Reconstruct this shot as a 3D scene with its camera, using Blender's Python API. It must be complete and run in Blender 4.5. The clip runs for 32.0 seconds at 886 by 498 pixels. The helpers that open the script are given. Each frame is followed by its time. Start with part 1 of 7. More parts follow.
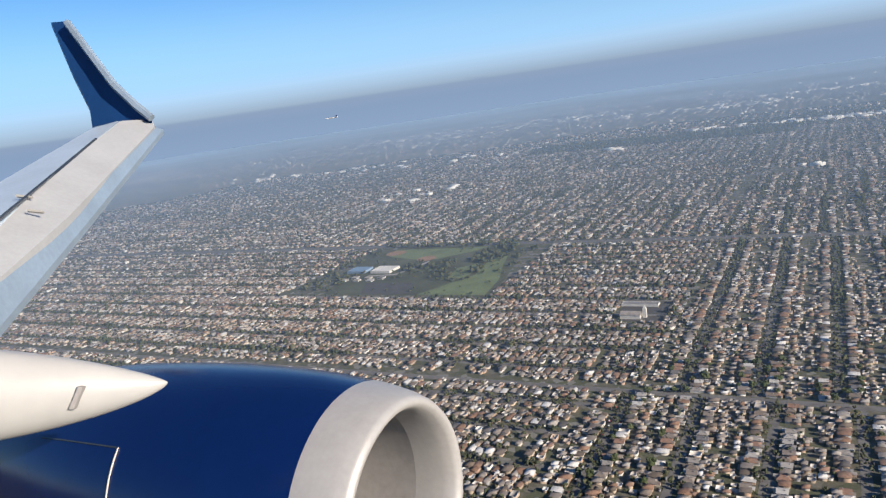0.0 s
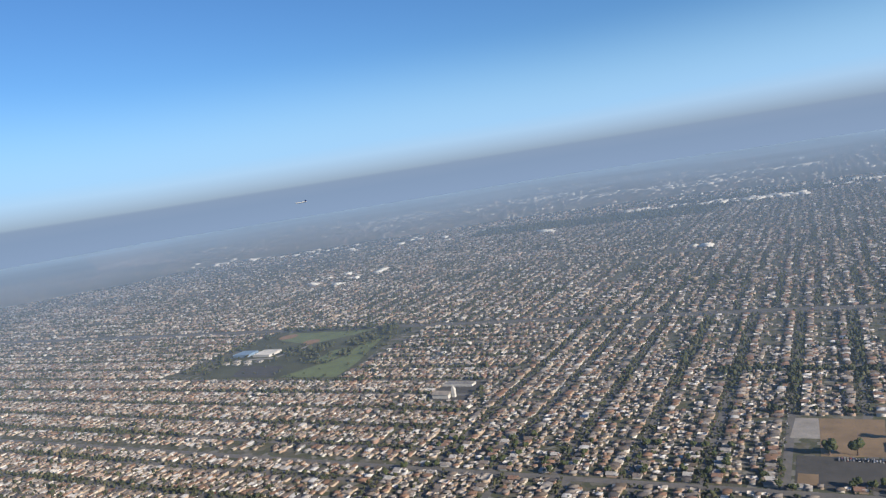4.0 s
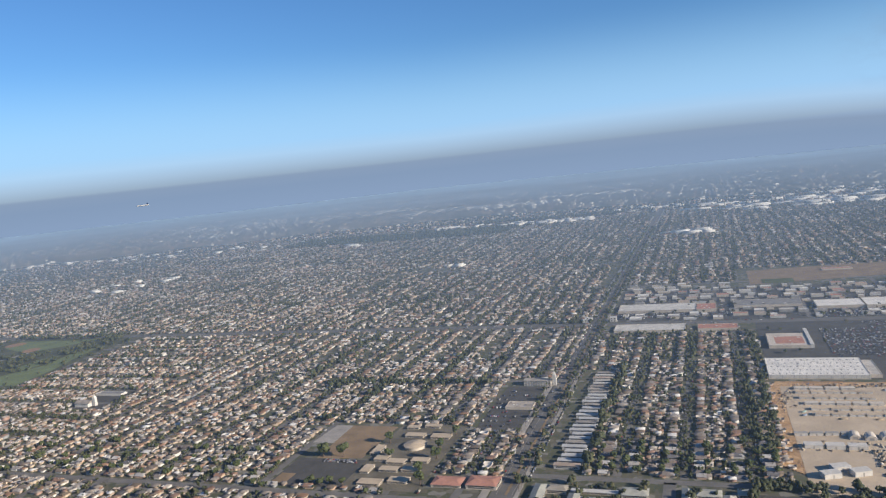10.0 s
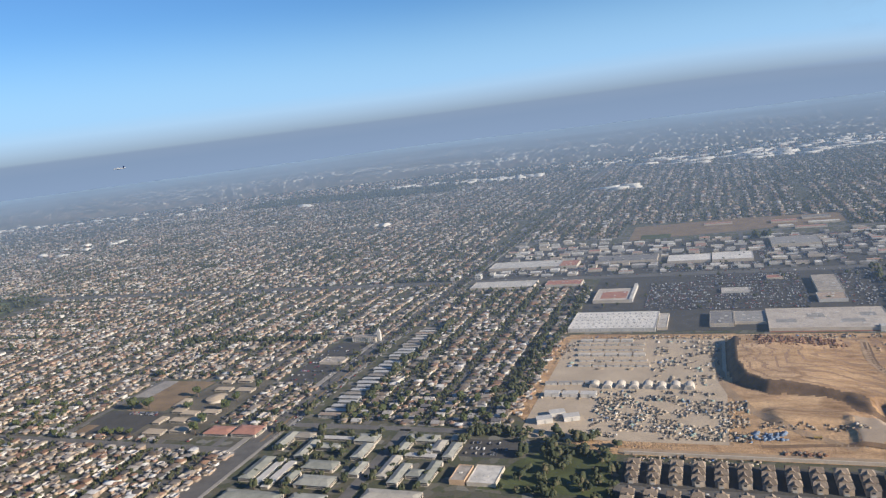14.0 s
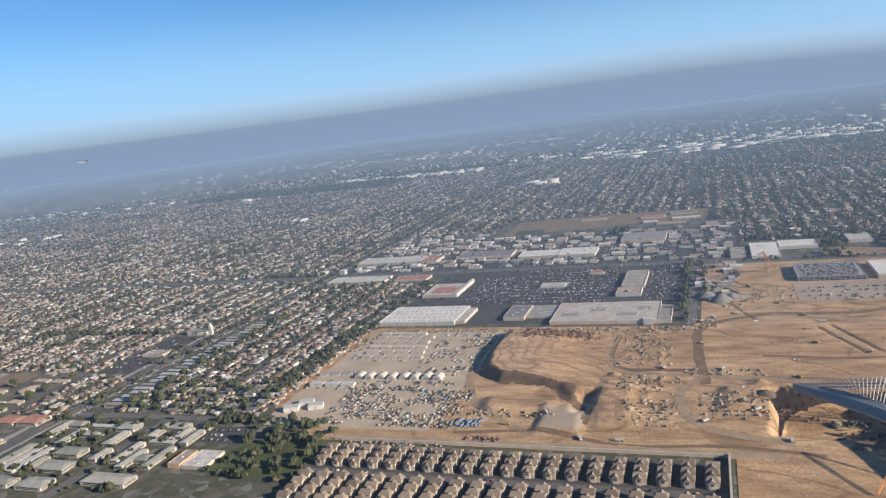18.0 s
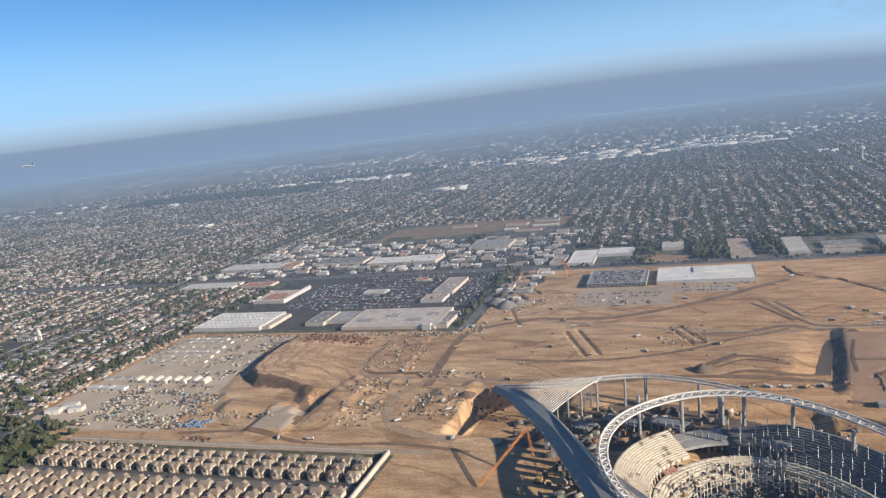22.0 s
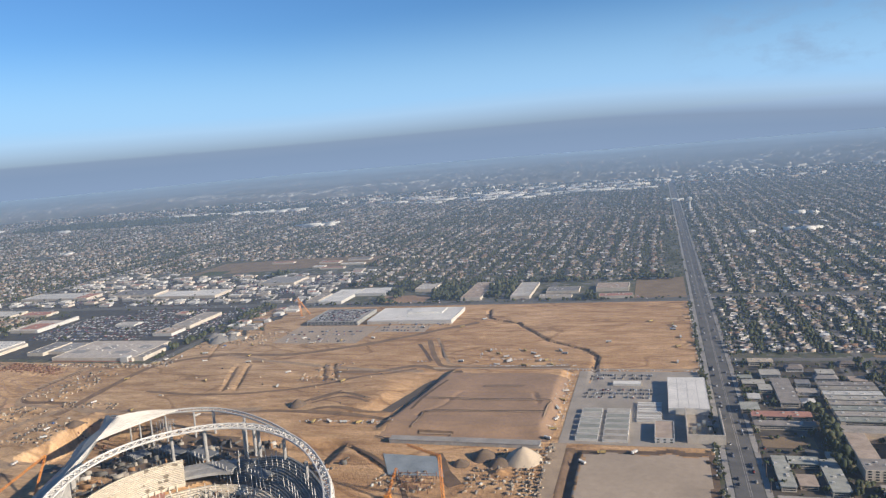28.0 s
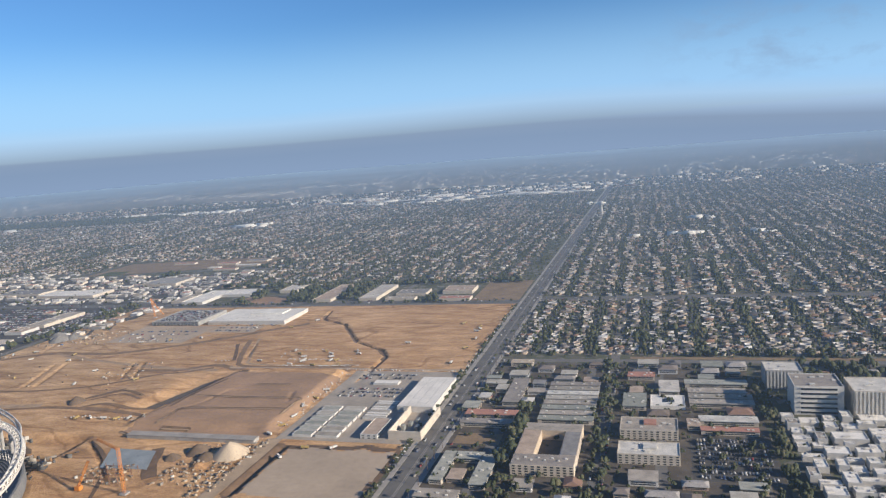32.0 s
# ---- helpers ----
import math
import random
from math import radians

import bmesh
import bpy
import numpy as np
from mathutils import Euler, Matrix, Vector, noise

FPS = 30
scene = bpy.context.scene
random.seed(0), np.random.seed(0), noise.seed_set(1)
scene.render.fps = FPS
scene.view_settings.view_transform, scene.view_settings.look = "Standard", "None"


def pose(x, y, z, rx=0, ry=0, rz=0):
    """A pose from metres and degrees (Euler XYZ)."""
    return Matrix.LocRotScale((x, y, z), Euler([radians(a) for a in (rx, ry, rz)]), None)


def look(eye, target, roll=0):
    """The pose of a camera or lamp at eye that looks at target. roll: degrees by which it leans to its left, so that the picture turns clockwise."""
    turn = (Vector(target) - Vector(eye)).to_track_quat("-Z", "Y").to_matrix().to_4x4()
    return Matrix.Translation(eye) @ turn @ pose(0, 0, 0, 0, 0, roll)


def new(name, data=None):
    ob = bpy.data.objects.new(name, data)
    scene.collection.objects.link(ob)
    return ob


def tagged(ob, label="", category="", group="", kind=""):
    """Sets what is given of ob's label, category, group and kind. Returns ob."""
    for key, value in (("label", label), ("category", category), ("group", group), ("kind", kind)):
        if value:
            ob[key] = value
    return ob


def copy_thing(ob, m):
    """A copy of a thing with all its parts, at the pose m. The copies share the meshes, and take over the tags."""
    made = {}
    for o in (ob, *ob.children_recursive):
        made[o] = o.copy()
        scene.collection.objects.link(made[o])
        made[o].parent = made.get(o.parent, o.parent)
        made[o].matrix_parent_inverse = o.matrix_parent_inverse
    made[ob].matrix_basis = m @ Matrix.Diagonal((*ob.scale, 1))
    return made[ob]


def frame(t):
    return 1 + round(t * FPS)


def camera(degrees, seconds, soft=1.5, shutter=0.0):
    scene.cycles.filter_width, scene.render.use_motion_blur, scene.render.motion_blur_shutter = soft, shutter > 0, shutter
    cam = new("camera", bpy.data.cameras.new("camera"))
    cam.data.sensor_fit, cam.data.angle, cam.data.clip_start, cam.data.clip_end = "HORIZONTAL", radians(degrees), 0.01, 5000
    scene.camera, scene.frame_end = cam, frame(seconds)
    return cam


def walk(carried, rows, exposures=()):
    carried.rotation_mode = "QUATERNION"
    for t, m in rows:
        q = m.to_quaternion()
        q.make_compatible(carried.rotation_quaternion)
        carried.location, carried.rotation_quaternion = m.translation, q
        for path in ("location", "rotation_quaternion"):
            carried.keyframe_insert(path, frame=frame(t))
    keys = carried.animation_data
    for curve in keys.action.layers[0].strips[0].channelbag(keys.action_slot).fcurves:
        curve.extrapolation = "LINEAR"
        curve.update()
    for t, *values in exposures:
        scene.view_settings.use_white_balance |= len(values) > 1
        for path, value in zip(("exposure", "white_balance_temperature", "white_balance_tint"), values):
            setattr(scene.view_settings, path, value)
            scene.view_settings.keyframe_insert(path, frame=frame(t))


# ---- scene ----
EXPOSURE = 0.74
cam = camera(63.07, 32.0, soft=1.3)
# seconds, eye, then yaw to the left of +y, pitch up, roll as look() has it
ROWS = [
    (0, 0.17, 0.04, 177.80, 29.33, -12.40, -8.38),
    (0.5, 18.37, 3.04, 177.22, 31.69, -10.24, -8.17),
    (1, 36.52, 6.03, 176.61, 30.75, -8.96, -7.28),
    (1.5, 54.61, 9.01, 175.99, 29.90, -6.88, -7.25),
    (2, 72.64, 11.99, 175.36, 29.72, -5.93, -7.95),
    (2.5, 90.62, 14.96, 174.70, 29.23, -5.96, -8.48),
    (3, 108.54, 17.93, 174.02, 28.70, -6.29, -8.85),
    (3.5, 126.41, 20.89, 173.33, 28.63, -6.25, -9.15),
    (5.5, 197.31, 32.65, 170.41, 28.01, -6.68, -7.71),
    (6, 214.91, 35.58, 169.65, 27.81, -7.03, -7.11),
    (6.5, 232.44, 38.49, 168.87, 27.49, -7.42, -6.91),
    (7, 249.92, 41.40, 168.08, 27.17, -7.48, -6.89),
    (7.5, 267.35, 44.30, 167.27, 26.77, -7.32, -7.12),
    (8, 284.73, 47.19, 166.46, 26.38, -7.28, -7.20),
    (8.5, 302.05, 50.08, 165.63, 26.01, -7.57, -6.89),
    (9, 319.32, 52.95, 164.79, 23.30, -7.55, -6.34),
    (9.5, 336.54, 55.82, 163.95, 20.02, -6.87, -5.70),
    (10, 353.70, 58.68, 163.09, 20.39, -6.67, -6.20),
    (10.5, 370.82, 61.53, 162.23, 20.49, -8.29, -6.66),
    (11, 387.88, 64.37, 161.36, 19.12, -10.56, -5.17),
    (11.5, 404.89, 67.20, 160.48, 18.66, -11.10, -4.27),
    (12, 421.85, 70.03, 159.59, 20.46, -10.72, -4.35),
    (12.5, 438.75, 72.84, 158.70, 21.84, -10.67, -5.60),
    (13, 455.61, 75.64, 157.80, 21.89, -10.91, -6.97),
    (13.5, 472.42, 78.44, 156.90, 21.65, -10.39, -7.13),
    (14, 489.17, 81.22, 155.99, 21.54, -10.03, -7.29),
    (14.5, 505.88, 83.99, 155.08, 21.67, -10.05, -7.37),
    (16.5, 572.21, 94.98, 151.42, 21.58, -10.98, -7.55),
    (17, 588.67, 97.70, 150.50, 21.43, -11.02, -7.58),
    (17.5, 605.08, 100.41, 149.58, 21.32, -10.93, -7.66),
    (18, 621.44, 103.11, 148.66, 21.28, -10.74, -7.37),
    (18.5, 637.76, 105.80, 147.74, 20.89, -10.69, -6.93),
    (19, 654.03, 108.47, 146.83, 20.28, -10.53, -6.97),
    (19.5, 670.25, 111.14, 145.91, 19.98, -10.55, -7.03),
    (20, 686.42, 113.79, 145.00, 19.74, -10.60, -7.02),
    (20.5, 702.55, 116.43, 144.10, 19.70, -10.64, -6.93),
    (21, 718.63, 119.05, 143.19, 19.78, -10.67, -6.83),
    (21.5, 734.67, 121.67, 142.29, 19.78, -10.67, -7.02),
    (22, 750.65, 124.27, 141.40, 19.69, -10.72, -7.08),
    (22.5, 766.60, 126.86, 140.51, 19.63, -10.76, -7.18),
    (23, 782.49, 129.44, 139.63, 19.34, -10.74, -7.05),
    (23.5, 798.35, 132.00, 138.76, 18.39, -10.39, -6.58),
    (24, 814.15, 134.55, 137.89, 17.97, -10.05, -6.36),
    (24.5, 829.92, 137.09, 137.04, 18.10, -9.15, -6.79),
    (25, 845.64, 139.61, 136.19, 17.87, -8.36, -7.14),
    (25.5, 861.31, 142.12, 135.35, 17.46, -7.88, -6.75),
    (27.5, 923.57, 152.02, 132.10, 17.13, -8.06, -5.46),
    (28, 939.03, 154.46, 131.31, 17.02, -8.27, -4.98),
    (28.5, 954.44, 156.88, 130.54, 17.08, -8.84, -4.86),
    (29, 969.82, 159.29, 129.79, 17.17, -9.29, -4.71),
    (29.5, 985.15, 161.68, 129.04, 17.20, -9.28, -4.81),
    (30, 1000.44, 164.06, 128.32, 17.01, -9.08, -4.88),
    (30.5, 1015.68, 166.43, 127.60, 16.81, -8.90, -5.15),
    (31, 1030.89, 168.77, 126.91, 16.76, -8.85, -4.97),
    (31.5, 1046.05, 171.11, 126.23, 16.74, -8.44, -4.74),
    (32, 1061.18, 173.42, 125.57, 16.65, -8.24, -4.58),
]


def aim(x, y, z, yaw, pitch, roll):
    ya, pi = radians(yaw), radians(pitch)
    eye = Vector((x, y, z))
    return look(eye, eye + 10 * Vector((-math.sin(ya) * math.cos(pi), math.cos(ya) * math.cos(pi), math.sin(pi))), roll)


walk(cam, [(r[0], aim(*r[1:])) for r in ROWS], [(0.0, EXPOSURE + 0.1, 6170, 10), (0.9, EXPOSURE, 6170, 10), (32.0, EXPOSURE, 6170, 10)])

# ---- light ----
SUN_AZ, SUN_EL = radians(-13), radians(21)  # azimuth from +x towards +y
sky_world = bpy.data.worlds.new("sky")
scene.world = sky_world
sky_world.use_nodes = True
wn = sky_world.node_tree
sky = wn.nodes.new("ShaderNodeTexSky")
sky.sky_type, sky.sun_disc = "NISHITA", False
sky.sun_elevation, sky.sun_rotation = SUN_EL, radians(90) - SUN_AZ
sky.altitude, sky.air_density, sky.dust_density, sky.ozone_density = 200, 1.0, 0.0, 7.0
bg = wn.nodes["Background"]
deep = wn.nodes.new("ShaderNodeHueSaturation")
deep.inputs["Saturation"].default_value = 1.02
wn.links.new(sky.outputs[0], deep.inputs["Color"])
wn.links.new(deep.outputs[0], bg.inputs[0])
bg.inputs[1].default_value = 0.07
sun = new("sun", bpy.data.lights.new("sun", "SUN"))
sun.data.energy, sun.data.angle, sun.data.color = 5.0, radians(0.6), (1.0, 0.87, 0.7)
sun_dir = Vector((math.cos(SUN_AZ) * math.cos(SUN_EL), math.sin(SUN_AZ) * math.cos(SUN_EL), math.sin(SUN_EL)))
sun.matrix_world = look(Vector((500, 400, 900)), Vector((500, 400, 900)) - sun_dir)


# ---- materials ----
class Nodes:
    """Short hands for a node material."""

    def __init__(self, name, rough=0.8, metal=0.0, spec=0.3):
        self.m = bpy.data.materials.new(name)
        self.m.use_nodes = True
        self.t = self.m.node_tree
        self.b = self.t.nodes["Principled BSDF"]
        self.b.inputs["Roughness"].default_value = rough
        self.b.inputs["Metallic"].default_value = metal
        self.b.inputs["Specular IOR Level"].default_value = spec
        self.pos = None

    def node(self, kind, operation="", interpolation_type=""):
        n = self.t.nodes.new(kind)
        if operation:
            n.operation = operation
        if interpolation_type:
            n.interpolation_type = interpolation_type
        return n

    def link(self, a, b):
        self.t.links.new(a, b)

    def place(self, scale=(1, 1, 1), rot=0.0):
        """World place, turned and scaled."""
        if self.pos is None:
            self.pos = self.node("ShaderNodeNewGeometry")
        mp = self.node("ShaderNodeMapping")
        mp.inputs["Scale"].default_value = scale
        mp.inputs["Rotation"].default_value = (0, 0, rot)
        self.link(self.pos.outputs["Position"], mp.inputs[0])
        return mp.outputs[0]

    def noise(self, scale, detail=4.0, rough=0.6, stretch=(1, 1, 1), rot=0.0):
        n = self.node("ShaderNodeTexNoise")
        n.inputs["Scale"].default_value, n.inputs["Detail"].default_value = scale, detail
        n.inputs["Roughness"].default_value = rough
        self.link(self.place(stretch, rot), n.inputs["Vector"])
        return n.outputs[0]

    def cells(self, scale, stretch=(1, 1, 1), randomness=1.0):
        n = self.node("ShaderNodeTexVoronoi")
        n.inputs["Scale"].default_value, n.inputs["Randomness"].default_value = scale, randomness
        self.link(self.place(stretch), n.inputs["Vector"])
        sep = self.node("ShaderNodeSeparateColor")
        self.link(n.outputs["Color"], sep.inputs[0])
        return sep.outputs[0]

    def ramp(self, fac, stops, constant=False):
        r = self.node("ShaderNodeValToRGB")
        if constant:
            r.color_ramp.interpolation = "CONSTANT"
        while len(r.color_ramp.elements) < len(stops):
            r.color_ramp.elements.new(0.5)
        for e, (p, c) in zip(r.color_ramp.elements, stops):
            e.position, e.color = p, (*c, 1)
        self.link(fac, r.inputs[0])
        return r.outputs[0]

    def mix(self, fac, a, b, blend="MIX"):
        n = self.node("ShaderNodeMix")
        n.data_type, n.blend_type = "RGBA", blend
        for sock, v in ((n.inputs[0], fac), (n.inputs[6], a), (n.inputs[7], b)):
            if isinstance(v, (int, float)):
                sock.default_value = v
            elif isinstance(v, tuple):
                sock.default_value = (*v, 1)
            else:
                self.link(v, sock)
        return n.outputs[2]

    def island(self):
        if self.pos is None:
            self.pos = self.node("ShaderNodeNewGeometry")
        return self.pos.outputs["Random Per Island"]

    def each(self):
        return self.node("ShaderNodeObjectInfo").outputs["Random"]

    def bump(self, height, strength=0.4, dist=0.2):
        n = self.node("ShaderNodeBump")
        n.inputs["Strength"].default_value, n.inputs["Distance"].default_value = strength, dist
        self.link(height, n.inputs["Height"])
        self.link(n.outputs[0], self.b.inputs["Normal"])

    def done(self, colour):
        if isinstance(colour, tuple):
            self.b.inputs["Base Color"].default_value = (*colour, 1)
        else:
            self.link(colour, self.b.inputs["Base Color"])
        return self.m


def worn(name, colour, scale=0.3, amount=0.35, rough=0.8, metal=0.0, bump=0.0):
    """A painted or mineral surface with stains at two scales."""
    k = Nodes(name, rough, metal)
    a = k.ramp(k.noise(scale, 5), [(0.3, (1 - amount,) * 3), (0.7, (1, 1, 1))])
    c = k.mix(1.0, colour, a, "MULTIPLY")
    fine = k.noise(scale * 14, 3)
    c = k.mix(1.0, c, k.ramp(fine, [(0.3, (1 - amount * 0.6,) * 3), (0.7, (1, 1, 1))]), "MULTIPLY")
    if bump:
        k.bump(fine, bump, 0.05)
    return k.done(c)


def varied(name, stops, by="island", scale=0.5, amount=0.3, rough=0.8, constant=True):
    """A palette from which every piece takes one colour, with stains."""
    k = Nodes(name, rough)
    c = k.ramp(k.island() if by == "island" else k.each(), stops, constant)
    c = k.mix(1.0, c, k.ramp(k.noise(scale, 5), [(0.3, (1 - amount,) * 3), (0.7, (1, 1, 1))]), "MULTIPLY")
    return k.done(c)


def ground_material():
    k = Nodes("yard_ground", 0.95)
    patch = k.ramp(k.cells(0.24), [(0, (0.045, 0.056, 0.03)), (0.22, (0.1, 0.088, 0.06)), (0.4, (0.06, 0.07, 0.036)), (0.6, (0.14, 0.128, 0.11)), (0.72, (0.085, 0.078, 0.064)), (0.9, (0.22, 0.21, 0.19))], True)
    c = k.mix(0.4, patch, k.ramp(k.noise(0.9, 5), [(0.3, (0.07, 0.08, 0.045)), (0.7, (0.17, 0.15, 0.11))]))
    return k.done(c)


def dirt_material():
    k = Nodes("graded_dirt", 0.95)
    c = k.ramp(k.noise(0.011, 6, 0.62), [(0.3, (0.245, 0.155, 0.085)), (0.45, (0.355, 0.24, 0.135)), (0.58, (0.425, 0.3, 0.18)), (0.75, (0.5, 0.375, 0.245))])
    sep = k.node("ShaderNodeSeparateXYZ")
    k.link(k.place(), sep.inputs[0])
    red = k.node("ShaderNodeMapRange", interpolation_type="SMOOTHSTEP")
    red.inputs[1].default_value, red.inputs[2].default_value = 640, 840
    k.link(sep.outputs[0], red.inputs[0])
    c = k.mix(red.outputs[0], c, k.mix(1.0, c, (1.12, 0.97, 0.8), "MULTIPLY"))
    sweep = k.noise(0.03, 5, 0.6, (1, 3, 1), 0.35)
    c = k.mix(0.5, c, k.ramp(sweep, [(0.33, (0.17, 0.098, 0.05)), (0.45, (0.3, 0.185, 0.095)), (0.6, (0.45, 0.305, 0.165))]))
    # wheel tracks: thin winding lines, dark and pale
    for scale, rot, near, tone in ((0.009, 0.5, 0.012, (0.55, 0.5, 0.46)), (0.022, 0.1, 0.01, (1.2, 1.2, 1.2))):
        line = k.ramp(k.noise(scale, 2.5, 0.5, (1, 2.2, 1), rot), [(0.5 - near, (1, 1, 1)), (0.5 - near * 0.4, tone), (0.5 + near * 0.4, tone), (0.5 + near, (1, 1, 1))])
        c = k.mix(0.6, c, k.mix(1.0, c, line, "MULTIPLY"))
    for turn, tone in ((0.35, 0.86), (1.3, 0.88), (-0.6, 0.86)):
        streak = k.noise(0.1, 5, 0.7, (0.5, 1.7, 1), turn)
        c = k.mix(1.0, c, k.ramp(streak, [(0.36, (tone, tone * 0.97, tone * 0.94)), (0.5, (1, 1, 1)), (0.68, (1.1, 1.1, 1.1))]), "MULTIPLY")
    fine = k.noise(0.6, 5, 0.7)
    c = k.mix(1.0, c, k.ramp(fine, [(0.3, (0.92, 0.9, 0.88)), (0.7, (1.42, 1.38, 1.36))]), "MULTIPLY")
    k.bump(fine, 0.9, 0.6)
    return k.done(c)


def asphalt(name, base=0.055):
    k = Nodes(name, 0.9)
    c = k.ramp(k.noise(0.12, 5), [(0.3, (base * 0.9, base * 0.83, base * 0.75)), (0.7, (base * 1.6, base * 1.47, base * 1.32))])
    return k.done(k.mix(0.25, c, k.ramp(k.noise(2.0, 3), [(0.3, (base * 0.6,) * 3), (0.7, (base * 1.8,) * 3)])))


def leaf_material(name, stops):
    k = Nodes(name, 0.9, 0, 0.15)
    c = k.ramp(k.island(), stops)
    c = k.mix(1.0, c, k.ramp(k.noise(1.6, 4), [(0.3, (0.55, 0.55, 0.5)), (0.7, (1.15, 1.15, 1.0))]), "MULTIPLY")
    return k.done(c)


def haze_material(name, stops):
    """A thin lying sheet that paints aerial haze, denser with the distance from the line of flight."""
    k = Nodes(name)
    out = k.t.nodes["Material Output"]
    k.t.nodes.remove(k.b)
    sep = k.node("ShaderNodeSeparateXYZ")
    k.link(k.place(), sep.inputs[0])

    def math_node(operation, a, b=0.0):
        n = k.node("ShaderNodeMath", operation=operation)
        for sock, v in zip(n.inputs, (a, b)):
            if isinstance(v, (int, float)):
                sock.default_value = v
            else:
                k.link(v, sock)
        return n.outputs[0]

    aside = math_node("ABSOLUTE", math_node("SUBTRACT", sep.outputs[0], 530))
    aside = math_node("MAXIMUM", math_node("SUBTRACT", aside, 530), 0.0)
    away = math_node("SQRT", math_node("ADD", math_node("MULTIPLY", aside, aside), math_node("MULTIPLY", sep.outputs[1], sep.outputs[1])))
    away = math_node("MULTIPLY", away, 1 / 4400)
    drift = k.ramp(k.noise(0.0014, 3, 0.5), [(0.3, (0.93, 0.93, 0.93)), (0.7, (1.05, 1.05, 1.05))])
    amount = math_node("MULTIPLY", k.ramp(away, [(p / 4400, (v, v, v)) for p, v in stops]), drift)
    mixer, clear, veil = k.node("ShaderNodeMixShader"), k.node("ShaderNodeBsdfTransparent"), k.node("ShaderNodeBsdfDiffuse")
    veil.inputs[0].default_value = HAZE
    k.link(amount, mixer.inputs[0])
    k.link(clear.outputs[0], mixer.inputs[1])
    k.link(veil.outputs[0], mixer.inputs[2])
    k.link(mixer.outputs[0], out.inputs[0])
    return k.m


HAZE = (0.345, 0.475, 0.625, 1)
M_GROUND, M_DIRT = ground_material(), dirt_material()
M_ROAD, M_LOT = asphalt("road_asphalt", 0.1), asphalt("lot_asphalt", 0.06)
M_STREET = asphalt("worn_street_asphalt", 0.115)
M_PAVE = worn("concrete", (0.4, 0.365, 0.32), 0.12, 0.35)
M_WALL = varied("stucco", [(0, (0.44, 0.35, 0.265)), (0.18, (0.52, 0.47, 0.4)), (0.32, (0.34, 0.265, 0.2)), (0.5, (0.68, 0.64, 0.58)), (0.59, (0.42, 0.3, 0.22)), (0.72, (0.28, 0.28, 0.28)), (0.84, (0.5, 0.4, 0.3)), (0.94, (0.36, 0.24, 0.19))])
M_ROOF = varied("shingle", [(0, (0.16, 0.125, 0.095)), (0.14, (0.24, 0.205, 0.175)), (0.28, (0.12, 0.108, 0.104)), (0.4, (0.25, 0.15, 0.1)), (0.54, (0.3, 0.26, 0.225)), (0.66, (0.2, 0.16, 0.13)), (0.77, (0.36, 0.32, 0.28)), (0.84, (0.27, 0.17, 0.12)), (0.91, (0.62, 0.59, 0.55))], scale=0.8)
M_FLAT = varied("flat_roof", [(0, (0.42, 0.37, 0.32)), (0.3, (0.54, 0.49, 0.43)), (0.55, (0.3, 0.27, 0.24)), (0.75, (0.6, 0.56, 0.51)), (0.88, (0.46, 0.36, 0.28))], scale=0.3)
M_LEAF = leaf_material("foliage", [(0, (0.038, 0.046, 0.03)), (0.45, (0.055, 0.064, 0.04)), (0.8, (0.085, 0.09, 0.055)), (1, (0.115, 0.1, 0.066))])
M_BARK = worn("bark", (0.14, 0.1, 0.075), 3, 0.4)
M_GRASS = worn("lawn", (0.12, 0.14, 0.055), 0.08, 0.5)
M_DRYGRASS = worn("dry_field", (0.3, 0.21, 0.125), 0.08, 0.35)
M_CAR = varied("car_paint", [(0, (0.42, 0.41, 0.39)), (0.1, (0.04, 0.04, 0.045)), (0.5, (0.16, 0.16, 0.17)), (0.74, (0.52, 0.51, 0.48)), (0.83, (0.2, 0.03, 0.03)), (0.89, (0.04, 0.07, 0.15)), (0.95, (0.3, 0.26, 0.2))], amount=0.1, rough=0.35)
M_WHITE = worn("white_membrane", (0.82, 0.77, 0.69), 0.1, 0.24)
M_BEIGE = worn("beige_stucco", (0.6, 0.52, 0.42), 0.25, 0.25)
M_STEEL = worn("white_steel", (0.74, 0.69, 0.61), 0.4, 0.3, 0.55)
M_CONC = worn("raw_concrete", (0.4, 0.38, 0.35), 0.3, 0.35)


# ---- mesh tools ----
def part(name, bm, material, parent=None, label="", smooth=False):
    me = bpy.data.meshes.new(name)
    bm.to_mesh(me)
    bm.free()
    me.materials.append(material)
    if smooth:
        me.polygons.foreach_set("use_smooth", [True] * len(me.polygons))
    ob = new(name, me)
    ob.parent = parent
    return tagged(ob, label=label)


def empty(name, place=(0, 0, 0), turn=0.0):
    ob = new(name)
    ob.empty_display_size = 1
    ob.matrix_world = pose(*place, 0, 0, turn)
    return ob


def box(bm, x0, x1, y0, y1, z0, z1, taper=0.0):
    t = taper
    v = [bm.verts.new(p) for p in ((x0, y0, z0), (x1, y0, z0), (x1, y1, z0), (x0, y1, z0), (x0 + t, y0 + t, z1), (x1 - t, y0 + t, z1), (x1 - t, y1 - t, z1), (x0 + t, y1 - t, z1))]
    for f in ((3, 2, 1, 0), (4, 5, 6, 7), (0, 1, 5, 4), (1, 2, 6, 5), (2, 3, 7, 6), (3, 0, 4, 7)):
        bm.faces.new([v[i] for i in f])


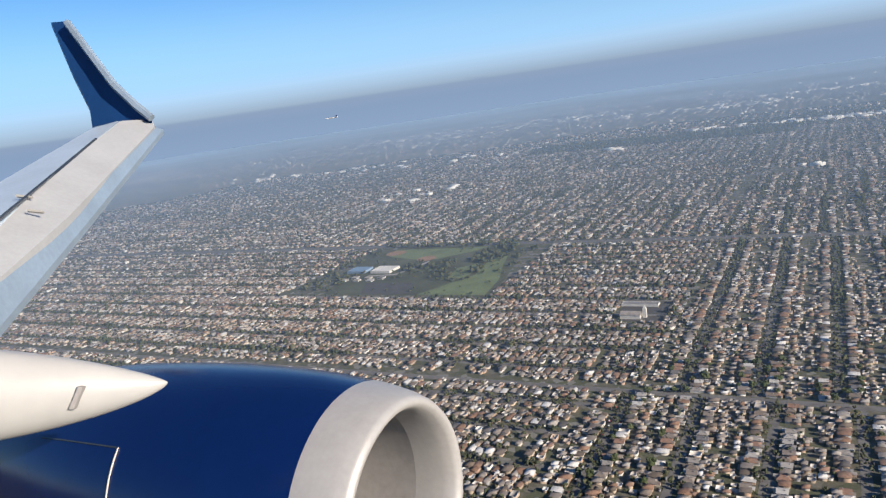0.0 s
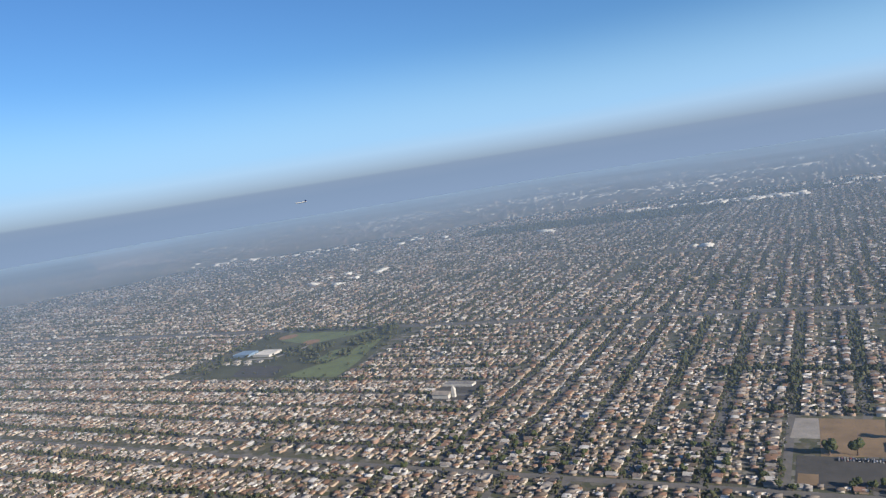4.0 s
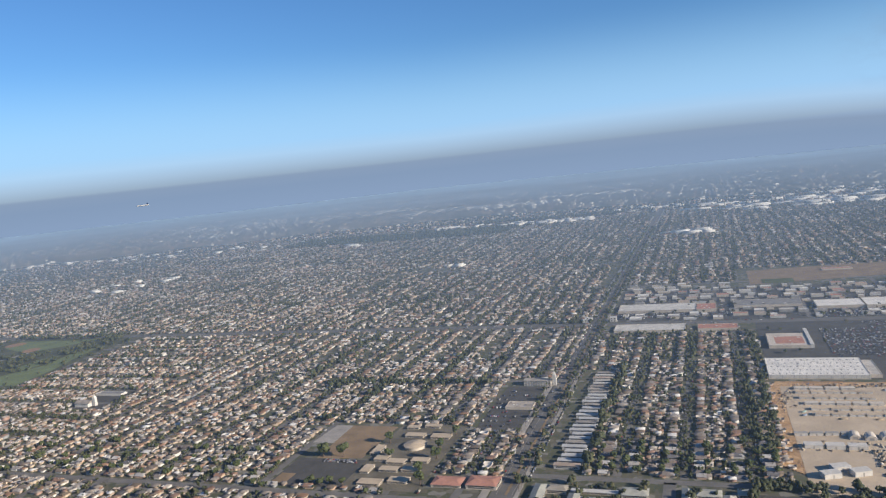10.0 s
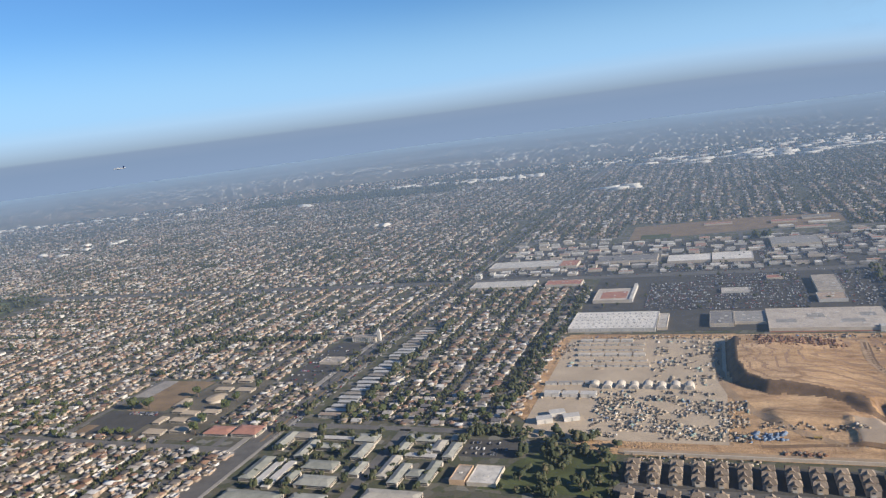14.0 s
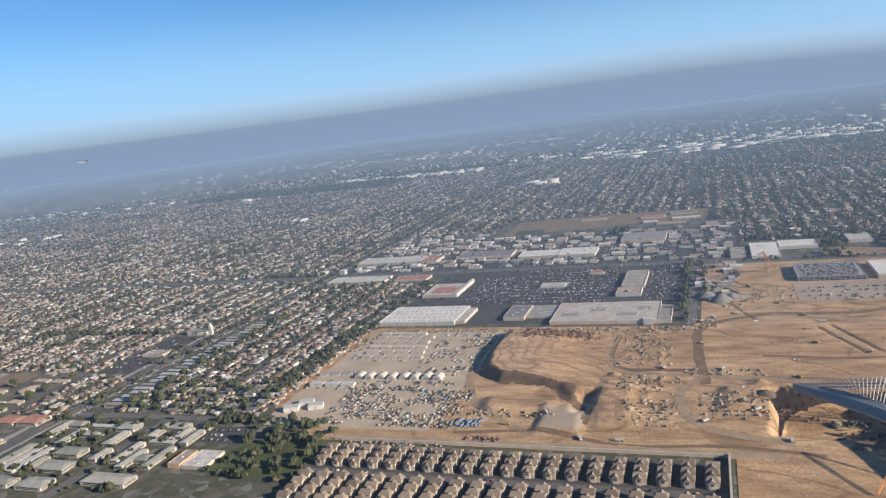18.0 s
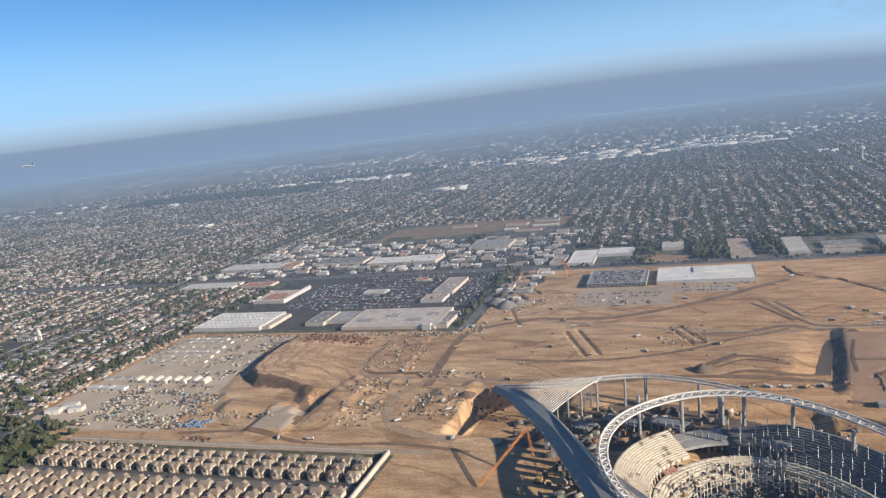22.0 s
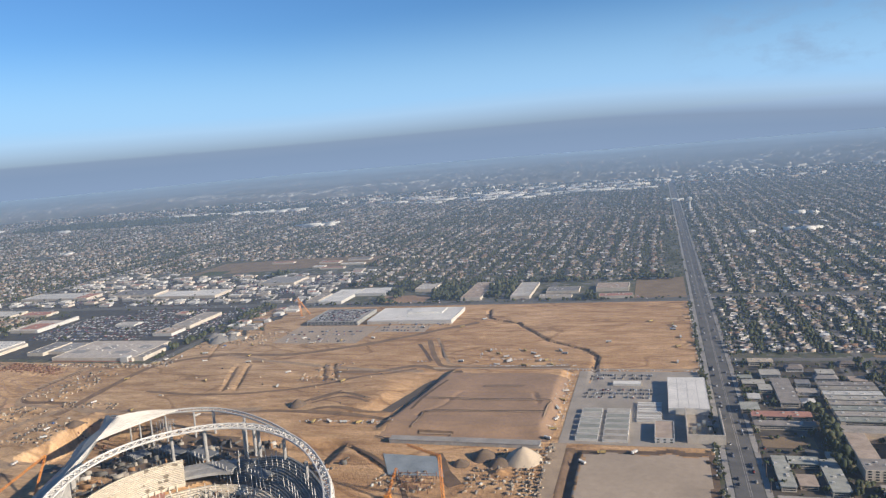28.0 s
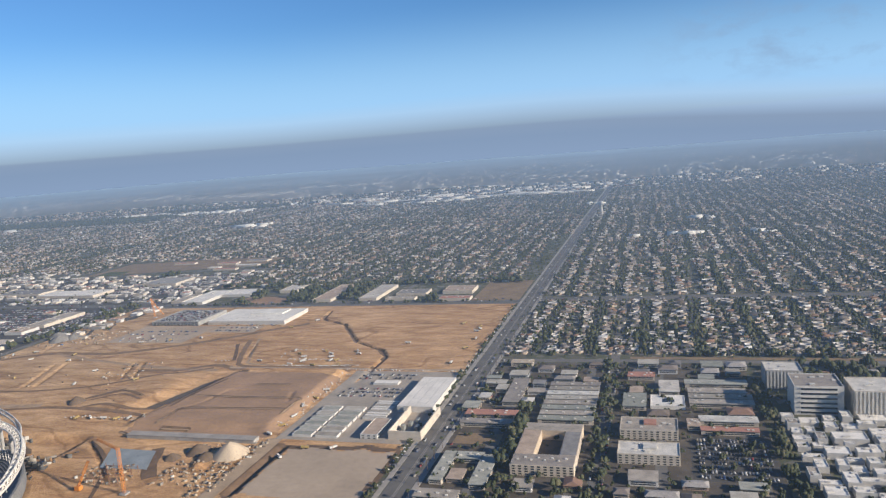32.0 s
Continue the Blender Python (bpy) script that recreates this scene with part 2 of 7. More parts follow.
def boxed(name, material, parent, *sizes, label="", taper=0.0):
    bm = bmesh.new()
    for s in sizes:
        box(bm, *s, taper=taper)
    return part(name, bm, material, parent, label)


def sheet(name, points, z, material, label="", category="", depth=0.12):
    """A flat slab over a ground outline, with its edge going into the ground."""
    bm = bmesh.new()
    top = [bm.verts.new((x, y, z)) for x, y in points]
    low = [bm.verts.new((x, y, z - depth)) for x, y in points]
    f = bm.faces.new(top)
    n = len(points)
    for i in range(n):
        bm.faces.new((low[i], low[(i + 1) % n], top[(i + 1) % n], top[i]))
    bmesh.ops.recalc_face_normals(bm, faces=bm.faces)
    if f.normal.z < 0:
        bmesh.ops.reverse_faces(bm, faces=bm.faces)
    return tagged(part(name, bm, material), label, category, kind="structure")


def rect(x0, x1, y0, y1):
    return [(x0, y0), (x1, y0), (x1, y1), (x0, y1)]


class Soup:
    """Many small shapes joined into one mesh."""

    def __init__(self):
        self.v, self.f, self.m, self.n = [], [], [], 0

    def add(self, shape, x, y, z, sx, sy, sz, turn=0.0, mat=0):
        verts, faces = shape
        x, y, z, sx, sy, sz, turn = (np.broadcast_to(np.asarray(a, float), np.shape(x)) for a in (x, y, z, sx, sy, sz, turn))
        k = len(x)
        if not k:
            return
        p = verts[None] * np.stack([sx, sy, sz], -1)[:, None]
        c, s = np.cos(turn)[:, None], np.sin(turn)[:, None]
        q = np.stack([p[..., 0] * c - p[..., 1] * s + x[:, None], p[..., 0] * s + p[..., 1] * c + y[:, None], p[..., 2] + z[:, None]], -1)
        self.v.append(q.reshape(-1, 3))
        base = self.n + np.arange(k) * len(verts)
        self.f.append((faces, base))
        self.m.append((mat, k * len(faces)))
        self.n += k * len(verts)

    def build(self, name, materials, label, category, kind="stuff"):
        loops, starts, totals, at = [], [], [], 0
        for faces, base in self.f:
            for face in faces:  # one face of the shape at a time, for all copies
                a = base[:, None] + np.array(face)[None]
                loops.append(a.ravel())
                starts.append(at + np.arange(len(base)) * len(face))
                totals.append(np.full(len(base), len(face)))
                at += a.size
        me = bpy.data.meshes.new(name)
        v = np.concatenate(self.v)
        me.vertices.add(len(v))
        me.vertices.foreach_set("co", v.astype(np.float32).ravel())
        loops = np.concatenate(loops)
        me.loops.add(len(loops))
        me.loops.foreach_set("vertex_index", loops.astype(np.int32))
        starts, totals = np.concatenate(starts), np.concatenate(totals)
        me.polygons.add(len(starts))
        me.polygons.foreach_set("loop_start", starts.astype(np.int32))
        me.polygons.foreach_set("material_index", np.concatenate([np.full(k, m) for m, k in self.m]).astype(np.int32))
        me.update(calc_edges=True)
        for m in materials:
            me.materials.append(m)
        return tagged(new(name, me), label, category, kind=kind)


def shape(verts, faces):
    return np.array(verts, float), faces


BOX = shape([(-.5, -.5, 0), (.5, -.5, 0), (.5, .5, 0), (-.5, .5, 0), (-.5, -.5, 1), (.5, -.5, 1), (.5, .5, 1), (-.5, .5, 1)], [(4, 5, 6, 7), (0, 1, 5, 4), (1, 2, 6, 5), (2, 3, 7, 6), (3, 0, 4, 7)])
GABLE = shape([(-.5, -.5, 0), (.5, -.5, 0), (.5, .5, 0), (-.5, .5, 0), (-.5, 0, 1), (.5, 0, 1)], [(0, 1, 5, 4), (2, 3, 4, 5), (1, 2, 5), (3, 0, 4)])
HIP = shape([(-.5, -.5, 0), (.5, -.5, 0), (.5, .5, 0), (-.5, .5, 0), (-.2, 0, 1), (.2, 0, 1)], [(0, 1, 5, 4), (2, 3, 4, 5), (1, 2, 5), (3, 0, 4)])
TRAY = shape([(-.5, -.5, 0), (.5, -.5, 0), (.5, .5, 0), (-.5, .5, 0), (-.5, -.5, 1), (.5, -.5, 1), (.5, .5, 1), (-.5, .5, 1), (-.47, -.47, 1), (.47, -.47, 1), (.47, .47, 1), (-.47, .47, 1), (-.47, -.47, .4), (.47, -.47, .4), (.47, .47, .4), (-.47, .47, .4)],
             [(0, 1, 5, 4), (1, 2, 6, 5), (2, 3, 7, 6), (3, 0, 4, 7), (4, 5, 9, 8), (5, 6, 10, 9), (6, 7, 11, 10), (7, 4, 8, 11), (8, 9, 13, 12), (9, 10, 14, 13), (10, 11, 15, 14), (11, 8, 12, 15), (12, 13, 14, 15)])
CARBODY = shape([(-.5, -.5, .1), (.5, -.5, .1), (.5, .5, .1), (-.5, .5, .1), (-.5, -.5, .55), (.5, -.5, .55), (.5, .5, .55), (-.5, .5, .55), (-.32, -.42, 1), (.18, -.42, 1), (.18, .42, 1), (-.32, .42, 1), (-.42, -.46, .55), (.34, -.46, .55), (.34, .46, .55), (-.42, .46, .55)],
                [(0, 1, 5, 4), (1, 2, 6, 5), (2, 3, 7, 6), (3, 0, 4, 7), (4, 5, 6, 7), (8, 9, 10, 11), (12, 13, 9, 8), (13, 14, 10, 9), (14, 15, 11, 10), (15, 12, 8, 11)])


def tuft(seed):
    """A small uneven crown for trees far off."""
    rnd = random.Random(seed)
    v = [(rnd.uniform(-.1, .1), rnd.uniform(-.1, .1), rnd.uniform(0.85, 1.1))]
    for z, r in ((0.68, 0.42), (0.2, 0.46)):
        v += [(r * rnd.uniform(.65, 1.25) * math.cos(i * 1.257 + z), r * rnd.uniform(.65, 1.25) * math.sin(i * 1.257 + z), z + rnd.uniform(-.14, .14)) for i in range(5)]
    f = []
    for i in range(5):
        j = (i + 1) % 5
        f += [(0, 1 + i, 1 + j), (1 + i, 6 + i, 1 + j), (1 + j, 6 + i, 6 + j)]
    return shape(v, f)


def crown(seed, count, spread):
    """A crown of several small uneven tufts with gaps between them."""
    rnd = random.Random(seed)
    verts, faces = [], []
    for i in range(count):
        v, f = tuft(seed * 31 + i)
        a, r, s = i * 2.4 + rnd.random(), spread * math.sqrt((i + 0.3) / count), rnd.uniform(0.42, 0.7)
        n = len(verts)
        z = rnd.uniform(0.0, 0.55) * (1 - r)
        verts += [(p[0] * s + r * math.cos(a), p[1] * s + r * math.sin(a), p[2] * s + z) for p in v]
        faces += [tuple(n + k for k in q) for q in f]
    return shape(verts, faces)


CLUMPS = [crown(i, 7, 0.42) for i in range(5)]
LUMPS = [crown(i + 9, 4, 0.36) for i in range(5)]
TUFTS = [tuft(i) for i in range(6)]


def spray(seed):
    """The least crown, for trees that are mere specks."""
    rnd = random.Random(seed)
    v = [(rnd.uniform(-.15, .15), rnd.uniform(-.15, .15), 1)] + [(rnd.uniform(.35, .6) * math.cos(i * 1.257), rnd.uniform(.35, .6) * math.sin(i * 1.257), rnd.uniform(0, .35)) for i in range(5)]
    return shape(v, [(0, 1 + i, 1 + (i + 1) % 5) for i in range(5)])


SPRAYS = [spray(i) for i in range(8)]
WALLS = shape([(-.5, -.5, 0), (.5, -.5, 0), (.5, .5, 0), (-.5, .5, 0), (-.5, -.5, 1), (.5, -.5, 1), (.5, .5, 1), (-.5, .5, 1)], [(0, 1, 5, 4), (1, 2, 6, 5), (2, 3, 7, 6), (3, 0, 4, 7)])
STALK = shape([(-.5, -.5, 0), (.5, -.5, 0), (.5, .5, 0), (-.5, .5, 0), (-.3, -.3, 1), (.3, -.3, 1), (.3, .3, 1), (-.3, .3, 1)], [(0, 1, 5, 4), (1, 2, 6, 5), (2, 3, 7, 6), (3, 0, 4, 7)])
rng = np.random.default_rng(7)

# ---- ground, haze and distance ----
# one sheet to the horizon, open where the building site is dug out
GX = [-5100, -1000, 440, 612, 642, 955, 1500, 6100]
GY = [-4500, 212, 395, 548, 698, 1500, 3000, 6800]
bm = bmesh.new()
gv = [[bm.verts.new((x, y, 0)) for x in GX] for y in GY]
for j in range(len(GY) - 1):
    for i in range(len(GX) - 1):
        dug = (GX[i] >= 440 and GX[i + 1] <= 955 and GY[j] == 395) or (GX[i] >= 612 and GX[i + 1] <= 955 and GY[j] == 548) or (GX[i] == 642 and GY[j] == 212)
        if not dug:
            bm.faces.new((gv[j][i], gv[j][i + 1], gv[j + 1][i + 1], gv[j + 1][i]))
ground = tagged(part("ground", bm, M_GROUND), "dry suburban ground of yards, lawns and drives", "ground", kind="structure")

# Added flat sheet; its opacity by distance paints the haze over the city.
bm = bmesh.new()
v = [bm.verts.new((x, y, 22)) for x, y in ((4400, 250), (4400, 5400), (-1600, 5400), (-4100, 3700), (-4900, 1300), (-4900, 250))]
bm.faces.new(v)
smog = haze_material("painted_haze", [(250, 0), (500, 0.08), (700, 0.14), (900, 0.2), (1250, 0.29), (1700, 0.39), (2200, 0.5), (2700, 0.59), (3300, 0.67), (3900, 0.73)])
tagged(part("haze_veil_sheet", bm, smog), "flat sheet painting blue-grey distance haze over the city", "haze", kind="structure")


# Far wall that glows: smog and pale sky veil painted into its emission.
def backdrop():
    k = Nodes("painted_smog_glow")
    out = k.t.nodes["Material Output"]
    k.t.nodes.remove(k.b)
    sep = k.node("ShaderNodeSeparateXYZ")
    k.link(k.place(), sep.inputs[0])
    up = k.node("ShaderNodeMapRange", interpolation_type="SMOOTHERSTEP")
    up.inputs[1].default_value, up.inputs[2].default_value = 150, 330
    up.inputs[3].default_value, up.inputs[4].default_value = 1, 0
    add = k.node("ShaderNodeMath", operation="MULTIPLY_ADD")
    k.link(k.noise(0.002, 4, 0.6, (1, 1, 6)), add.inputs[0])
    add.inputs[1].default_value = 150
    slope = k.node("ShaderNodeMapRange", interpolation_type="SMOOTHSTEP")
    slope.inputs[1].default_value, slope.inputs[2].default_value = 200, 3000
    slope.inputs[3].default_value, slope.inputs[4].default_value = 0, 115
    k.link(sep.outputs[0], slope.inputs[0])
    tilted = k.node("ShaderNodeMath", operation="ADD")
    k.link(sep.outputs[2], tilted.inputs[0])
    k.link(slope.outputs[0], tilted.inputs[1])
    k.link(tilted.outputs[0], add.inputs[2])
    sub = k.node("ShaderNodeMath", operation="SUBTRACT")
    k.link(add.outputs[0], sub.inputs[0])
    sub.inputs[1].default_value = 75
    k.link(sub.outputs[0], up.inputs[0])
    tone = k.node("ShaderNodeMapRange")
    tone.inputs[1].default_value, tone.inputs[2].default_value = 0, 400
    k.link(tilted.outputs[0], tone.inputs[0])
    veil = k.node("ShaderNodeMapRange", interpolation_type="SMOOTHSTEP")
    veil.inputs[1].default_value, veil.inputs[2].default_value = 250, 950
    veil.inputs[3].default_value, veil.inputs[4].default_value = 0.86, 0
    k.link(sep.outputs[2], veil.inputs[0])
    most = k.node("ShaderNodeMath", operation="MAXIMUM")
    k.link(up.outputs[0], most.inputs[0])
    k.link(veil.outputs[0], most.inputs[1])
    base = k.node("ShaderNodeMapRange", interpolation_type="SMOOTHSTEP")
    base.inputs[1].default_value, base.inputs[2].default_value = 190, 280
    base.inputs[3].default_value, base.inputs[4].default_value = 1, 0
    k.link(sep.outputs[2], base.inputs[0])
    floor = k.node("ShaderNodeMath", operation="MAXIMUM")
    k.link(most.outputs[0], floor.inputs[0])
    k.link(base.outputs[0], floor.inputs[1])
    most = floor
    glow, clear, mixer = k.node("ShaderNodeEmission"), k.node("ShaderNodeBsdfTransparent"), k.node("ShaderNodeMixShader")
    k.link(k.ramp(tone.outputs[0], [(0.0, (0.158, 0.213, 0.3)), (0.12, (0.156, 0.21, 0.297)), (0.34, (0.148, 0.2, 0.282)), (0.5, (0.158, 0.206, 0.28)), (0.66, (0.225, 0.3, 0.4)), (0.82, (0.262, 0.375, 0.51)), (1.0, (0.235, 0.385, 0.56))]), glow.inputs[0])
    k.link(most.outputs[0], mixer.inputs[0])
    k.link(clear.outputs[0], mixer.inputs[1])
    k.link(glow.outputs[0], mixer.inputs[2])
    # thin dark smoke painted into the wall's glow above the bank
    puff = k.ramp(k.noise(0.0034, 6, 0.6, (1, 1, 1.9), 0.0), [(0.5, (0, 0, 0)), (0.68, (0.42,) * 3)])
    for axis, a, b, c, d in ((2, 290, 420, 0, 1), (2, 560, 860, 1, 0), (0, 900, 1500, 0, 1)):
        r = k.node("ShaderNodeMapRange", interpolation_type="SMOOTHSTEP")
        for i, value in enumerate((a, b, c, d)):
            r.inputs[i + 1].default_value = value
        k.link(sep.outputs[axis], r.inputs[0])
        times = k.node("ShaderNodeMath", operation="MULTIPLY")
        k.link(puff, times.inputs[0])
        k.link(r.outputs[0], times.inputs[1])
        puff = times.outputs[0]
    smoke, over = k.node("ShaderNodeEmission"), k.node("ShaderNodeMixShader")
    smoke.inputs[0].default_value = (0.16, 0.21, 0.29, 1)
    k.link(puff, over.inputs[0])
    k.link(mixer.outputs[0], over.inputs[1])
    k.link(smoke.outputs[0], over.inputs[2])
    k.link(over.outputs[0], out.inputs[0])
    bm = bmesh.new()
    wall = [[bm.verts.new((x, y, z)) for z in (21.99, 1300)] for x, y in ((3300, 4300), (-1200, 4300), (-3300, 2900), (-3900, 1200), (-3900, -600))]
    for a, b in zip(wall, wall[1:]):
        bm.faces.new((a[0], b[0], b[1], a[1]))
    return tagged(part("backdrop", bm, k.m), "glowing backdrop wall painted with grey-blue smog along the horizon", "backdrop", kind="structure")


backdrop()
# plain dark wall added under the backdrop to hide a bright strip of ground
bm = bmesh.new()
foot = [[bm.verts.new((x, y, z)) for z in (0, 21.95)] for x, y in ((3290, 4296), (-1199, 4296), (-3297, 2897), (-3896, 1199), (-3896, -590))]
for a, b in zip(foot, foot[1:]):
    bm.faces.new((a[0], b[0], b[1], a[1]))
tagged(part("backdrop_foot", bm, M_LEAF), "plain dark wall filling the gap under the backdrop", "backdrop", kind="structure")


# ---- plan of the city ----
CREN, PRAI, CENT = 251.0, 965.5, 722.0  # the three wide roads
KEEP_OUT = [  # x0, x1, y0, y1 with no common houses
    (376, 966, 150, 716), (CREN - 8, CREN + 9, 0, 4200), (PRAI - 7, PRAI + 7, 0, 4200), (-2500, 3200, CENT - 7, CENT + 7),
    (384, 640, 600, 905), (255, 384, 690, 905), (640, 960, 716, 792), (262, 440, 300, 403), (113, 207, 376, 468), (209, 246, 460, 556), (206, 246, 366, 398),
    (267, 288, 408, 578), (-492, -262, 534, 726), (-142, -108, 482, 528), (968, 1036, 400, 566), (1040, 1160, 400, 566), (380, 612, 880, 985), (-75, -30, 1085, 1115),
]


def road(x0, x1, y0, y1, z=0.05, material=None, name="road", label="grey asphalt street"):
    return sheet(name, rect(x0, x1, y0, y1), z, material or M_STREET, label, "road")


road(CREN - 6, CREN + 6, -200, 4100, 0.08, M_ROAD, label="wide grey boulevard with a planted median")
road(PRAI - 5, PRAI + 5, -200, 4100, 0.08, M_ROAD, label="wide straight grey avenue")
road(-3000, 3800, CENT - 6, CENT + 6, 0.075, M_ROAD, label="wide grey cross boulevard")
road(-900, 245, 367, 372.5, 0.07)
road(60, 245, 553, 557.5, 0.07)
road(258, 366, 400, 405, 0.07)
road(600, 606, 550, 716, 0.2, label="grey access street beside the stores")
road(608, 958, 709, 714, 0.2)
road(972, 1400, 565, 570, 0.07, label="wide grey cross street with a sandy verge")
sheet("road", [(240, 1800), (247, 1800), (217, 2650), (210, 2650)], 0.14, M_PAVE, "pale far stretch of the boulevard", "road")
sheet("verge", rect(1045, 1400, 571, 575), 0.1, M_DRYGRASS, "sandy verge along the cross street", "verge")
sheet("pavement", rect(CREN - 11.2, CREN - 7, -100, 1700), 0.15, M_PAVE, "pale concrete frontage lane along the boulevard", "pavement")
for x0 in (CREN + 6.2, PRAI - 7.5, PRAI + 5.2):
    sheet("pavement", rect(x0, x0 + 2.2, -100, 2600), 0.16, M_PAVE, "pale concrete pavement along the road", "pavement")
sheet("median", rect(CREN + 1.2, CREN + 2.6, 380, 1700), 0.18, M_DRYGRASS, "narrow planted median", "median")
for x, a, b in ((CREN - 3, 380, 1400), (CREN + 5, 380, 1400), (PRAI - 0.2, 380, 1800), (PRAI + 0.5, 380, 1800)):
    sheet("lane_line", rect(x - 0.09, x + 0.09, a, b), 0.1, M_PAVE, "worn pale lane line", "road marking", 0.01)


def inside(x, y, r):
    return (x > r[0]) & (x < r[1]) & (y > r[2]) & (y < r[3])


def allowed(x, y):
    ok = np.ones(np.shape(x), bool)
    for r in KEEP_OUT:
        ok &= ~inside(x, y, r)
    return ok


def overlooked(x, y):
    """The wedge of country that the flight looks over."""
    return (y > 180) & (x > -480 - 1.85 * (y - 190)) & (x < 1120 + 0.62 * (y - 400)) & (x > -2600)


PLOTS = []  # x, y, turn, side, distance to the back line


def lots(x0, x1, y0, y1, pitch, along, lot=5.2, width=4.4):
    """A tract of streets, with house plots on both sides of each."""
    a0, a1, b0, b1 = (x0, x1, y0, y1) if along == "y" else (y0, y1, x0, x1)
    for s in np.arange(a0 + pitch / 2, a1, pitch):
        if along == "y":
            road(s - width / 2, s + width / 2, b0, b1, 0.055)
        else:
            road(b0, b1, s - width / 2, s + width / 2, 0.055)
        b = np.arange(b0 + 3, b1 - 2, lot)
        loose = 1.0 if y0 < 560 else 3.0
        for side in (-1, 1):
            across = s + side * (width / 2 + 5.0) + rng.uniform(-0.7, 0.7, len(b)) * loose
            bb = b + rng.uniform(-0.5, 0.5, len(b)) * loose
            x, y = (across, bb) if along == "y" else (bb, across)
            PLOTS.append(np.stack([x, y, np.full(len(b), 0.0 if along == "y" else math.pi / 2), np.full(len(b), side), np.full(len(b), pitch / 2 - width / 2 - 5)], -1))


lots(-1600, -95, 379.4, 700, 33.3, "x")
lots(-95, 248, 373, 716, 38, "y")
lots(287, 384, 406, 690, 32.3, "y")
lots(258, 287, 582, 690, 29, "y")
lots(-120, 248, 200, 368, 36.8, "y")
lots(-800, -120, 164, 367, 33.8, "x")
lots(975, 1500, 300, 564, 34, "y")
lots(975, 1500, 578, 716, 31, "y")
for x0, x1 in ((-2600, -640), (-640, -95), (-95, 243), (260, 600), (600, 956), (974, 1300), (1300, 2000)):
    for i, (y0, y1) in enumerate(((730, 900), (906, 1080), (1086, 1260), (1266, 1440), (1446, 1620), (1626, 1800))):
        turned = (x0 == -2600 and i % 2 == 0) or (x0 == -640 and i in (2, 5)) or (x0 == 600 and i == 3)
        lots(x0, x1, y0, y1, 33 if turned else (36, 33, 38, 34)[(i + int(x0 / 90)) % 4], "x" if turned else "y", width=4.2)
        road(x0, x1, y1, y1 + 6, 0.06)
P = np.concatenate(PLOTS)
P = P[allowed(P[:, 0], P[:, 1]) & overlooked(P[:, 0], P[:, 1]) & (rng.random(len(P)) < 0.95 - 0.25 * (P[:, 1] > 1000) - 0.15 * (P[:, 1] > 1300) - 0.3 * (P[:, 0] < -800))]
# the tracts that the flight passes nearest are built house by house
NEAR = (inside(P[:, 0], P[:, 1], (-95, 210, 280, 420)) & (rng.random(len(P)) < 0.6)) | inside(P[:, 0], P[:, 1], (287, 376, 405, 450)) | inside(P[:, 0], P[:, 1], (975, 1130, 376, 400))
near_plots, P = P[NEAR], P[~NEAR]


def house_rows(P, name, label, whole=True):
    soup = Soup()
    n = len(P)
    x, y, t, side, back = P.T
    w, d, h = rng.uniform(3.6, 5.6, n), rng.uniform(3.2, 4.3, n), rng.uniform(1.1, 1.5, n)
    h = np.where(rng.random(n) < 0.14, h * 1.7, h)
    if whole:
        soup.add(WALLS, x, y, 0, w, d, h, t, 0)
    quarter = np.where(rng.random(n) < 0.5, 0.0, math.pi / 2)
    rw, rd = np.where(quarter > 1, d, w) + 0.5, np.where(quarter > 1, w, d) + 0.5
    kind = rng.random(n) if whole else np.full(n, -1.0)
    kind = np.where((x > 970) & (kind > 0.3), 0.9, kind)
    for lo, hi, form in ((0, 0.42, GABLE), (0.42, 0.82, HIP)):
        k = (kind >= lo) & (kind < hi)
        soup.add(form, x[k], y[k], h[k], rw[k], rd[k], rng.uniform(0.6, 1.1, k.sum()), (t + quarter)[k], 1)
    k = kind >= 0.82
    soup.add(TRAY, x[k], y[k], h[k], rw[k] - 0.5, rd[k] - 0.5, 0.35, (t + quarter)[k], 2)
    k = (rng.random(n) < 0.05) & (y > 700)
    bw, bd = rng.uniform(5, 11, n)[k], rng.uniform(4, 7, n)[k]
    soup.add(WALLS, x[k], y[k], 0, bw, bd, 2.0, t[k], 0)
    soup.add(TRAY, x[k], y[k], 2.0, bw + 0.1, bd + 0.1, 0.3, t[k], 2)
    # wings, and garages and back houses behind
    for chance, out, size, m in ((0.5, 3.0, 2.6, 1), (0.8, 7.6, 2.5, 1), (0.5, 5.2, 1.9, 2), (0.45, 9.6, 2.2, 2)):
        k = (rng.random(n) < chance) & (back > out - 2) & ((y < 600) | (rng.random(n) < 0.3))
        o = side * out + rng.uniform(-0.8, 0.8, n)
        gx, gy = x + np.cos(t) * o + np.sin(t) * 1.5 * rng.uniform(-1, 1, n), y + np.sin(t) * o + np.cos(t) * 1.5 * rng.uniform(-1, 1, n)
        gw, gd, gh = size * rng.uniform(0.8, 1.5, n), size * rng.uniform(0.8, 1.4, n), rng.uniform(1.0, 1.5, n)
        soup.add(WALLS, gx[k], gy[k], 0, gw[k], gd[k], gh[k], t[k], 0)
        soup.add(GABLE if m == 1 else TRAY, gx[k], gy[k], gh[k], gw[k] + 0.4, gd[k] + 0.4, 0.7 if m == 1 else 0.2, t[k], m)
    return soup.build(name, [M_WALL, M_ROOF, M_FLAT], label, "houses")


house_rows(P, "houses", "small stucco houses with shingle roofs in dense rows")

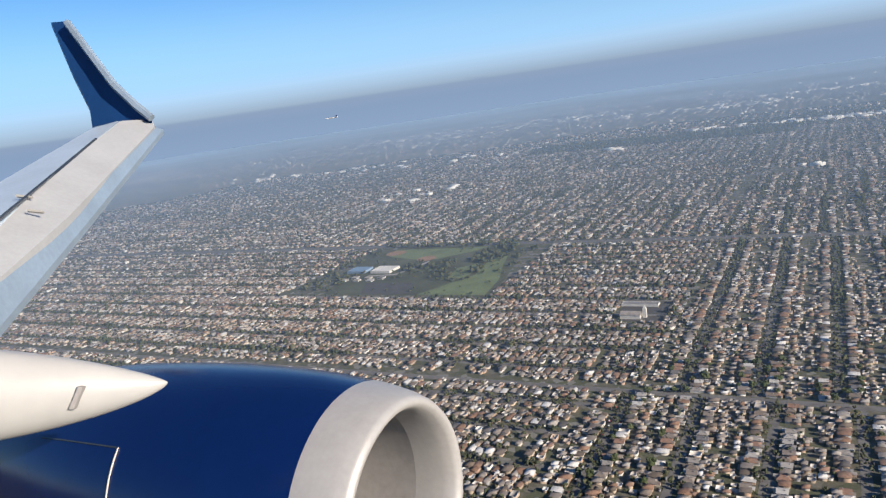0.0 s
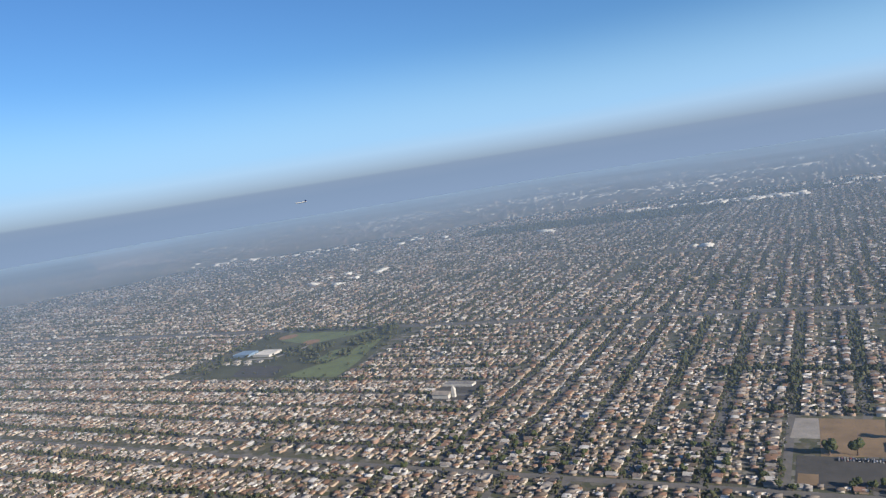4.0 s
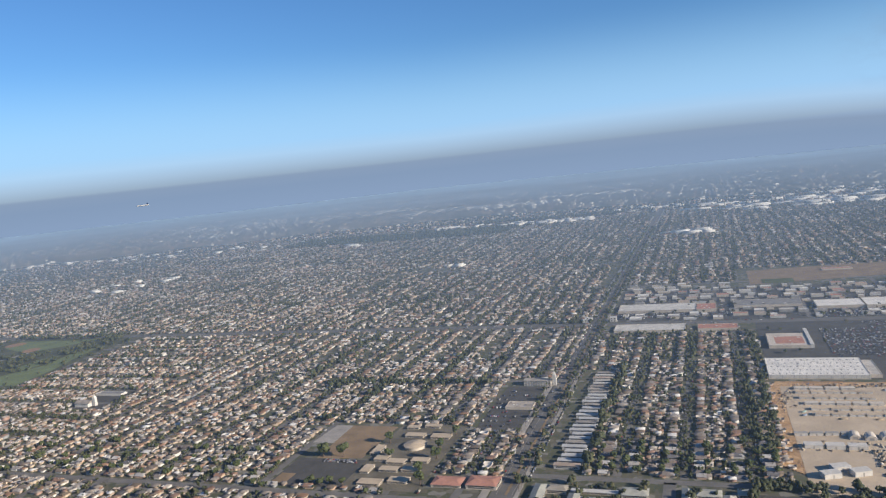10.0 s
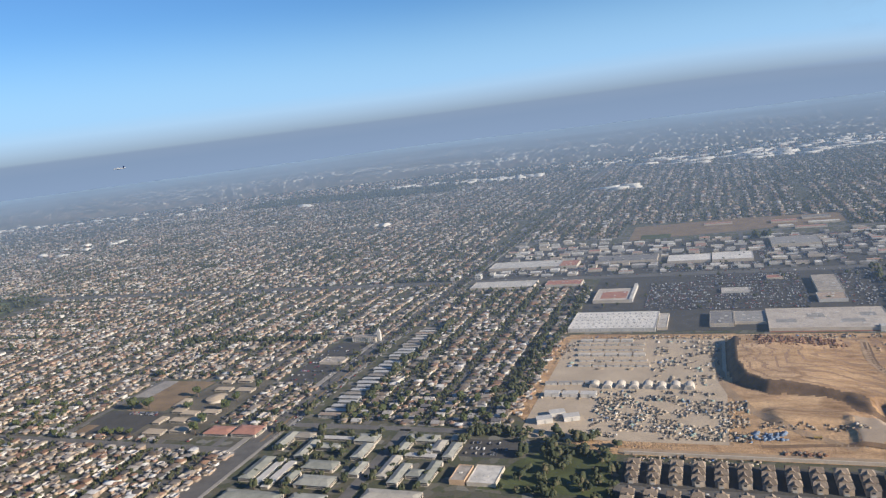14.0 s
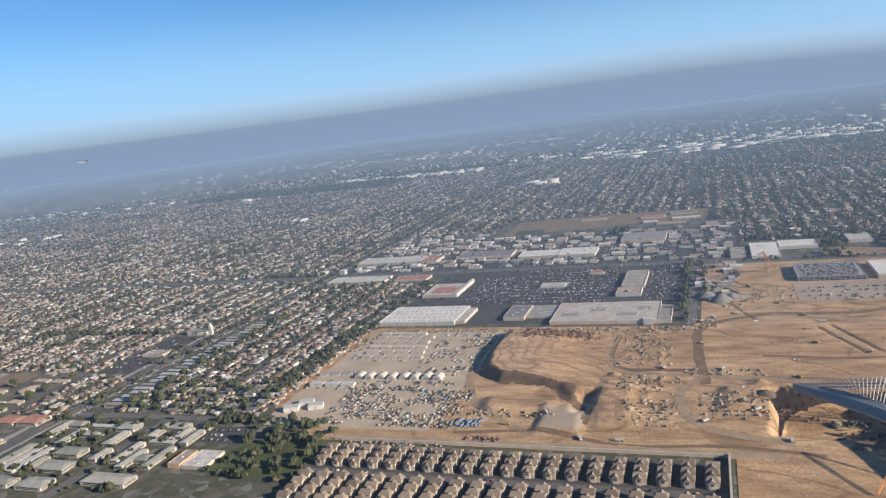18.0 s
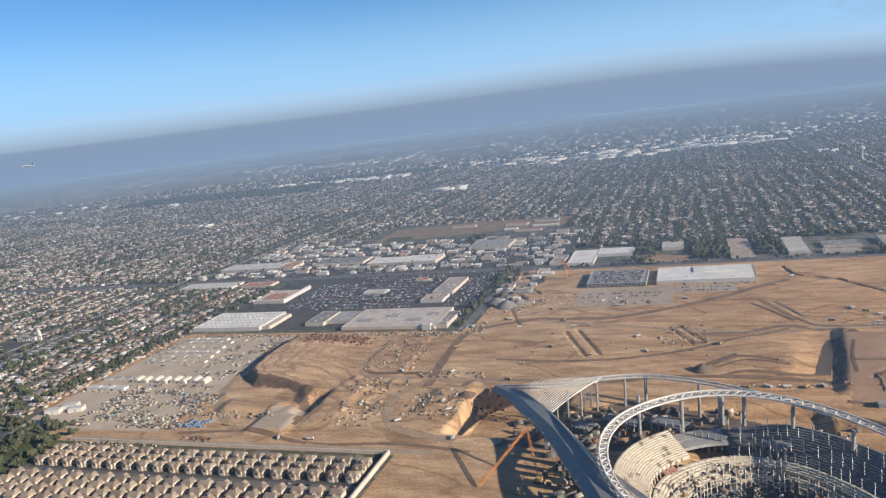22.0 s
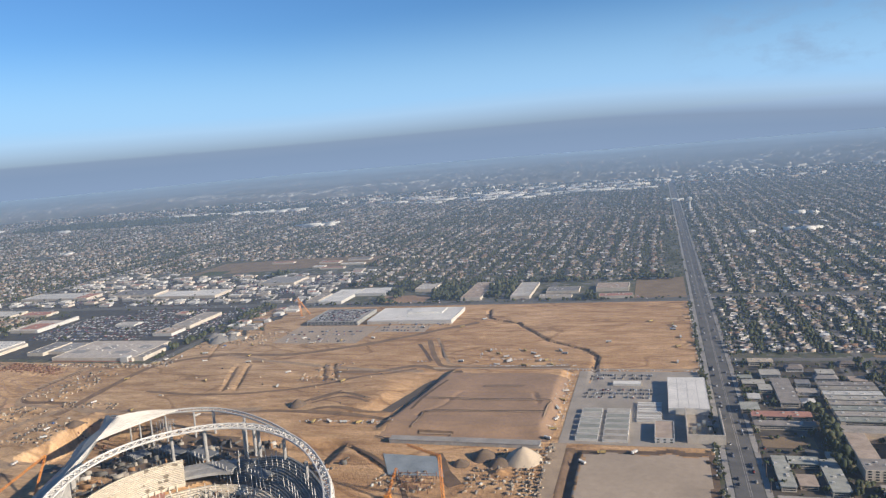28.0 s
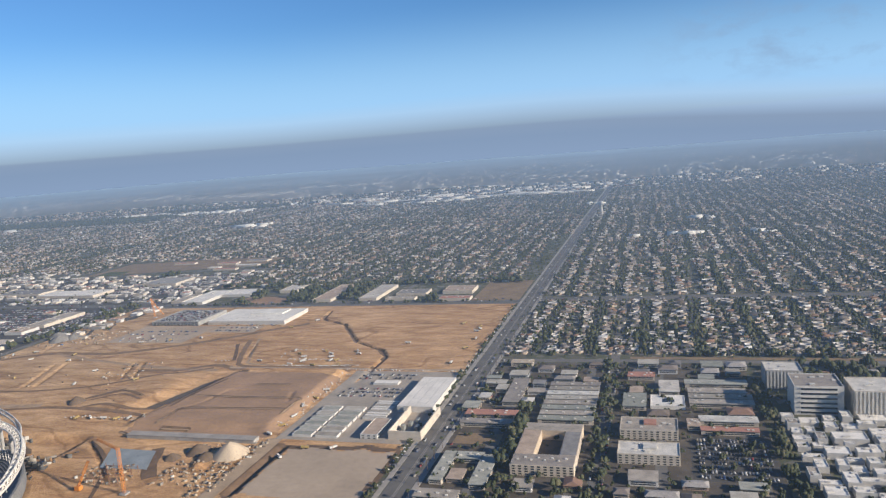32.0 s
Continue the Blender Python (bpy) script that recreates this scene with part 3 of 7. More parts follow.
# far city, past the counted streets: rows that follow the same grid
fx, fy = rng.uniform(-3800, 3000, 50000), 1800 + 2300 * rng.random(50000) ** 1.2
fx = np.where(rng.random(len(fx)) < 0.75, np.round(fx / 41) * 41 + np.where(rng.random(len(fx)) < 0.5, 8, -8) + rng.uniform(-3, 3, len(fx)), fx)
ok = allowed(fx, fy) & (fx > -800 - 1.5 * (fy - 800)) & (fx < 1120 + 0.62 * (fy - 400))
fx, fy = fx[ok], fy[ok]
soup = Soup()
s = rng.uniform(4, 8.5, len(fx)) * np.where(rng.random(len(fx)) < 0.08, 2.4, 1)
d = rng.uniform(4, 8, len(fx))
hh = rng.uniform(1.6, 3.2, len(fx))
pale = rng.random(len(fx)) < 0.4
for k, m in ((pale, 0), (~pale, 1)):
    soup.add(BOX, fx[k], fy[k], 0, s[k], d[k], hh[k], 0, m)
soup.build("far_houses", [M_WALL, M_ROOF], "distant houses and sheds blurred by smog", "houses")


# ---- trees ----
def tree_belt(name, label, tx, ty, size, forms, material=None):
    soup = Soup()
    pick = np.arange(len(tx)) % len(forms)
    for i, form in enumerate(forms):
        k = pick == i
        m = k.sum()
        soup.add(form, tx[k], ty[k], size[k] * 0.18, size[k] * rng.uniform(.8, 1.25, m), size[k] * rng.uniform(.8, 1.25, m), size[k] * rng.uniform(0.7, 1.25, m), rng.uniform(0, 6, m), 0)
        if len(form[0]) > 11:
            soup.add(STALK, tx[k], ty[k], 0, size[k] * 0.1, size[k] * 0.1, size[k] * 0.5, 0, 1)
    return soup.build(name, [material or M_LEAF, M_BARK], label, "trees")


A = np.concatenate([P, near_plots])
n = len(A)
tx, ty = [], []
for chance, reach in ((0.95, 4.5), (0.95, 8), (0.9, 10), (0.9, -3), (0.8, -5)):
    k = rng.random(n) < chance
    o = A[k, 3] * rng.uniform(-7.5, reach, k.sum())
    e = rng.uniform(-3.6, 3.6, k.sum())
    tx.append(A[k, 0] + np.cos(A[k, 2]) * o - np.sin(A[k, 2]) * e)
    ty.append(A[k, 1] + np.sin(A[k, 2]) * o + np.cos(A[k, 2]) * e)
tx, ty = np.concatenate(tx), np.concatenate(ty)
thick = np.array([noise.noise((a * 0.012, b * 0.012, 3.0)) for a, b in zip(tx, ty)])
ok = allowed(tx, ty) & (rng.random(len(tx)) < 0.8 + 0.9 * thick)
tx, ty, thick = tx[ok], ty[ok], thick[ok]
size = rng.uniform(0.9, 2.5, len(tx)) * (1 + 0.6 * thick.clip(0)) * np.where(rng.random(len(tx)) < 0.08, 1.5, 1)
k = (ty < 520) & (tx > -260)
tree_belt("street_trees", "dark green broadleaf trees between the houses", tx[k], ty[k], size[k], LUMPS)
k2 = ~k & (ty < 800)
tree_belt("further_street_trees", "dark trees between the further houses", tx[k2], ty[k2], size[k2], TUFTS)
k2 = ~k & ~k2
tree_belt("far_street_trees", "dark trees between the far houses", tx[k2], ty[k2], size[k2] * 1.25, SPRAYS)
# a loose cover of trees over streets and yards alike
gx, gy = np.concatenate([rng.uniform(560, 1900, 46000), rng.uniform(-1900, 560, 22000)]), rng.uniform(730, 1820, 68000)
ok = allowed(gx, gy) & overlooked(gx, gy) & np.array([noise.noise((a * 0.008, b * 0.008, 6.0)) > -0.25 for a, b in zip(gx, gy)])
tree_belt("garden_trees", "dark garden trees over the further streets", gx[ok], gy[ok], rng.uniform(1.3, 3.1, ok.sum()), SPRAYS)
gx, gy = rng.uniform(975, 1400, 2000), rng.uniform(574, 716, 2000)
ok = allowed(gx, gy)
tree_belt("garden_trees", "dark garden trees between the houses", gx[ok], gy[ok], rng.uniform(1.0, 2.3, ok.sum()), TUFTS)
# far woods and tree lines
wx = np.concatenate([rng.uniform(-3300, 3000, 40000), rng.uniform(-620, -60, 1800), rng.uniform(-200, 150, 500)])
wy = np.concatenate([1800 + 2300 * rng.random(40000), rng.uniform(1560, 1705, 1800), rng.uniform(1800, 1860, 500)])
ok = allowed(wx, wy) & (wx > -600 - 1.3 * (wy - 800)) & (wx < 1120 + 0.62 * (wy - 400))
tree_belt("far_woods", "distant dark tree lines in the smog", wx[ok], wy[ok], rng.uniform(3, 8, ok.sum()), SPRAYS)


def grove(x0, x1, y0, y1, count, lo, hi):
    """Places of a thicket; the crowns go into the groves' mesh."""
    GROVE.append(np.stack([rng.uniform(x0, x1, count), rng.uniform(y0, y1, count), rng.uniform(lo, hi, count)], -1))


GROVE = []
grove(60, 205, 545, 551, 70, 2.5, 5)
grove(60, 205, 470, 476, 20, 2.5, 4)
grove(286, 291, 410, 600, 50, 3, 5.5)
grove(370, 383, 440, 556, 100, 2.2, 4)
grove(376, 384, 556, 690, 70, 2, 3.6)
grove(290, 372, 410, 690, 260, 1.4, 2.8)
grove(366, 430, 392, 404, 34, 2.5, 5)
grove(395, 442, 345, 392, 60, 2.4, 5)
grove(255, 262, 390, 716, 60, 2, 4)
grove(240, 245, 398, 716, 45, 2, 3.5)
grove(1102, 1107, 415, 530, 50, 2, 4)
grove(1034, 1040, 400, 560, 45, 2, 4)
grove(998, 1004, 405, 520, 22, 2.5, 5)
grove(1000, 1004, 430, 470, 16, 4, 6)
grove(1008, 1035, 396, 424, 18, 2, 4)
grove(955.5, 958.5, 380, 700, 90, 1.2, 2.2)
grove(596, 600, 560, 716, 40, 2.5, 5)
grove(606, 611, 600, 716, 22, 2, 4)
grove(640, 955, 716, 719, 60, 1.5, 3)
grove(640, 960, 790, 800, 90, 2.5, 5)
grove(700, 720, 715, 790, 24, 2.5, 5)
grove(745, 775, 725, 790, 60, 3, 6)
grove(795, 815, 725, 790, 40, 3, 6)
grove(880, 890, 716, 735, 12, 3, 5)
grove(520, 535, 860, 880, 20, 3, 6)
grove(150, 240, 728, 734, 40, 2, 4)
grove(268, 330, 330, 396, 40, 2.2, 4.5)
grove(333, 366, 325, 396, 30, 2.2, 4.2)
grove(1075, 1150, 576, 582, 40, 2, 4)
grove(1115, 1160, 510, 560, 60, 3, 6)
grove(974, 1100, 398, 562, 190, 1.2, 2.8)
grove(264, 366, 320, 396, 60, 1.2, 2.6)
grove(262, 640, 729, 872, 140, 1.5, 3.2)
grove(-334, -300, 640, 722, 60, 3, 5.5)
grove(-400, -345, 586, 652, 60, 2.5, 4.5)
grove(-486, -440, 545, 600, 40, 2.5, 4.5)
grove(-480, -340, 714, 725, 60, 2.5, 4.5)
grove(-345, -305, 575, 625, 22, 2.5, 4.5)
grove(-488, -470, 600, 715, 34, 2.5, 4.5)
grove(-290, -268, 590, 700, 14, 2.5, 4)
grove(-470, -264, 536, 720, 60, 1.5, 3)
grove(244, 246.5, 716, 1500, 160, 2, 4)
grove(256, 260, 716, 1500, 160, 2, 4)
grove(250.5, 253.5, 400, 1500, 150, 1.2, 2.6)
grove(974, 1160, 398, 562, 520, 0.9, 2.3)
grove(300, 640, 606, 716, 50, 1.5, 3)
GROVE = np.concatenate(GROVE)
tree_belt("groves", "dense dark green thickets and tree rows", GROVE[:, 0], GROVE[:, 1], GROVE[:, 2], CLUMPS)


def tree(kind):
    """A single tree: tapered trunk, limbs and a crown of several uneven clumps."""
    rnd = random.Random(40 + kind)
    e = empty("tree")
    high = rnd.uniform(2.2, 3.6)
    bm = bmesh.new()
    bmesh.ops.create_cone(bm, segments=7, radius1=0.22, radius2=0.12, depth=high * 0.6, matrix=Matrix.Translation((0, 0, high * 0.3)))
    part("trunk", bm, M_BARK, e)
    bm = bmesh.new()
    for i in range(5):
        a = i * 1.26 + rnd.uniform(-0.4, 0.4)
        tip = Vector((math.cos(a) * 0.9, math.sin(a) * 0.9, high * rnd.uniform(0.75, 0.95)))
        foot = Vector((0, 0, high * 0.5))
        bmesh.ops.create_cone(bm, segments=5, radius1=0.1, radius2=0.04, depth=(tip - foot).length, matrix=Matrix.Translation((tip + foot) / 2) @ (tip - foot).to_track_quat("Z", "Y").to_matrix().to_4x4())
    part("limbs", bm, M_BARK, e)
    bm = bmesh.new()
    for i in range(9):
        a, r = i * 2.4, 0.35 + 0.9 * rnd.random()
        c = Vector((math.cos(a) * r, math.sin(a) * r, high * rnd.uniform(0.7, 1.15)))
        s = rnd.uniform(0.55, 0.95)
        made = bmesh.ops.create_icosphere(bm, subdivisions=2, radius=s, matrix=Matrix.Translation(c))
        for v in made["verts"]:
            q = v.co - c
            v.co = c + q * (1 + 0.55 * noise.noise(v.co * 2.1 + Vector((kind * 7, i, 0)))) * Vector((1, 1, 0.8)).length / 1.62
    part("crown", bm, M_LEAF_ONE, e)
    return tagged(e, "dark green broadleaf tree with an uneven crown", "tree", "single trees")


M_LEAF_ONE = leaf_material("single_foliage", [(0, (0.05, 0.065, 0.032)), (1, (0.09, 0.1, 0.052))])
SPOTS = [(133, 414, 2.1), (145.5, 415, 2.3), (166, 437, 1.7), (174, 418, 1.6), (200, 432, 1.7), (203, 418, 1.8), (199, 400, 1.6), (203, 452, 1.5), (150, 379, 1.3), (155, 381, 1.3), (144, 380, 1.2), (163, 380, 1.2), (206, 385, 1.8)]
for i, q in enumerate(near_plots[:120]):
    SPOTS.append((q[0] + (2.7 if i % 3 else -4.2) * q[3], q[1] + 3.0 * (1 if i % 2 else -1), 0.75 + 0.6 * rng.random()))
kinds = [tree(i) for i in range(5)]
for i, (x, y, s) in enumerate(SPOTS):
    if i < len(kinds):
        kinds[i].matrix_world = pose(x, y, 0, 0, 0, i * 50) @ Matrix.Scale(s, 4)
    else:
        c = copy_thing(kinds[i % 5], pose(x, y, 0, 0, 0, i * 37))
        c.scale = (s, s, s)


def palm(x, y, high, master=None):
    if master:
        c = copy_thing(master, pose(x, y, 0, 0, 0, x * 31 % 360))
        c.scale = (1, 1, high / 6)
        return c
    e = empty("palm_tree", (x, y, 0))
    bm = bmesh.new()
    bmesh.ops.create_cone(bm, segments=6, radius1=0.16, radius2=0.1, depth=6, matrix=Matrix.Translation((0, 0, 3)))
    part("trunk", bm, M_BARK, e)
    bm = bmesh.new()
    for i in range(15):
        a, droop = i * 2.4, 0.25 + 0.06 * (i % 6)
        last = None
        for j in range(5):
            r, z = 0.28 * j, 6 + 0.3 * math.sin(j * 0.7) - droop * (j / 2.2) ** 2 * 0.5
            wide = 0.16 * (1 - abs(j - 1.6) / 4)
            now = [bm.verts.new((math.cos(a) * r - math.sin(a) * k * wide, math.sin(a) * r + math.cos(a) * k * wide, z - abs(k) * 0.05)) for k in (-1, 0, 1)]
            if last:
                bm.faces.new((last[0], now[0], now[1], last[1]))
                bm.faces.new((last[1], now[1], now[2], last[2]))
            last = now
    part("fronds", bm, M_LEAF_ONE, e)
    return tagged(e, "slender fan palm beside the road", "palm tree", "palms along the boulevard")


first = palm(258.6, 384, 6)
for i in range(1, 70):
    palm(258.6 if i % 2 else 242.6, 384 + i * 5.3 + rng.uniform(-1, 1), rng.uniform(4, 7.5), first)
for i in range(24):
    palm(972.4, 400 + i * 12 + rng.uniform(-3, 3), rng.uniform(4, 7), first)


# ---- houses passed nearest, one by one ----
M_WALL_ONE = varied("house_stucco", [(0, (0.55, 0.45, 0.34)), (0.2, (0.62, 0.56, 0.48)), (0.4, (0.42, 0.33, 0.25)), (0.55, (0.66, 0.63, 0.59)), (0.68, (0.52, 0.37, 0.27)), (0.85, (0.36, 0.36, 0.35))], "each")
M_ROOF_ONE = varied("house_shingle", [(0, (0.2, 0.16, 0.13)), (0.16, (0.3, 0.27, 0.24)), (0.3, (0.16, 0.15, 0.15)), (0.42, (0.28, 0.17, 0.12)), (0.55, (0.38, 0.35, 0.32)), (0.7, (0.24, 0.2, 0.17)), (0.85, (0.5, 0.47, 0.43))], "each", 0.8)
M_FLAT_ONE = varied("gravel_roof", [(0, (0.44, 0.385, 0.32)), (0.2, (0.58, 0.53, 0.46)), (0.36, (0.33, 0.29, 0.25)), (0.5, (0.66, 0.62, 0.55)), (0.62, (0.48, 0.37, 0.28)), (0.74, (0.27, 0.255, 0.24)), (0.86, (0.4, 0.35, 0.29))], "each", 0.25, 0.4)
M_PANE = worn("dark_glass", (0.05, 0.06, 0.07), 0.5, 0.3, 0.15)
M_TRIM = worn("white_trim", (0.62, 0.585, 0.53), 0.5, 0.25)


def roof_prism(bm, x0, x1, y0, y1, z, rise, hip):
    m = (y0 + y1) / 2
    v = [bm.verts.new(p) for p in ((x0, y0, z), (x1, y0, z), (x1, y1, z), (x0, y1, z), (x0 + hip, m, z + rise), (x1 - hip, m, z + rise))]
    for f in ((0, 1, 5, 4), (2, 3, 4, 5), (1, 2, 5), (3, 0, 4), (3, 2, 1, 0)):
        bm.faces.new([v[i] for i in f])


def house(kind):
    rnd = random.Random(kind)
    w, d, h = rnd.uniform(5.0, 6.6), rnd.uniform(4.4, 5.4), rnd.uniform(1.4, 1.7)
    e = empty("house")
    boxed("wall", M_WALL_ONE, e, (-w / 2, w / 2, -d / 2, d / 2, 0, h), (w / 2, w / 2 + 1.6, -d / 2, -d / 2 + 2.6, 0, h - 0.1))
    bm = bmesh.new()
    roof_prism(bm, -w / 2 - 0.35, w / 2 + 0.35, -d / 2 - 0.35, d / 2 + 0.35, h, 1.15, 0.0 if kind % 2 else 1.9)
    part("roof", bm, M_ROOF_ONE, e)
    bm = bmesh.new()
    roof_prism(bm, w / 2 - 1.2, w / 2 + 1.9, -d / 2 - 0.3, -d / 2 + 2.9, h - 0.1, 0.8, 0.0)
    part("porch_roof", bm, M_ROOF_ONE, e)
    boxed("door", M_BARK, e, (w / 2 + 1.59, w / 2 + 1.63, -d / 2 + 0.9, -d / 2 + 1.4, 0, 0.95))
    for y in (-0.2, 1.2):
        win = boxed("window", M_TRIM, e, (w / 2 - 0.01, w / 2 + 0.05, y, y + 0.8, 0.5, 1.1))
        boxed("pane", M_PANE, win, (w / 2 + 0.05, w / 2 + 0.06, y + 0.07, y + 0.73, 0.56, 1.04))
    boxed("chimney", M_CONC, e, (-1.5, -1.1, 0.6, 1.0, h, h + 1.4))
    return tagged(e, "single-storey stucco house with a shingle roof", "house", "houses along the streets")


forms = [house(i) for i in range(6)]
for i, (x, y, t, side, back) in enumerate(near_plots[:160]):
    turn = math.degrees(t) + (180 if side > 0 else 0)
    if i < len(forms):
        forms[i].matrix_world = pose(x, y, 0, 0, 0, turn) @ Matrix.Scale(0.8, 4)
    else:
        copy_thing(forms[i % 6], pose(x, y, 0, 0, 0, turn))
house_rows(near_plots[:160], "back_houses", "garages and back houses behind the nearer houses", False)
if len(near_plots) > 160:
    house_rows(near_plots[160:], "more_houses", "further small stucco houses between the streets")

# ---- the building site: graded earth, pits and heaps ----
M_SAND = worn("pale_yard_ground", (0.55, 0.44, 0.315), 0.05, 0.25)
M_BROWN = worn("brown_pad", (0.4, 0.255, 0.155), 0.035, 0.3)
M_ROOFRED = worn("red_roof", (0.5, 0.25, 0.18), 0.2, 0.3)
M_ORANGE = worn("orange_paint", (0.62, 0.24, 0.05), 0.5, 0.25, 0.5)
M_YELLOW = worn("yellow_paint", (0.46, 0.33, 0.12), 0.5, 0.25, 0.5)
M_GREY = worn("grey_cladding", (0.27, 0.27, 0.245), 0.15, 0.2, 0.5, 0.1)
M_GREEN = varied("green_grey_roof", [(0, (0.4, 0.39, 0.33)), (0.35, (0.31, 0.31, 0.26)), (0.65, (0.47, 0.43, 0.36)), (0.85, (0.35, 0.31, 0.25))], "each", 0.3, 0.35)
M_RUST = worn("rusty_steel", (0.25, 0.13, 0.08), 0.5, 0.4)
M_STOCK = varied("stacked_goods", [(0, (0.48, 0.41, 0.32)), (0.07, (0.19, 0.14, 0.1)), (0.34, (0.38, 0.29, 0.2)), (0.56, (0.12, 0.105, 0.09)), (0.7, (0.43, 0.35, 0.25)), (0.82, (0.26, 0.23, 0.19)), (0.95, (0.5, 0.47, 0.41)), (0.985, (0.1, 0.16, 0.3))], amount=0.2)
SITE = [(384, 548), (388, 557), (600, 553), (608, 560), (608, 709), (957, 709), (957, 205), (623, 205), (623, 385), (431, 385), (404, 402), (367, 438)]


def in_site(x, y):
    hit = False
    for (ax, ay), (bx, by) in zip(SITE, SITE[1:] + SITE[:1]):
        if (ay > y) != (by > y) and x < (bx - ax) * (y - ay) / (by - ay) + ax:
            hit = not hit
    return hit


def ease(a, b, v):
    v = min(1.0, max(0.0, (v - a) / (b - a)))
    return v * v * (3 - 2 * v)


def plateau(x, y, x0, x1, y0, y1, soft, wave=0.0):
    w = wave * noise.noise((x * 0.04, y * 0.04, 5))
    return ease(0, soft, x - x0 + w) * ease(0, soft, x1 - x + w) * ease(0, soft, y - y0 + w) * ease(0, soft, y1 - y + w)


def ditch(x, y, pts, half):
    best = 99.0
    for (ax, ay), (bx, by) in zip(pts, pts[1:]):
        l = (bx - ax) ** 2 + (by - ay) ** 2
        k = min(1, max(0, ((x - ax) * (bx - ax) + (y - ay) * (by - ay)) / l))
        best = min(best, math.hypot(x - ax - k * (bx - ax), y - ay - k * (by - ay)))
    return 1 - ease(half * 0.4, half, best)


BOWL = (771.7, 358.4, 50.6, 63.8, 0.692)  # centre, half axes and turn of the stadium ring


def bowl_r(x, y):
    c, s = math.cos(BOWL[4]), math.sin(BOWL[4])
    u, v = (x - BOWL[0]) * c + (y - BOWL[1]) * s, -(x - BOWL[0]) * s + (y - BOWL[1]) * c
    return math.hypot(u / BOWL[2], v / BOWL[3])


DITCHES = [([(672, 547), (690, 504)], 1.3, 1.0), ([(679, 551), (697, 507)], 1.3, 1.0), ([(732, 553), (746, 523)], 1.2, 1.0), ([(738, 555), (752, 527)], 1.2, 1.0), ([(901, 440), (901, 398)], 2.6, 1.4), ([(809, 690), (814, 665), (839, 649), (867, 605), (893, 585), (900, 572), (901.5, 524)], 1.7, 1.0), ([(834, 502), (874, 503), (879, 487)], 0.9, 0.7), ([(836, 502), (832, 484), (822, 470)], 0.8, 0.6), ([(822, 470), (868, 471)], 0.8, 0.6), ([(810, 462), (886, 457)], 0.9, 0.7), ([(640, 560), (625, 600), (612, 612)], 1.2, 0.8),
           ([(610, 690), (613, 655), (640, 608)], 1.2, 1.0), ([(622, 690), (626, 660), (648, 622)], 0.9, 0.7), ([(470, 396), (540, 393), (600, 391)], 1.0, 0.6), ([(800, 438), (820, 421), (842, 400)], 1.2, 1.2), ([(795, 600), (806, 570), (835, 556), (880, 556)], 1.0, 0.7)]


TOE = [(487, 549), (486, 522), (486, 495), (491, 470), (505, 457), (522, 455), (538, 450), (547, 437), (553, 424), (557, 410)]
FILL = TOE + [(580, 412), (592, 470), (586, 549)]


def in_fill(x, y):
    """How far inside the fill's steep edge a place lies, or 0."""
    hit = False
    for (ax, ay), (bx, by) in zip(FILL, FILL[1:] + FILL[:1]):
        if (ay > y) != (by > y) and x < (bx - ax) * (y - ay) / (by - ay) + ax:
            hit = not hit
    if not hit:
        return 0.0
    best = 99.0
    for (ax, ay), (bx, by) in zip(TOE, TOE[1:]):
        l = (bx - ax) ** 2 + (by - ay) ** 2
        k = min(1, max(0, ((x - ax) * (bx - ax) + (y - ay) * (by - ay)) / l))
        best = min(best, math.hypot(x - ax - k * (bx - ax), y - ay - k * (by - ay)))
    return best


def earth(x, y):
    h = 0.18 + 0.35 * noise.noise((x * 0.05, y * 0.05, 1)) * plateau(x, y, 446, 950, 400, 700, 12)
    # the terraced fill with its steep shaded flank
    if 484 < x < 592 and 408 < y < 548:
        d = in_fill(x, y)
        if d > 0:
            high = 5.2 * (1 - 0.9 * ease(505, 574, x)) * ease(547, 534, y) * ease(408, 455, y)
            h += high * ease(0, 6.5, d) + 0.07 * math.sin(d * 0.95) * ease(6, 12, d) * ease(592, 560, x) * ease(547, 530, y)
    h += 1.6 * plateau(x, y, 503, 545, 418, 440, 8, 4)
    h += 1.8 * plateau(x, y, 534, 562, 398, 432, 6, 2) - 3.0 * plateau(x, y, 549, 562, 418, 452, 5, 2)
    h += 1.3 * plateau(x, y, 558, 585, 405, 470, 9, 4)
    # hollow beside the stadium's low corner
    h -= 9.0 * plateau(x, y, 637, 692, 406, 455, 6, 4)
    h -= 3.0 * plateau(x, y, 684, 800, 396, 444, 8, 3)
    h += 1.8 * plateau(x, y, 615, 648, 425, 462, 9, 3)
    # the raised pad and its bank
    h += 2.6 * plateau(x, y, 806 + 0.16 * (y - 470), 890, 452, 546, 7, 1.5)
    h += 2.2 * plateau(x, y, 745, 806, 470, 540, 16, 6) * ease(740, 790, x)
    for cx, cy, r, z in ((874, 418, 4, 2.5), (636, 462, 6, 2)):
        h += z * max(0.0, 1 - math.hypot(x - cx, y - cy) / r) * (1 + 0.3 * noise.noise((x * 0.3, y * 0.3, 0)))
    for pts, half, deep in DITCHES:
        if min(p[0] for p in pts) - 6 < x < max(p[0] for p in pts) + 6 and min(p[1] for p in pts) - 6 < y < max(p[1] for p in pts) + 6:
            h -= deep * ditch(x, y, pts, half)
    r = bowl_r(x, y)
    if r < 1.06:
        h -= 16 * ease(1.06, 0.55, r)
    return h


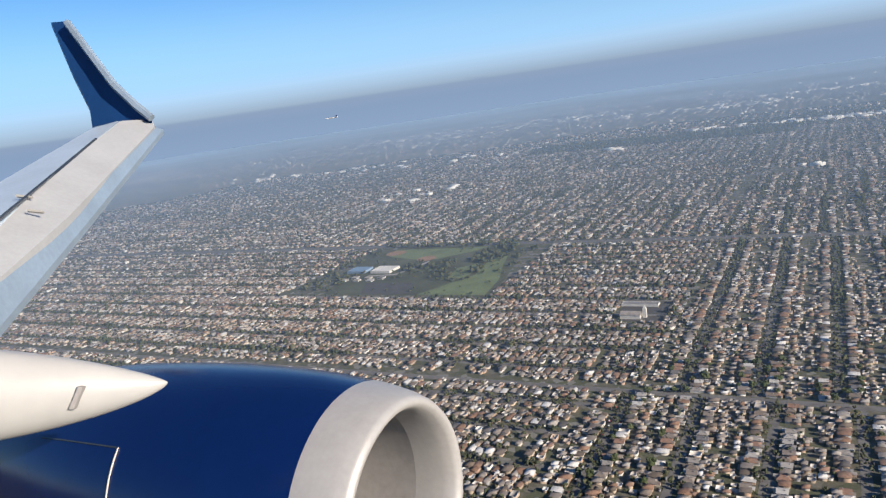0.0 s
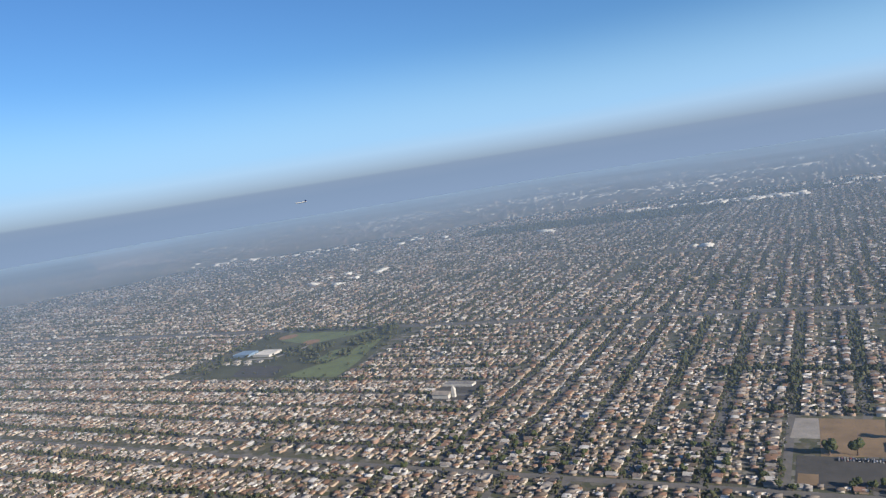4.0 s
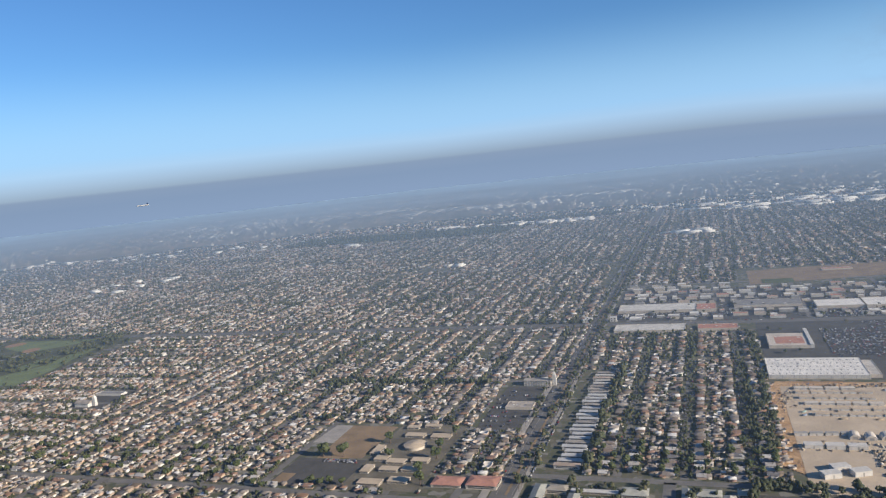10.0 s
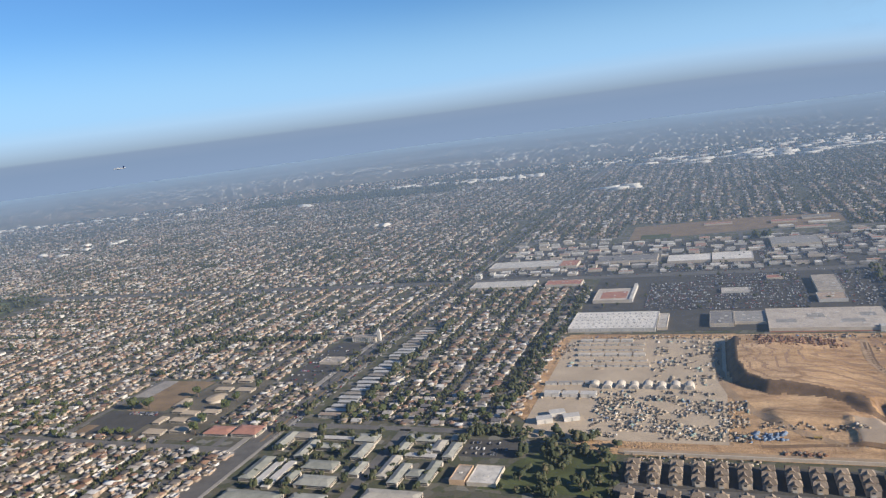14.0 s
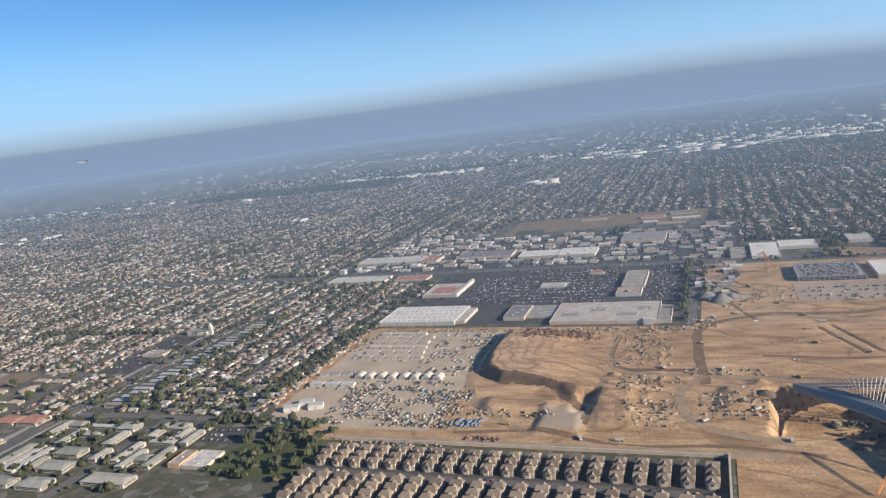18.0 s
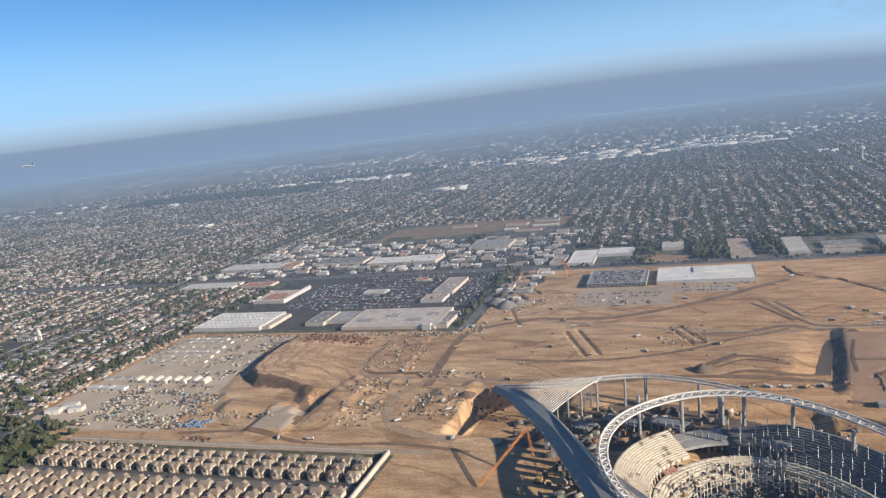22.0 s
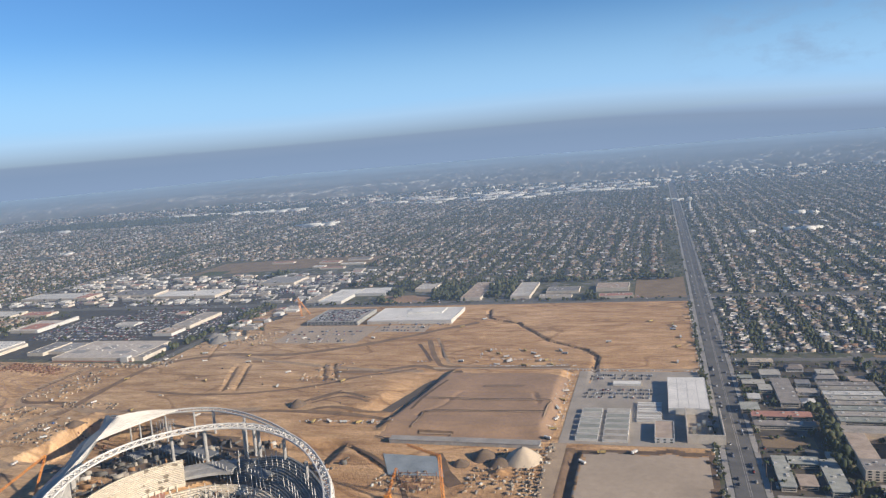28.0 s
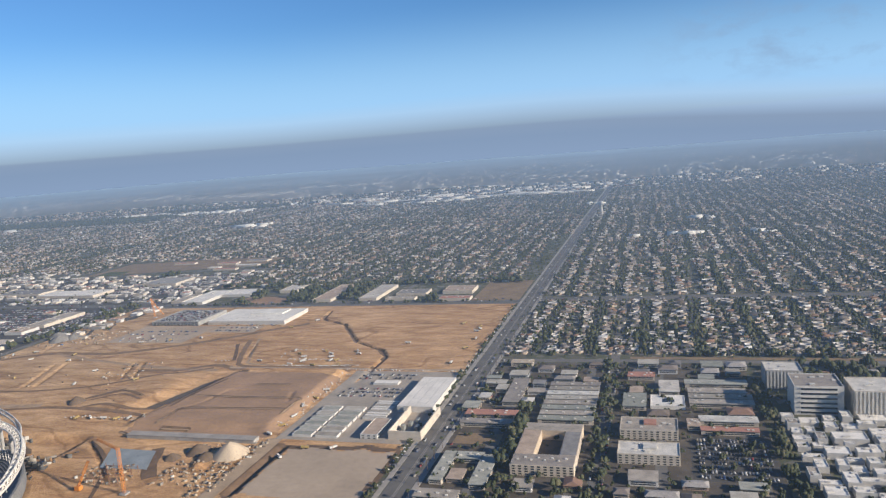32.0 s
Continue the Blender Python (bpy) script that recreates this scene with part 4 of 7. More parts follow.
# Dark earth; on the pit floor its tone also paints the shade.
M_DARKEARTH = worn("dark_earth", (0.22, 0.155, 0.105), 0.15, 0.5, bump=0.5)
M_LEVEL = worn("levelled_fill", (0.46, 0.36, 0.26), 0.03, 0.25)
# Cut earth, its tone darkened to paint shade on steep banks and in ditches.
M_CUTSHADE = worn("cut_earth_shade", (0.21, 0.135, 0.083), 0.2, 0.45, bump=0.5)


def soil(x, y):
    """Which soil lies at a place: dry fill, dark pit earth, brown pad, levelled or cut earth; pit and cut tones hold
    painted shade.
    """
    n = noise.noise((x * 0.09, y * 0.09, 8))
    x, y = x + 3 * n, y + 3 * noise.noise((x * 0.09, y * 0.09, 11))
    if 640 < x < 790 and 396 < y < 444 and 0.9 < bowl_r(x, y) < 1.75 - 0.006 * (x - 690):
        return 1
    if 811 + 0.16 * max(0, y - 470) < x < 889 and 449 < y < 532:
        return 2
    if 904 < x < 953 and 397 < y < 440 or 538 < x < 559 and 402 < y < 430:
        return 3
    # bank and ditch lines coloured dark, with their shade in the tone
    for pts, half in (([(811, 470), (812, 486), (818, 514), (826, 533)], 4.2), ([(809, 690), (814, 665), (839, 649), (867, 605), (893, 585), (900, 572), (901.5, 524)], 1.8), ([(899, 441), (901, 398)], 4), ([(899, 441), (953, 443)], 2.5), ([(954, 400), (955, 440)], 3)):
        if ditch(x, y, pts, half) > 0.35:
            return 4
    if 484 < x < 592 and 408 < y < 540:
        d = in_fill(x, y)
        # steep flank of the fill: its shade is put into the soil colour
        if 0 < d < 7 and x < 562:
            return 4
        if d > 0 and 0.3 < (d * 0.13 + 0.5 * n) % 1.0 < 0.52 and x < 575:
            return 2
    return 0


STEP = 1.25
bm = bmesh.new()
cols, grid = {}, {}
for i in range(int((958 - 366) / STEP) + 1):
    for j in range(int((712 - 205) / STEP) + 1):
        x, y = 366 + i * STEP, 205 + j * STEP
        if y < 330 and not 622 < x < 957:
            continue
        if in_site(x, y) and (y > 345 or i % 1 == 0):
            z = earth(x, y)
            if x < 440 or x > 953 or (y < 397 and x < 643) or (y > 546 and x < 614) or y > 696:
                z = max(z, 0.12)
            grid[i, j] = bm.verts.new((x, y, z))
for (i, j), v in grid.items():
    q = [grid.get(k) for k in ((i + 1, j), (i + 1, j + 1), (i, j + 1))]
    if all(q):
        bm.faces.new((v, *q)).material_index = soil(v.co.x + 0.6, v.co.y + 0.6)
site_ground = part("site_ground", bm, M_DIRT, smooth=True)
for m in (M_DARKEARTH, M_BROWN, M_LEVEL, M_CUTSHADE):
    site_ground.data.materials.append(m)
tagged(site_ground, "bare tan graded earth with pits, heaps and tracks", "dirt", kind="structure")


def lift(x, y):
    """The height of the ground at a place."""
    return earth(x, y) if in_site(x, y) else 0.0


def drape(name, x0, x1, y0, y1, material, label, category, over=0.07, step=2.0, skew=0.0):
    """A surface laid over the graded earth."""
    bm = bmesh.new()
    nx, ny = max(1, int((x1 - x0) / step)), max(1, int((y1 - y0) / step))
    g = [[bm.verts.new((x0 + (x1 - x0) * i / nx + skew * (y1 - y0) * (j / ny - 0.5), y0 + (y1 - y0) * j / ny, 0)) for i in range(nx + 1)] for j in range(ny + 1)]
    for row in g:
        for v in row:
            v.co.z = max(lift(v.co.x, v.co.y), lift(v.co.x + 0.7, v.co.y + 0.7), lift(v.co.x - 0.7, v.co.y - 0.7)) + over
    for j in range(ny):
        for i in range(nx):
            bm.faces.new((g[j][i], g[j][i + 1], g[j + 1][i + 1], g[j + 1][i]))
    return tagged(part(name, bm, material, smooth=True), label, category, kind="structure")


drape("yard_surface", 390, 487, 398, 546, M_SAND, "pale packed sand of the storage yard", "yard")
drape("concrete_apron", 668, 734, 600, 646, M_LEVEL, "pale concrete apron below the parking structure", "apron", 0.1)
drape("concrete_apron", 735, 775, 628, 646, M_LEVEL, "pale gravel parking strip", "apron", 0.1)
drape("office_lot", 893, 957, 448, 544, worn("gravel_yard", (0.42, 0.36, 0.29), 0.08, 0.3), "grey gravel yard round the site offices", "yard", 0.1)
drape("fresh_slab", 824, 848, 412, 430, worn("wet_concrete", (0.3, 0.33, 0.34), 0.12, 0.3), "pale blue-grey fresh concrete slab", "slab", 0.2, skew=-0.5)
M_DUST = worn("dusty_track", (0.46, 0.34, 0.225), 0.1, 0.35)
drape("site_track", 806, 955, 546, 549, M_DUST, "pale haul road across the site", "track", 0.1)
drape("site_track", 440, 640, 386, 391, M_DUST, "pale haul road beside the townhouses", "track", 0.08)
drape("site_track", 890, 897, 380, 448, M_DUST, "pale haul road between the yards", "track", 0.1)
M_TRACK = worn("packed_track", (0.45, 0.315, 0.195), 0.15, 0.35)
M_DARKTRACK = worn("wet_track", (0.29, 0.185, 0.108), 0.15, 0.4)


def ribbon(pts, half, material, label="curving haul road over the graded earth", over=0.09):
    """A track that follows the earth."""
    c = [Vector((*p, 0)) for p in pts]
    c = [2 * c[0] - c[1], *c, 2 * c[-1] - c[-2]]
    line = []
    for i in range(1, len(c) - 2):
        a, b, d, e = c[i - 1:i + 3]
        n = max(3, int((d - b).length / 2))
        for k in range(n):
            u = k / n
            line.append(0.5 * (2 * b + (d - a) * u + (2 * a - 5 * b + 4 * d - e) * u * u + (3 * b - a - 3 * d + e) * u ** 3))
    bm = bmesh.new()
    last = None
    for i, p in enumerate(line[:-1]):
        side = (line[i + 1] - p).normalized().cross(Vector((0, 0, 1)))
        wide = half * (1 + 0.25 * noise.noise((p.x * 0.1, p.y * 0.1, 4)))
        row = [p + side * wide * k for k in (-1, -0.4, 0.4, 1)]
        now = [bm.verts.new((q.x, q.y, max(lift(q.x, q.y), lift(q.x + 0.7, q.y), lift(q.x, q.y + 0.7)) + over)) for q in row]
        if last:
            for k in range(3):
                bm.faces.new((last[k], last[k + 1], now[k + 1], now[k]))
        last = now
    return tagged(part("site_track", bm, material, smooth=True), label, "track", kind="structure")




def straight(pts, n=4):
    return [(p[0] + (q[0] - p[0]) * k / n, p[1] + (q[1] - p[1]) * k / n) for p, q in zip(pts, pts[1:]) for k in range(n)] + [pts[-1]]


# Flat dark strips on the pad stand in for the shade inside trenches.
for line in ([(819, 492), (883.5, 492), (883.5, 467)], [(883, 478), (825, 475), (823.6, 453)], [(808, 449), (814, 447), (843, 447), (844, 454), (825, 454)], [(846, 512), (872, 512)]):
    ribbon(straight(line), 0.75, M_CUTSHADE, "narrow flat dark strip painting a shaded trench in the pad", 0.16)
    ribbon(straight([(x + 0.2, y - 1.1) for x, y in line]), 0.4, M_TRACK, "pale spoil bank beside the trench", 0.3)
ribbon([(612, 460), (608, 510), (611, 551), (650, 573), (697, 574), (742, 597), (781, 629), (812, 655)], 2.6, M_DARKTRACK)
ribbon([(611, 472), (640, 468), (700, 474), (735, 478)], 2.6, M_TRACK)
ribbon([(611, 472), (600, 445), (612, 412), (650, 398)], 2.4, M_TRACK)
ribbon([(785, 608), (804, 563), (820, 550), (891, 551)], 1.7, M_DARKTRACK)
ribbon([(790, 612), (809, 567), (823, 554), (891, 555)], 1.0, M_TRACK)
ribbon([(650, 573), (690, 560), (760, 545), (806, 541)], 2.0, M_TRACK)
ribbon([(640, 500), (690, 497), (740, 512), (800, 548)], 1.5, M_DARKTRACK)
ribbon([(755, 490), (768, 500), (792, 489)], 1.2, M_DARKTRACK)
ribbon([(757, 486), (772, 494), (794, 484)], 0.8, M_DARKTRACK)
M_DARKPAVE = worn("dark_compacted_fill", (0.135, 0.105, 0.08), 0.12, 0.3)
ribbon([(803, 478), (806, 492), (811, 512), (817, 530)], 3.0, M_DARKPAVE, "dark curved ramp of compacted fill", 0.14)
# These two dark strips also paint trench shade onto the surface.
ribbon([(801, 437), (815, 428), (829, 415), (839, 400), (849, 381)], 0.9, M_CUTSHADE, "flat dark strip painting a shaded ditch between the bowl and the slab", 0.1)
ribbon([(842.6, 433), (851, 416), (861.5, 402)], 3.0, M_CUTSHADE, "broad flat dark strip painting a shaded trench beside the slab", 0.1)
ribbon([(748, 480), (752.5, 491), (760, 498), (771, 506)], 1.3, M_DARKTRACK)
ribbon([(756, 475), (770, 480), (793, 476), (808, 480)], 1.2, M_DARKTRACK)
ribbon([(746, 539), (773, 541), (794, 551), (818, 542)], 2.4, M_DARKTRACK)
ribbon([(781, 598), (791, 580), (803, 557)], 1.2, M_CUTSHADE)
ribbon([(816.7, 476), (818.7, 497), (824.4, 524)], 0.8, M_CUTSHADE)
ribbon([(640, 470), (700, 468), (745, 476), (800, 470), (812, 462)], 1.6, M_DARKTRACK)
ribbon([(810, 545), (860, 543), (893, 543)], 1.2, M_DARKTRACK)
ribbon([(500, 398), (540, 402), (580, 392), (620, 395), (660, 390)], 1.4, M_DARKTRACK)
ribbon([(562, 533), (562, 493), (574, 477), (606, 480)], 1.6, M_CUTSHADE)
ribbon([(562, 540), (560, 500), (572, 474), (606, 472)], 2.0, M_TRACK)
ribbon([(484, 540), (483, 500), (488, 460), (506, 425), (540, 396)], 2.2, M_TRACK)
sheet("store_lot", rect(386, 600, 562, 715), 0.12, M_LOT, "dark asphalt car park round the stores", "car park")


# ---- buildings ----
def block(name, x0, x1, y0, y1, h, wall, roof, label, category="building", parapet=0.4, base=None, units=0, storeys=0, band=None, group="", tall=0.6):
    """A flat-roofed building with a parapet, rooftop units and rows of windows."""
    cx, cy = (x0 + x1) / 2, (y0 + y1) / 2
    z = lift(cx, cy) if base is None else base
    e = empty(name, (cx, cy, z))
    a, b = (x1 - x0) / 2, (y1 - y0) / 2
    t = 0.25
    bm = bmesh.new()
    box(bm, -a, a, -b, -b + t, -0.5, h + parapet)
    box(bm, -a, a, b - t, b, -0.5, h + parapet)
    box(bm, -a, -a + t, -b + t, b - t, -0.5, h + parapet)
    box(bm, a - t, a, -b + t, b - t, -0.5, h + parapet)
    part("wall", bm, wall, e)
    boxed("roof", roof, e, (-a + t, a - t, -b + t, b - t, h - 0.3, h))
    rnd = random.Random(int(x0 * 7 + y0 * 13))
    for i in range(units):
        x, y, s = rnd.uniform(-a * 0.8, a * 0.8), rnd.uniform(-b * 0.75, b * 0.75), rnd.uniform(0.5, 1.1)
        boxed("rooftop_unit", M_STEEL, e, (x - s, x + s, y - s * 0.6, y + s * 0.6, h, h + rnd.uniform(0.4, 0.8)))
    if band:
        boxed("base_band", band, e, (-a - 0.06, a + 0.06, -b - 0.06, -b, -0.4, h * 0.3))
    for k in range(storeys):
        z0 = (k + 0.3) * h / storeys
        z1 = z0 + 0.45 * h / storeys
        for i in range(max(2, int(2 * a / 2.2))):
            x = -a + 2 * a * (i + 0.5) / max(2, int(2 * a / 2.2))
            boxed("window", M_PANE, e, (x - 0.55, x + 0.55, -b - 0.05, -b + 0.02, z0, z1))
        for i in range(max(2, int(2 * b / 2.2))):
            y = -b + 2 * b * (i + 0.5) / max(2, int(2 * b / 2.2))
            boxed("window", M_PANE, e, (a - 0.02, a + 0.05, y - 0.55, y + 0.55, z0, z1))
    e.scale = (1, 1, tall)
    return tagged(e, label, category, group)


def big_roof_lines(e, a, b, h, n):
    for i in range(1, n):
        x = -a + 2 * a * i / n
        boxed("roof_joint", M_CONC, e, (x - 0.06, x + 0.06, -b + 0.3, b - 0.3, h, h + 0.05))


M_TANROOF = worn("tan_gravel_roof", (0.62, 0.54, 0.45), 0.15, 0.3)
ware = block("warehouse_store", 385, 444, 561, 600, 4.6, M_TRIM, M_WHITE, "large white-roofed warehouse store with a pale wall", "store", units=26, band=M_BEIGE)
big_roof_lines(ware, 29.5, 19.5, 4.6, 9)
for i in range(14):
    for j in range(5):
        x, y = -26.5 + i * 4.0 + (j % 2) * 1.2, -15.5 + j * 7.6
        boxed("skylight", M_GREY, ware, (x - 0.5, x + 0.5, y - 0.8, y + 0.8, 4.6, 4.85))
for i in range(9):
    boxed("wall_joint", M_CONC, ware, (-28.5 + i * 7.1, -28.3 + i * 7.1, -19.58, -19.5, 0, 4.6))
block("garden_centre", 444.5, 451, 564, 596, 3.6, M_BEIGE, M_FLAT_ONE, "beige side building beside the warehouse store", "store", units=3)
block("retail_store", 478, 493, 569, 598, 4.2, M_BEIGE, M_FLAT_ONE, "beige retail store with a stepped flat roof", "store", units=4)
block("retail_store", 493.4, 513, 574, 598, 3.2, M_BEIGE, M_CONC, "low grey-roofed retail store", "store", units=4)
long_store = block("retail_store", 513.4, 583, 557, 600, 4.4, M_BEIGE, M_TANROOF, "long beige retail store with a patched pale roof", "store", units=26, band=M_ROOFRED)
big_roof_lines(long_store, 34.8, 21.5, 4.4, 6)
block("retail_store", 583.3, 591, 559, 590, 4.4, M_BEIGE, M_FLAT_ONE, "tan stepped end wing of the long store", "store", units=3)
for i, (x, y, w, d) in enumerate(((-24, -6, 12, 8), (-6, 5, 10, 9), (14, -7, 13, 7), (24, 6, 9, 8))):
    boxed("roof_patch", M_CONC, long_store, (x - w / 2, x + w / 2, y - d / 2, y + d / 2, 4.4, 4.44))
boxed("entrance_tower", M_TRIM, long_store, (26, 32, -22.5, -18, -0.4, 6.2))
block("market_hall", 391, 419, 634, 669, 4.0, M_BEIGE, M_TANROOF, "pale-roofed store with a faded red patch and cream front", "store", units=6)
boxed("roof_patch", M_ROOFRED, bpy.data.objects["market_hall"], (-9, 11, -12, 8, 4.0, 4.05))
boxed("front", M_TRIM, bpy.data.objects["market_hall"], (14, 16.5, -17.5, 30, -0.2, 5.2))
block("shop_row", 549, 567, 622, 640, 3.6, M_TRIM, M_FLAT_ONE, "cream shop row in the car park", "shops", units=4)
block("shop_row", 551, 568, 644, 690, 4.2, M_BEIGE, M_FLAT_ONE, "beige shop row beside the access street", "shops", units=6)
block("pad_restaurant", 486, 506, 653, 664, 2.4, M_TRIM, M_FLAT_ONE, "small pale restaurant in the car park", "restaurant", units=2)
block("pad_restaurant", 520, 532, 690, 700, 2.4, M_BEIGE, M_ROOFRED, "small beige restaurant in the car park", "restaurant", units=2)
for x0, x1, y0, y1, h, roof, label in ((266, 338, 764, 792, 4, M_FLAT_ONE, "long pale-roofed supermarket with a red end"), (338.5, 356, 762, 786, 4.6, M_ROOFRED, "red-fronted store at the end of the long supermarket"), (440, 478, 762, 788, 4, M_WHITE, "white-roofed shop row across the boulevard"), (479, 514, 760, 790, 4.4, M_WHITE, "pale store with a raised roof frame"), (532, 574, 812, 846, 5, M_CONC, "large grey parking building with a dark face"), (372, 430, 775, 800, 3.4, M_FLAT_ONE, "grey flat-roofed shop row"), (270, 330, 690, 712, 3, M_FLAT_ONE, "pale roadside shops at the crossing"), (340, 372, 692, 708, 3, M_ROOFRED, "small shops with a faded red roof")):
    block("store", x0, x1, y0, y1, h, M_BEIGE, roof, label, "store", units=4)
block("corner_tower", 262, 268, 731, 737, 7, M_TRIM, M_TRIM, "small white corner building at the crossing", "building", storeys=2)
block("corner_shop", 236, 244, 730, 742, 4, M_TRIM, M_WHITE, "white corner shop at the crossing", "shop")

# small trade buildings between the boulevards
placed = []
for i in range(1600):
    x, y, w, d = rng.uniform(268, 636), rng.uniform(606, 900), rng.uniform(4, 13), rng.uniform(3.5, 9)
    if x < 386 and y < 692:
        continue
    if 380 < x < 606 and 556 < y < 716:
        continue
    if 380 - w < x < 615 and 872 < y < 990:
        continue
    if abs(y - CENT) < 9 + d / 2:
        continue
    r = (x - w / 2, x + w / 2, y - d / 2, y + d / 2)
    if any(r[0] < q[1] + 2 and r[1] > q[0] - 2 and r[2] < q[3] + 2 and r[3] > q[2] - 2 for q in placed):
        continue
    if any(r[0] < q[1] and r[1] > q[0] and r[2] < q[3] and r[3] > q[2] for q in ((264, 358, 760, 794), (438, 516, 758, 792), (530, 576, 810, 848), (370, 432, 773, 802), (266, 374, 686, 714), (640, 966, 0, 900))):
        continue
    placed.append(r)
for i, r in enumerate(placed[:210]):
    block("trade_building", *r, rng.uniform(2, 3.6), (M_BEIGE, M_TRIM, M_CONC)[i % 3], (M_FLAT_ONE, M_WHITE, M_FLAT_ONE, M_ROOFRED, M_WHITE)[i % 5], ("small flat-roofed trade building with a beige wall", "small white trade building with a flat roof", "small grey concrete trade building")[i % 3], "building", units=i % 3, group="trade buildings")
sheet("trade_ground", rect(386, 640, 604, 716), 0.03, M_LOT, "dark asphalt yards between trade buildings", "car park")
sheet("trade_ground", rect(262, 640, 729, 872), 0.03, M_LOT, "dark asphalt yards across the boulevard", "car park")
sheet("school_field", [(392, 884), (470, 900), (612, 930), (612, 985), (500, 985), (392, 968)], 0.1, M_DRYGRASS, "dry brown school sports field", "field")
sheet("school_lawn", rect(404, 436, 888, 912), 0.2, M_GRASS, "dull green lawn in the sports field", "lawn")
for x0, x1, y0, y1, roof in ((540, 566, 940, 952, M_ROOFRED), (560, 590, 900, 908, M_ROOFRED), (572, 600, 955, 968, M_FLAT_ONE), (470, 500, 950, 958, M_ROOFRED), (545, 560, 912, 920, M_WHITE), (575, 605, 925, 932, M_WHITE)):
    block("school_hall", x0, x1, y0, y1, 2.6, M_BEIGE, roof, "low school building beside the dry field", "school")

# along the far side of the site
deck = block("parking_structure", 672, 715, 648, 688, 5.2, M_CONC, M_CONC, "open concrete parking structure with cars on its roof", "parking structure", parapet=0.5)
# Dark plates on the closed wall paint the shade of open decks.
for k in range(3):
    boxed("dark_opening_panel", M_PANE, deck, (-20.8, 20.8, -20.06, -20.0, 0.7 + k * 1.6, 1.6 + k * 1.6))
for i in range(14):
    boxed("column", M_CONC, deck, (-20.9 + i * 3.2, -20.5 + i * 3.2, -20.2, -20.04, 0, 5.5))
hall = block("casino_hall", 722, 789, 650, 690, 4.8, M_TRIM, M_WHITE, "long white hall beside the parking structure", "hall", units=16, storeys=0)
boxed("upper_roof", M_WHITE, hall, (-8, 20, 2, 17, 4.6, 6.2))
boxed("beige_face", M_BEIGE, hall, (-33, -8, -20.06, -20.0, 0, 3.4))
for x0, x1, y0, y1, h, roof, label in ((646, 668, 722, 772, 4, M_WHITE, "white-roofed workshop across the road"), (668.5, 698, 752, 776, 4, M_WHITE, "white rear wing of the workshop"), (776, 793, 724, 788, 4, M_FLAT_ONE, "long pale-roofed factory shed"), (818, 834, 726, 782, 4, M_FLAT_ONE, "long grey factory shed"), (842, 868, 726, 734, 3, M_FLAT_ONE, "low grey trade row"), (845, 872, 745, 762, 3, M_FLAT_ONE, "low pale trade row"), (886, 912, 748, 770, 4.4, M_FLAT_ONE, "white two-storey building beside vacant ground"), (890, 916, 722, 732, 3.4, M_ROOFRED, "long tan building with a row of windows"), (630, 642, 728, 760, 3, M_FLAT_ONE, "small grey trade building"), (722, 740, 765, 790, 4, M_FLAT_ONE, "grey trade building among trees")):
    block("factory", x0, x1, y0, y1, h, M_TRIM if roof is M_WHITE else M_BEIGE, roof, label, "factory", units=3)
sheet("vacant_lot", rect(699, 744, 722, 750), 0.1, M_BROWN, "brown vacant lot", "vacant lot")
sheet("vacant_lot", rect(917, 956, 722, 800), 0.1, M_DRYGRASS, "brown vacant lot beside the avenue", "vacant lot")
sheet("vacant_lot", rect(1060, 1150, 878, 905), 0.1, M_GRASS, "green playing field among houses", "field")

# site offices and the white shed
shed = block("shed", 939, 957, 484, 527, 5, M_TRIM, M_WHITE, "large white-roofed shed beside the avenue", "shed", parapet=0.1)
big_roof_lines(shed, 9, 21.5, 5, 4)
pen = empty("walled_yard", (953.5, 468, 0.2))
for r in ((-7.5, 7.5, -15.5, -15, 0, 4), (7, 7.5, -15, 15, 0, 4), (-7.5, -7, -15, 15, 0, 4)):
    boxed("wall", M_BEIGE, pen, r)
for i in range(5):
    boxed("machine", M_GREY, pen, (-5 + i * 2.2, -3.6 + i * 2.2, -6 + (i % 3) * 4, -3 + (i % 3) * 4, 0, 2.2))
tagged(pen, "roofless yard with tan walls and grey machines", "yard")
block("site_building", 933, 941, 452, 471, 3.6, M_TRIM, M_FLAT_ONE, "white two-storey site building", "building", storeys=2)
for col, x0 in enumerate((900, 911.5)):
    for i in range(6):
        block("site_office", x0, x0 + (9.5 if col == 0 else 10.5), 451 + i * 6.2, 455.8 + i * 6.2, 1.9, M_TRIM, M_GREEN, "long site office trailer with a grey-green roof", "site office", parapet=0.05, group="site offices")
for i in range(9):
    block("site_cabin", 925 + (i % 2) * 0, 936, 474 + i * 2.6, 475.6 + i * 2.6, 1.6, M_TRIM, M_WHITE if i % 3 else M_GREEN, "narrow white site cabin", "site cabin", parapet=0.05, group="site cabins")
block("site_office", 912, 926, 521, 526, 2, M_TRIM, M_WHITE, "white site office at the yard's gate", "site office", parapet=0.05, group="site offices")
wall_grey = empty("retaining_wall", (852, 444, 0.2))
boxed("wall", M_CONC, wall_grey, (-34, 34, -2.2, 2.2, 0, 1.7))
boxed("cap", M_PAVE, wall_grey, (-34.2, 34.2, -2.4, 2.4, 1.7, 1.9))
tagged(wall_grey, "long low grey concrete structure", "wall")


M_PALEROOF = worn("dusty_white_paint", (0.62, 0.55, 0.46), 0.4, 0.25)


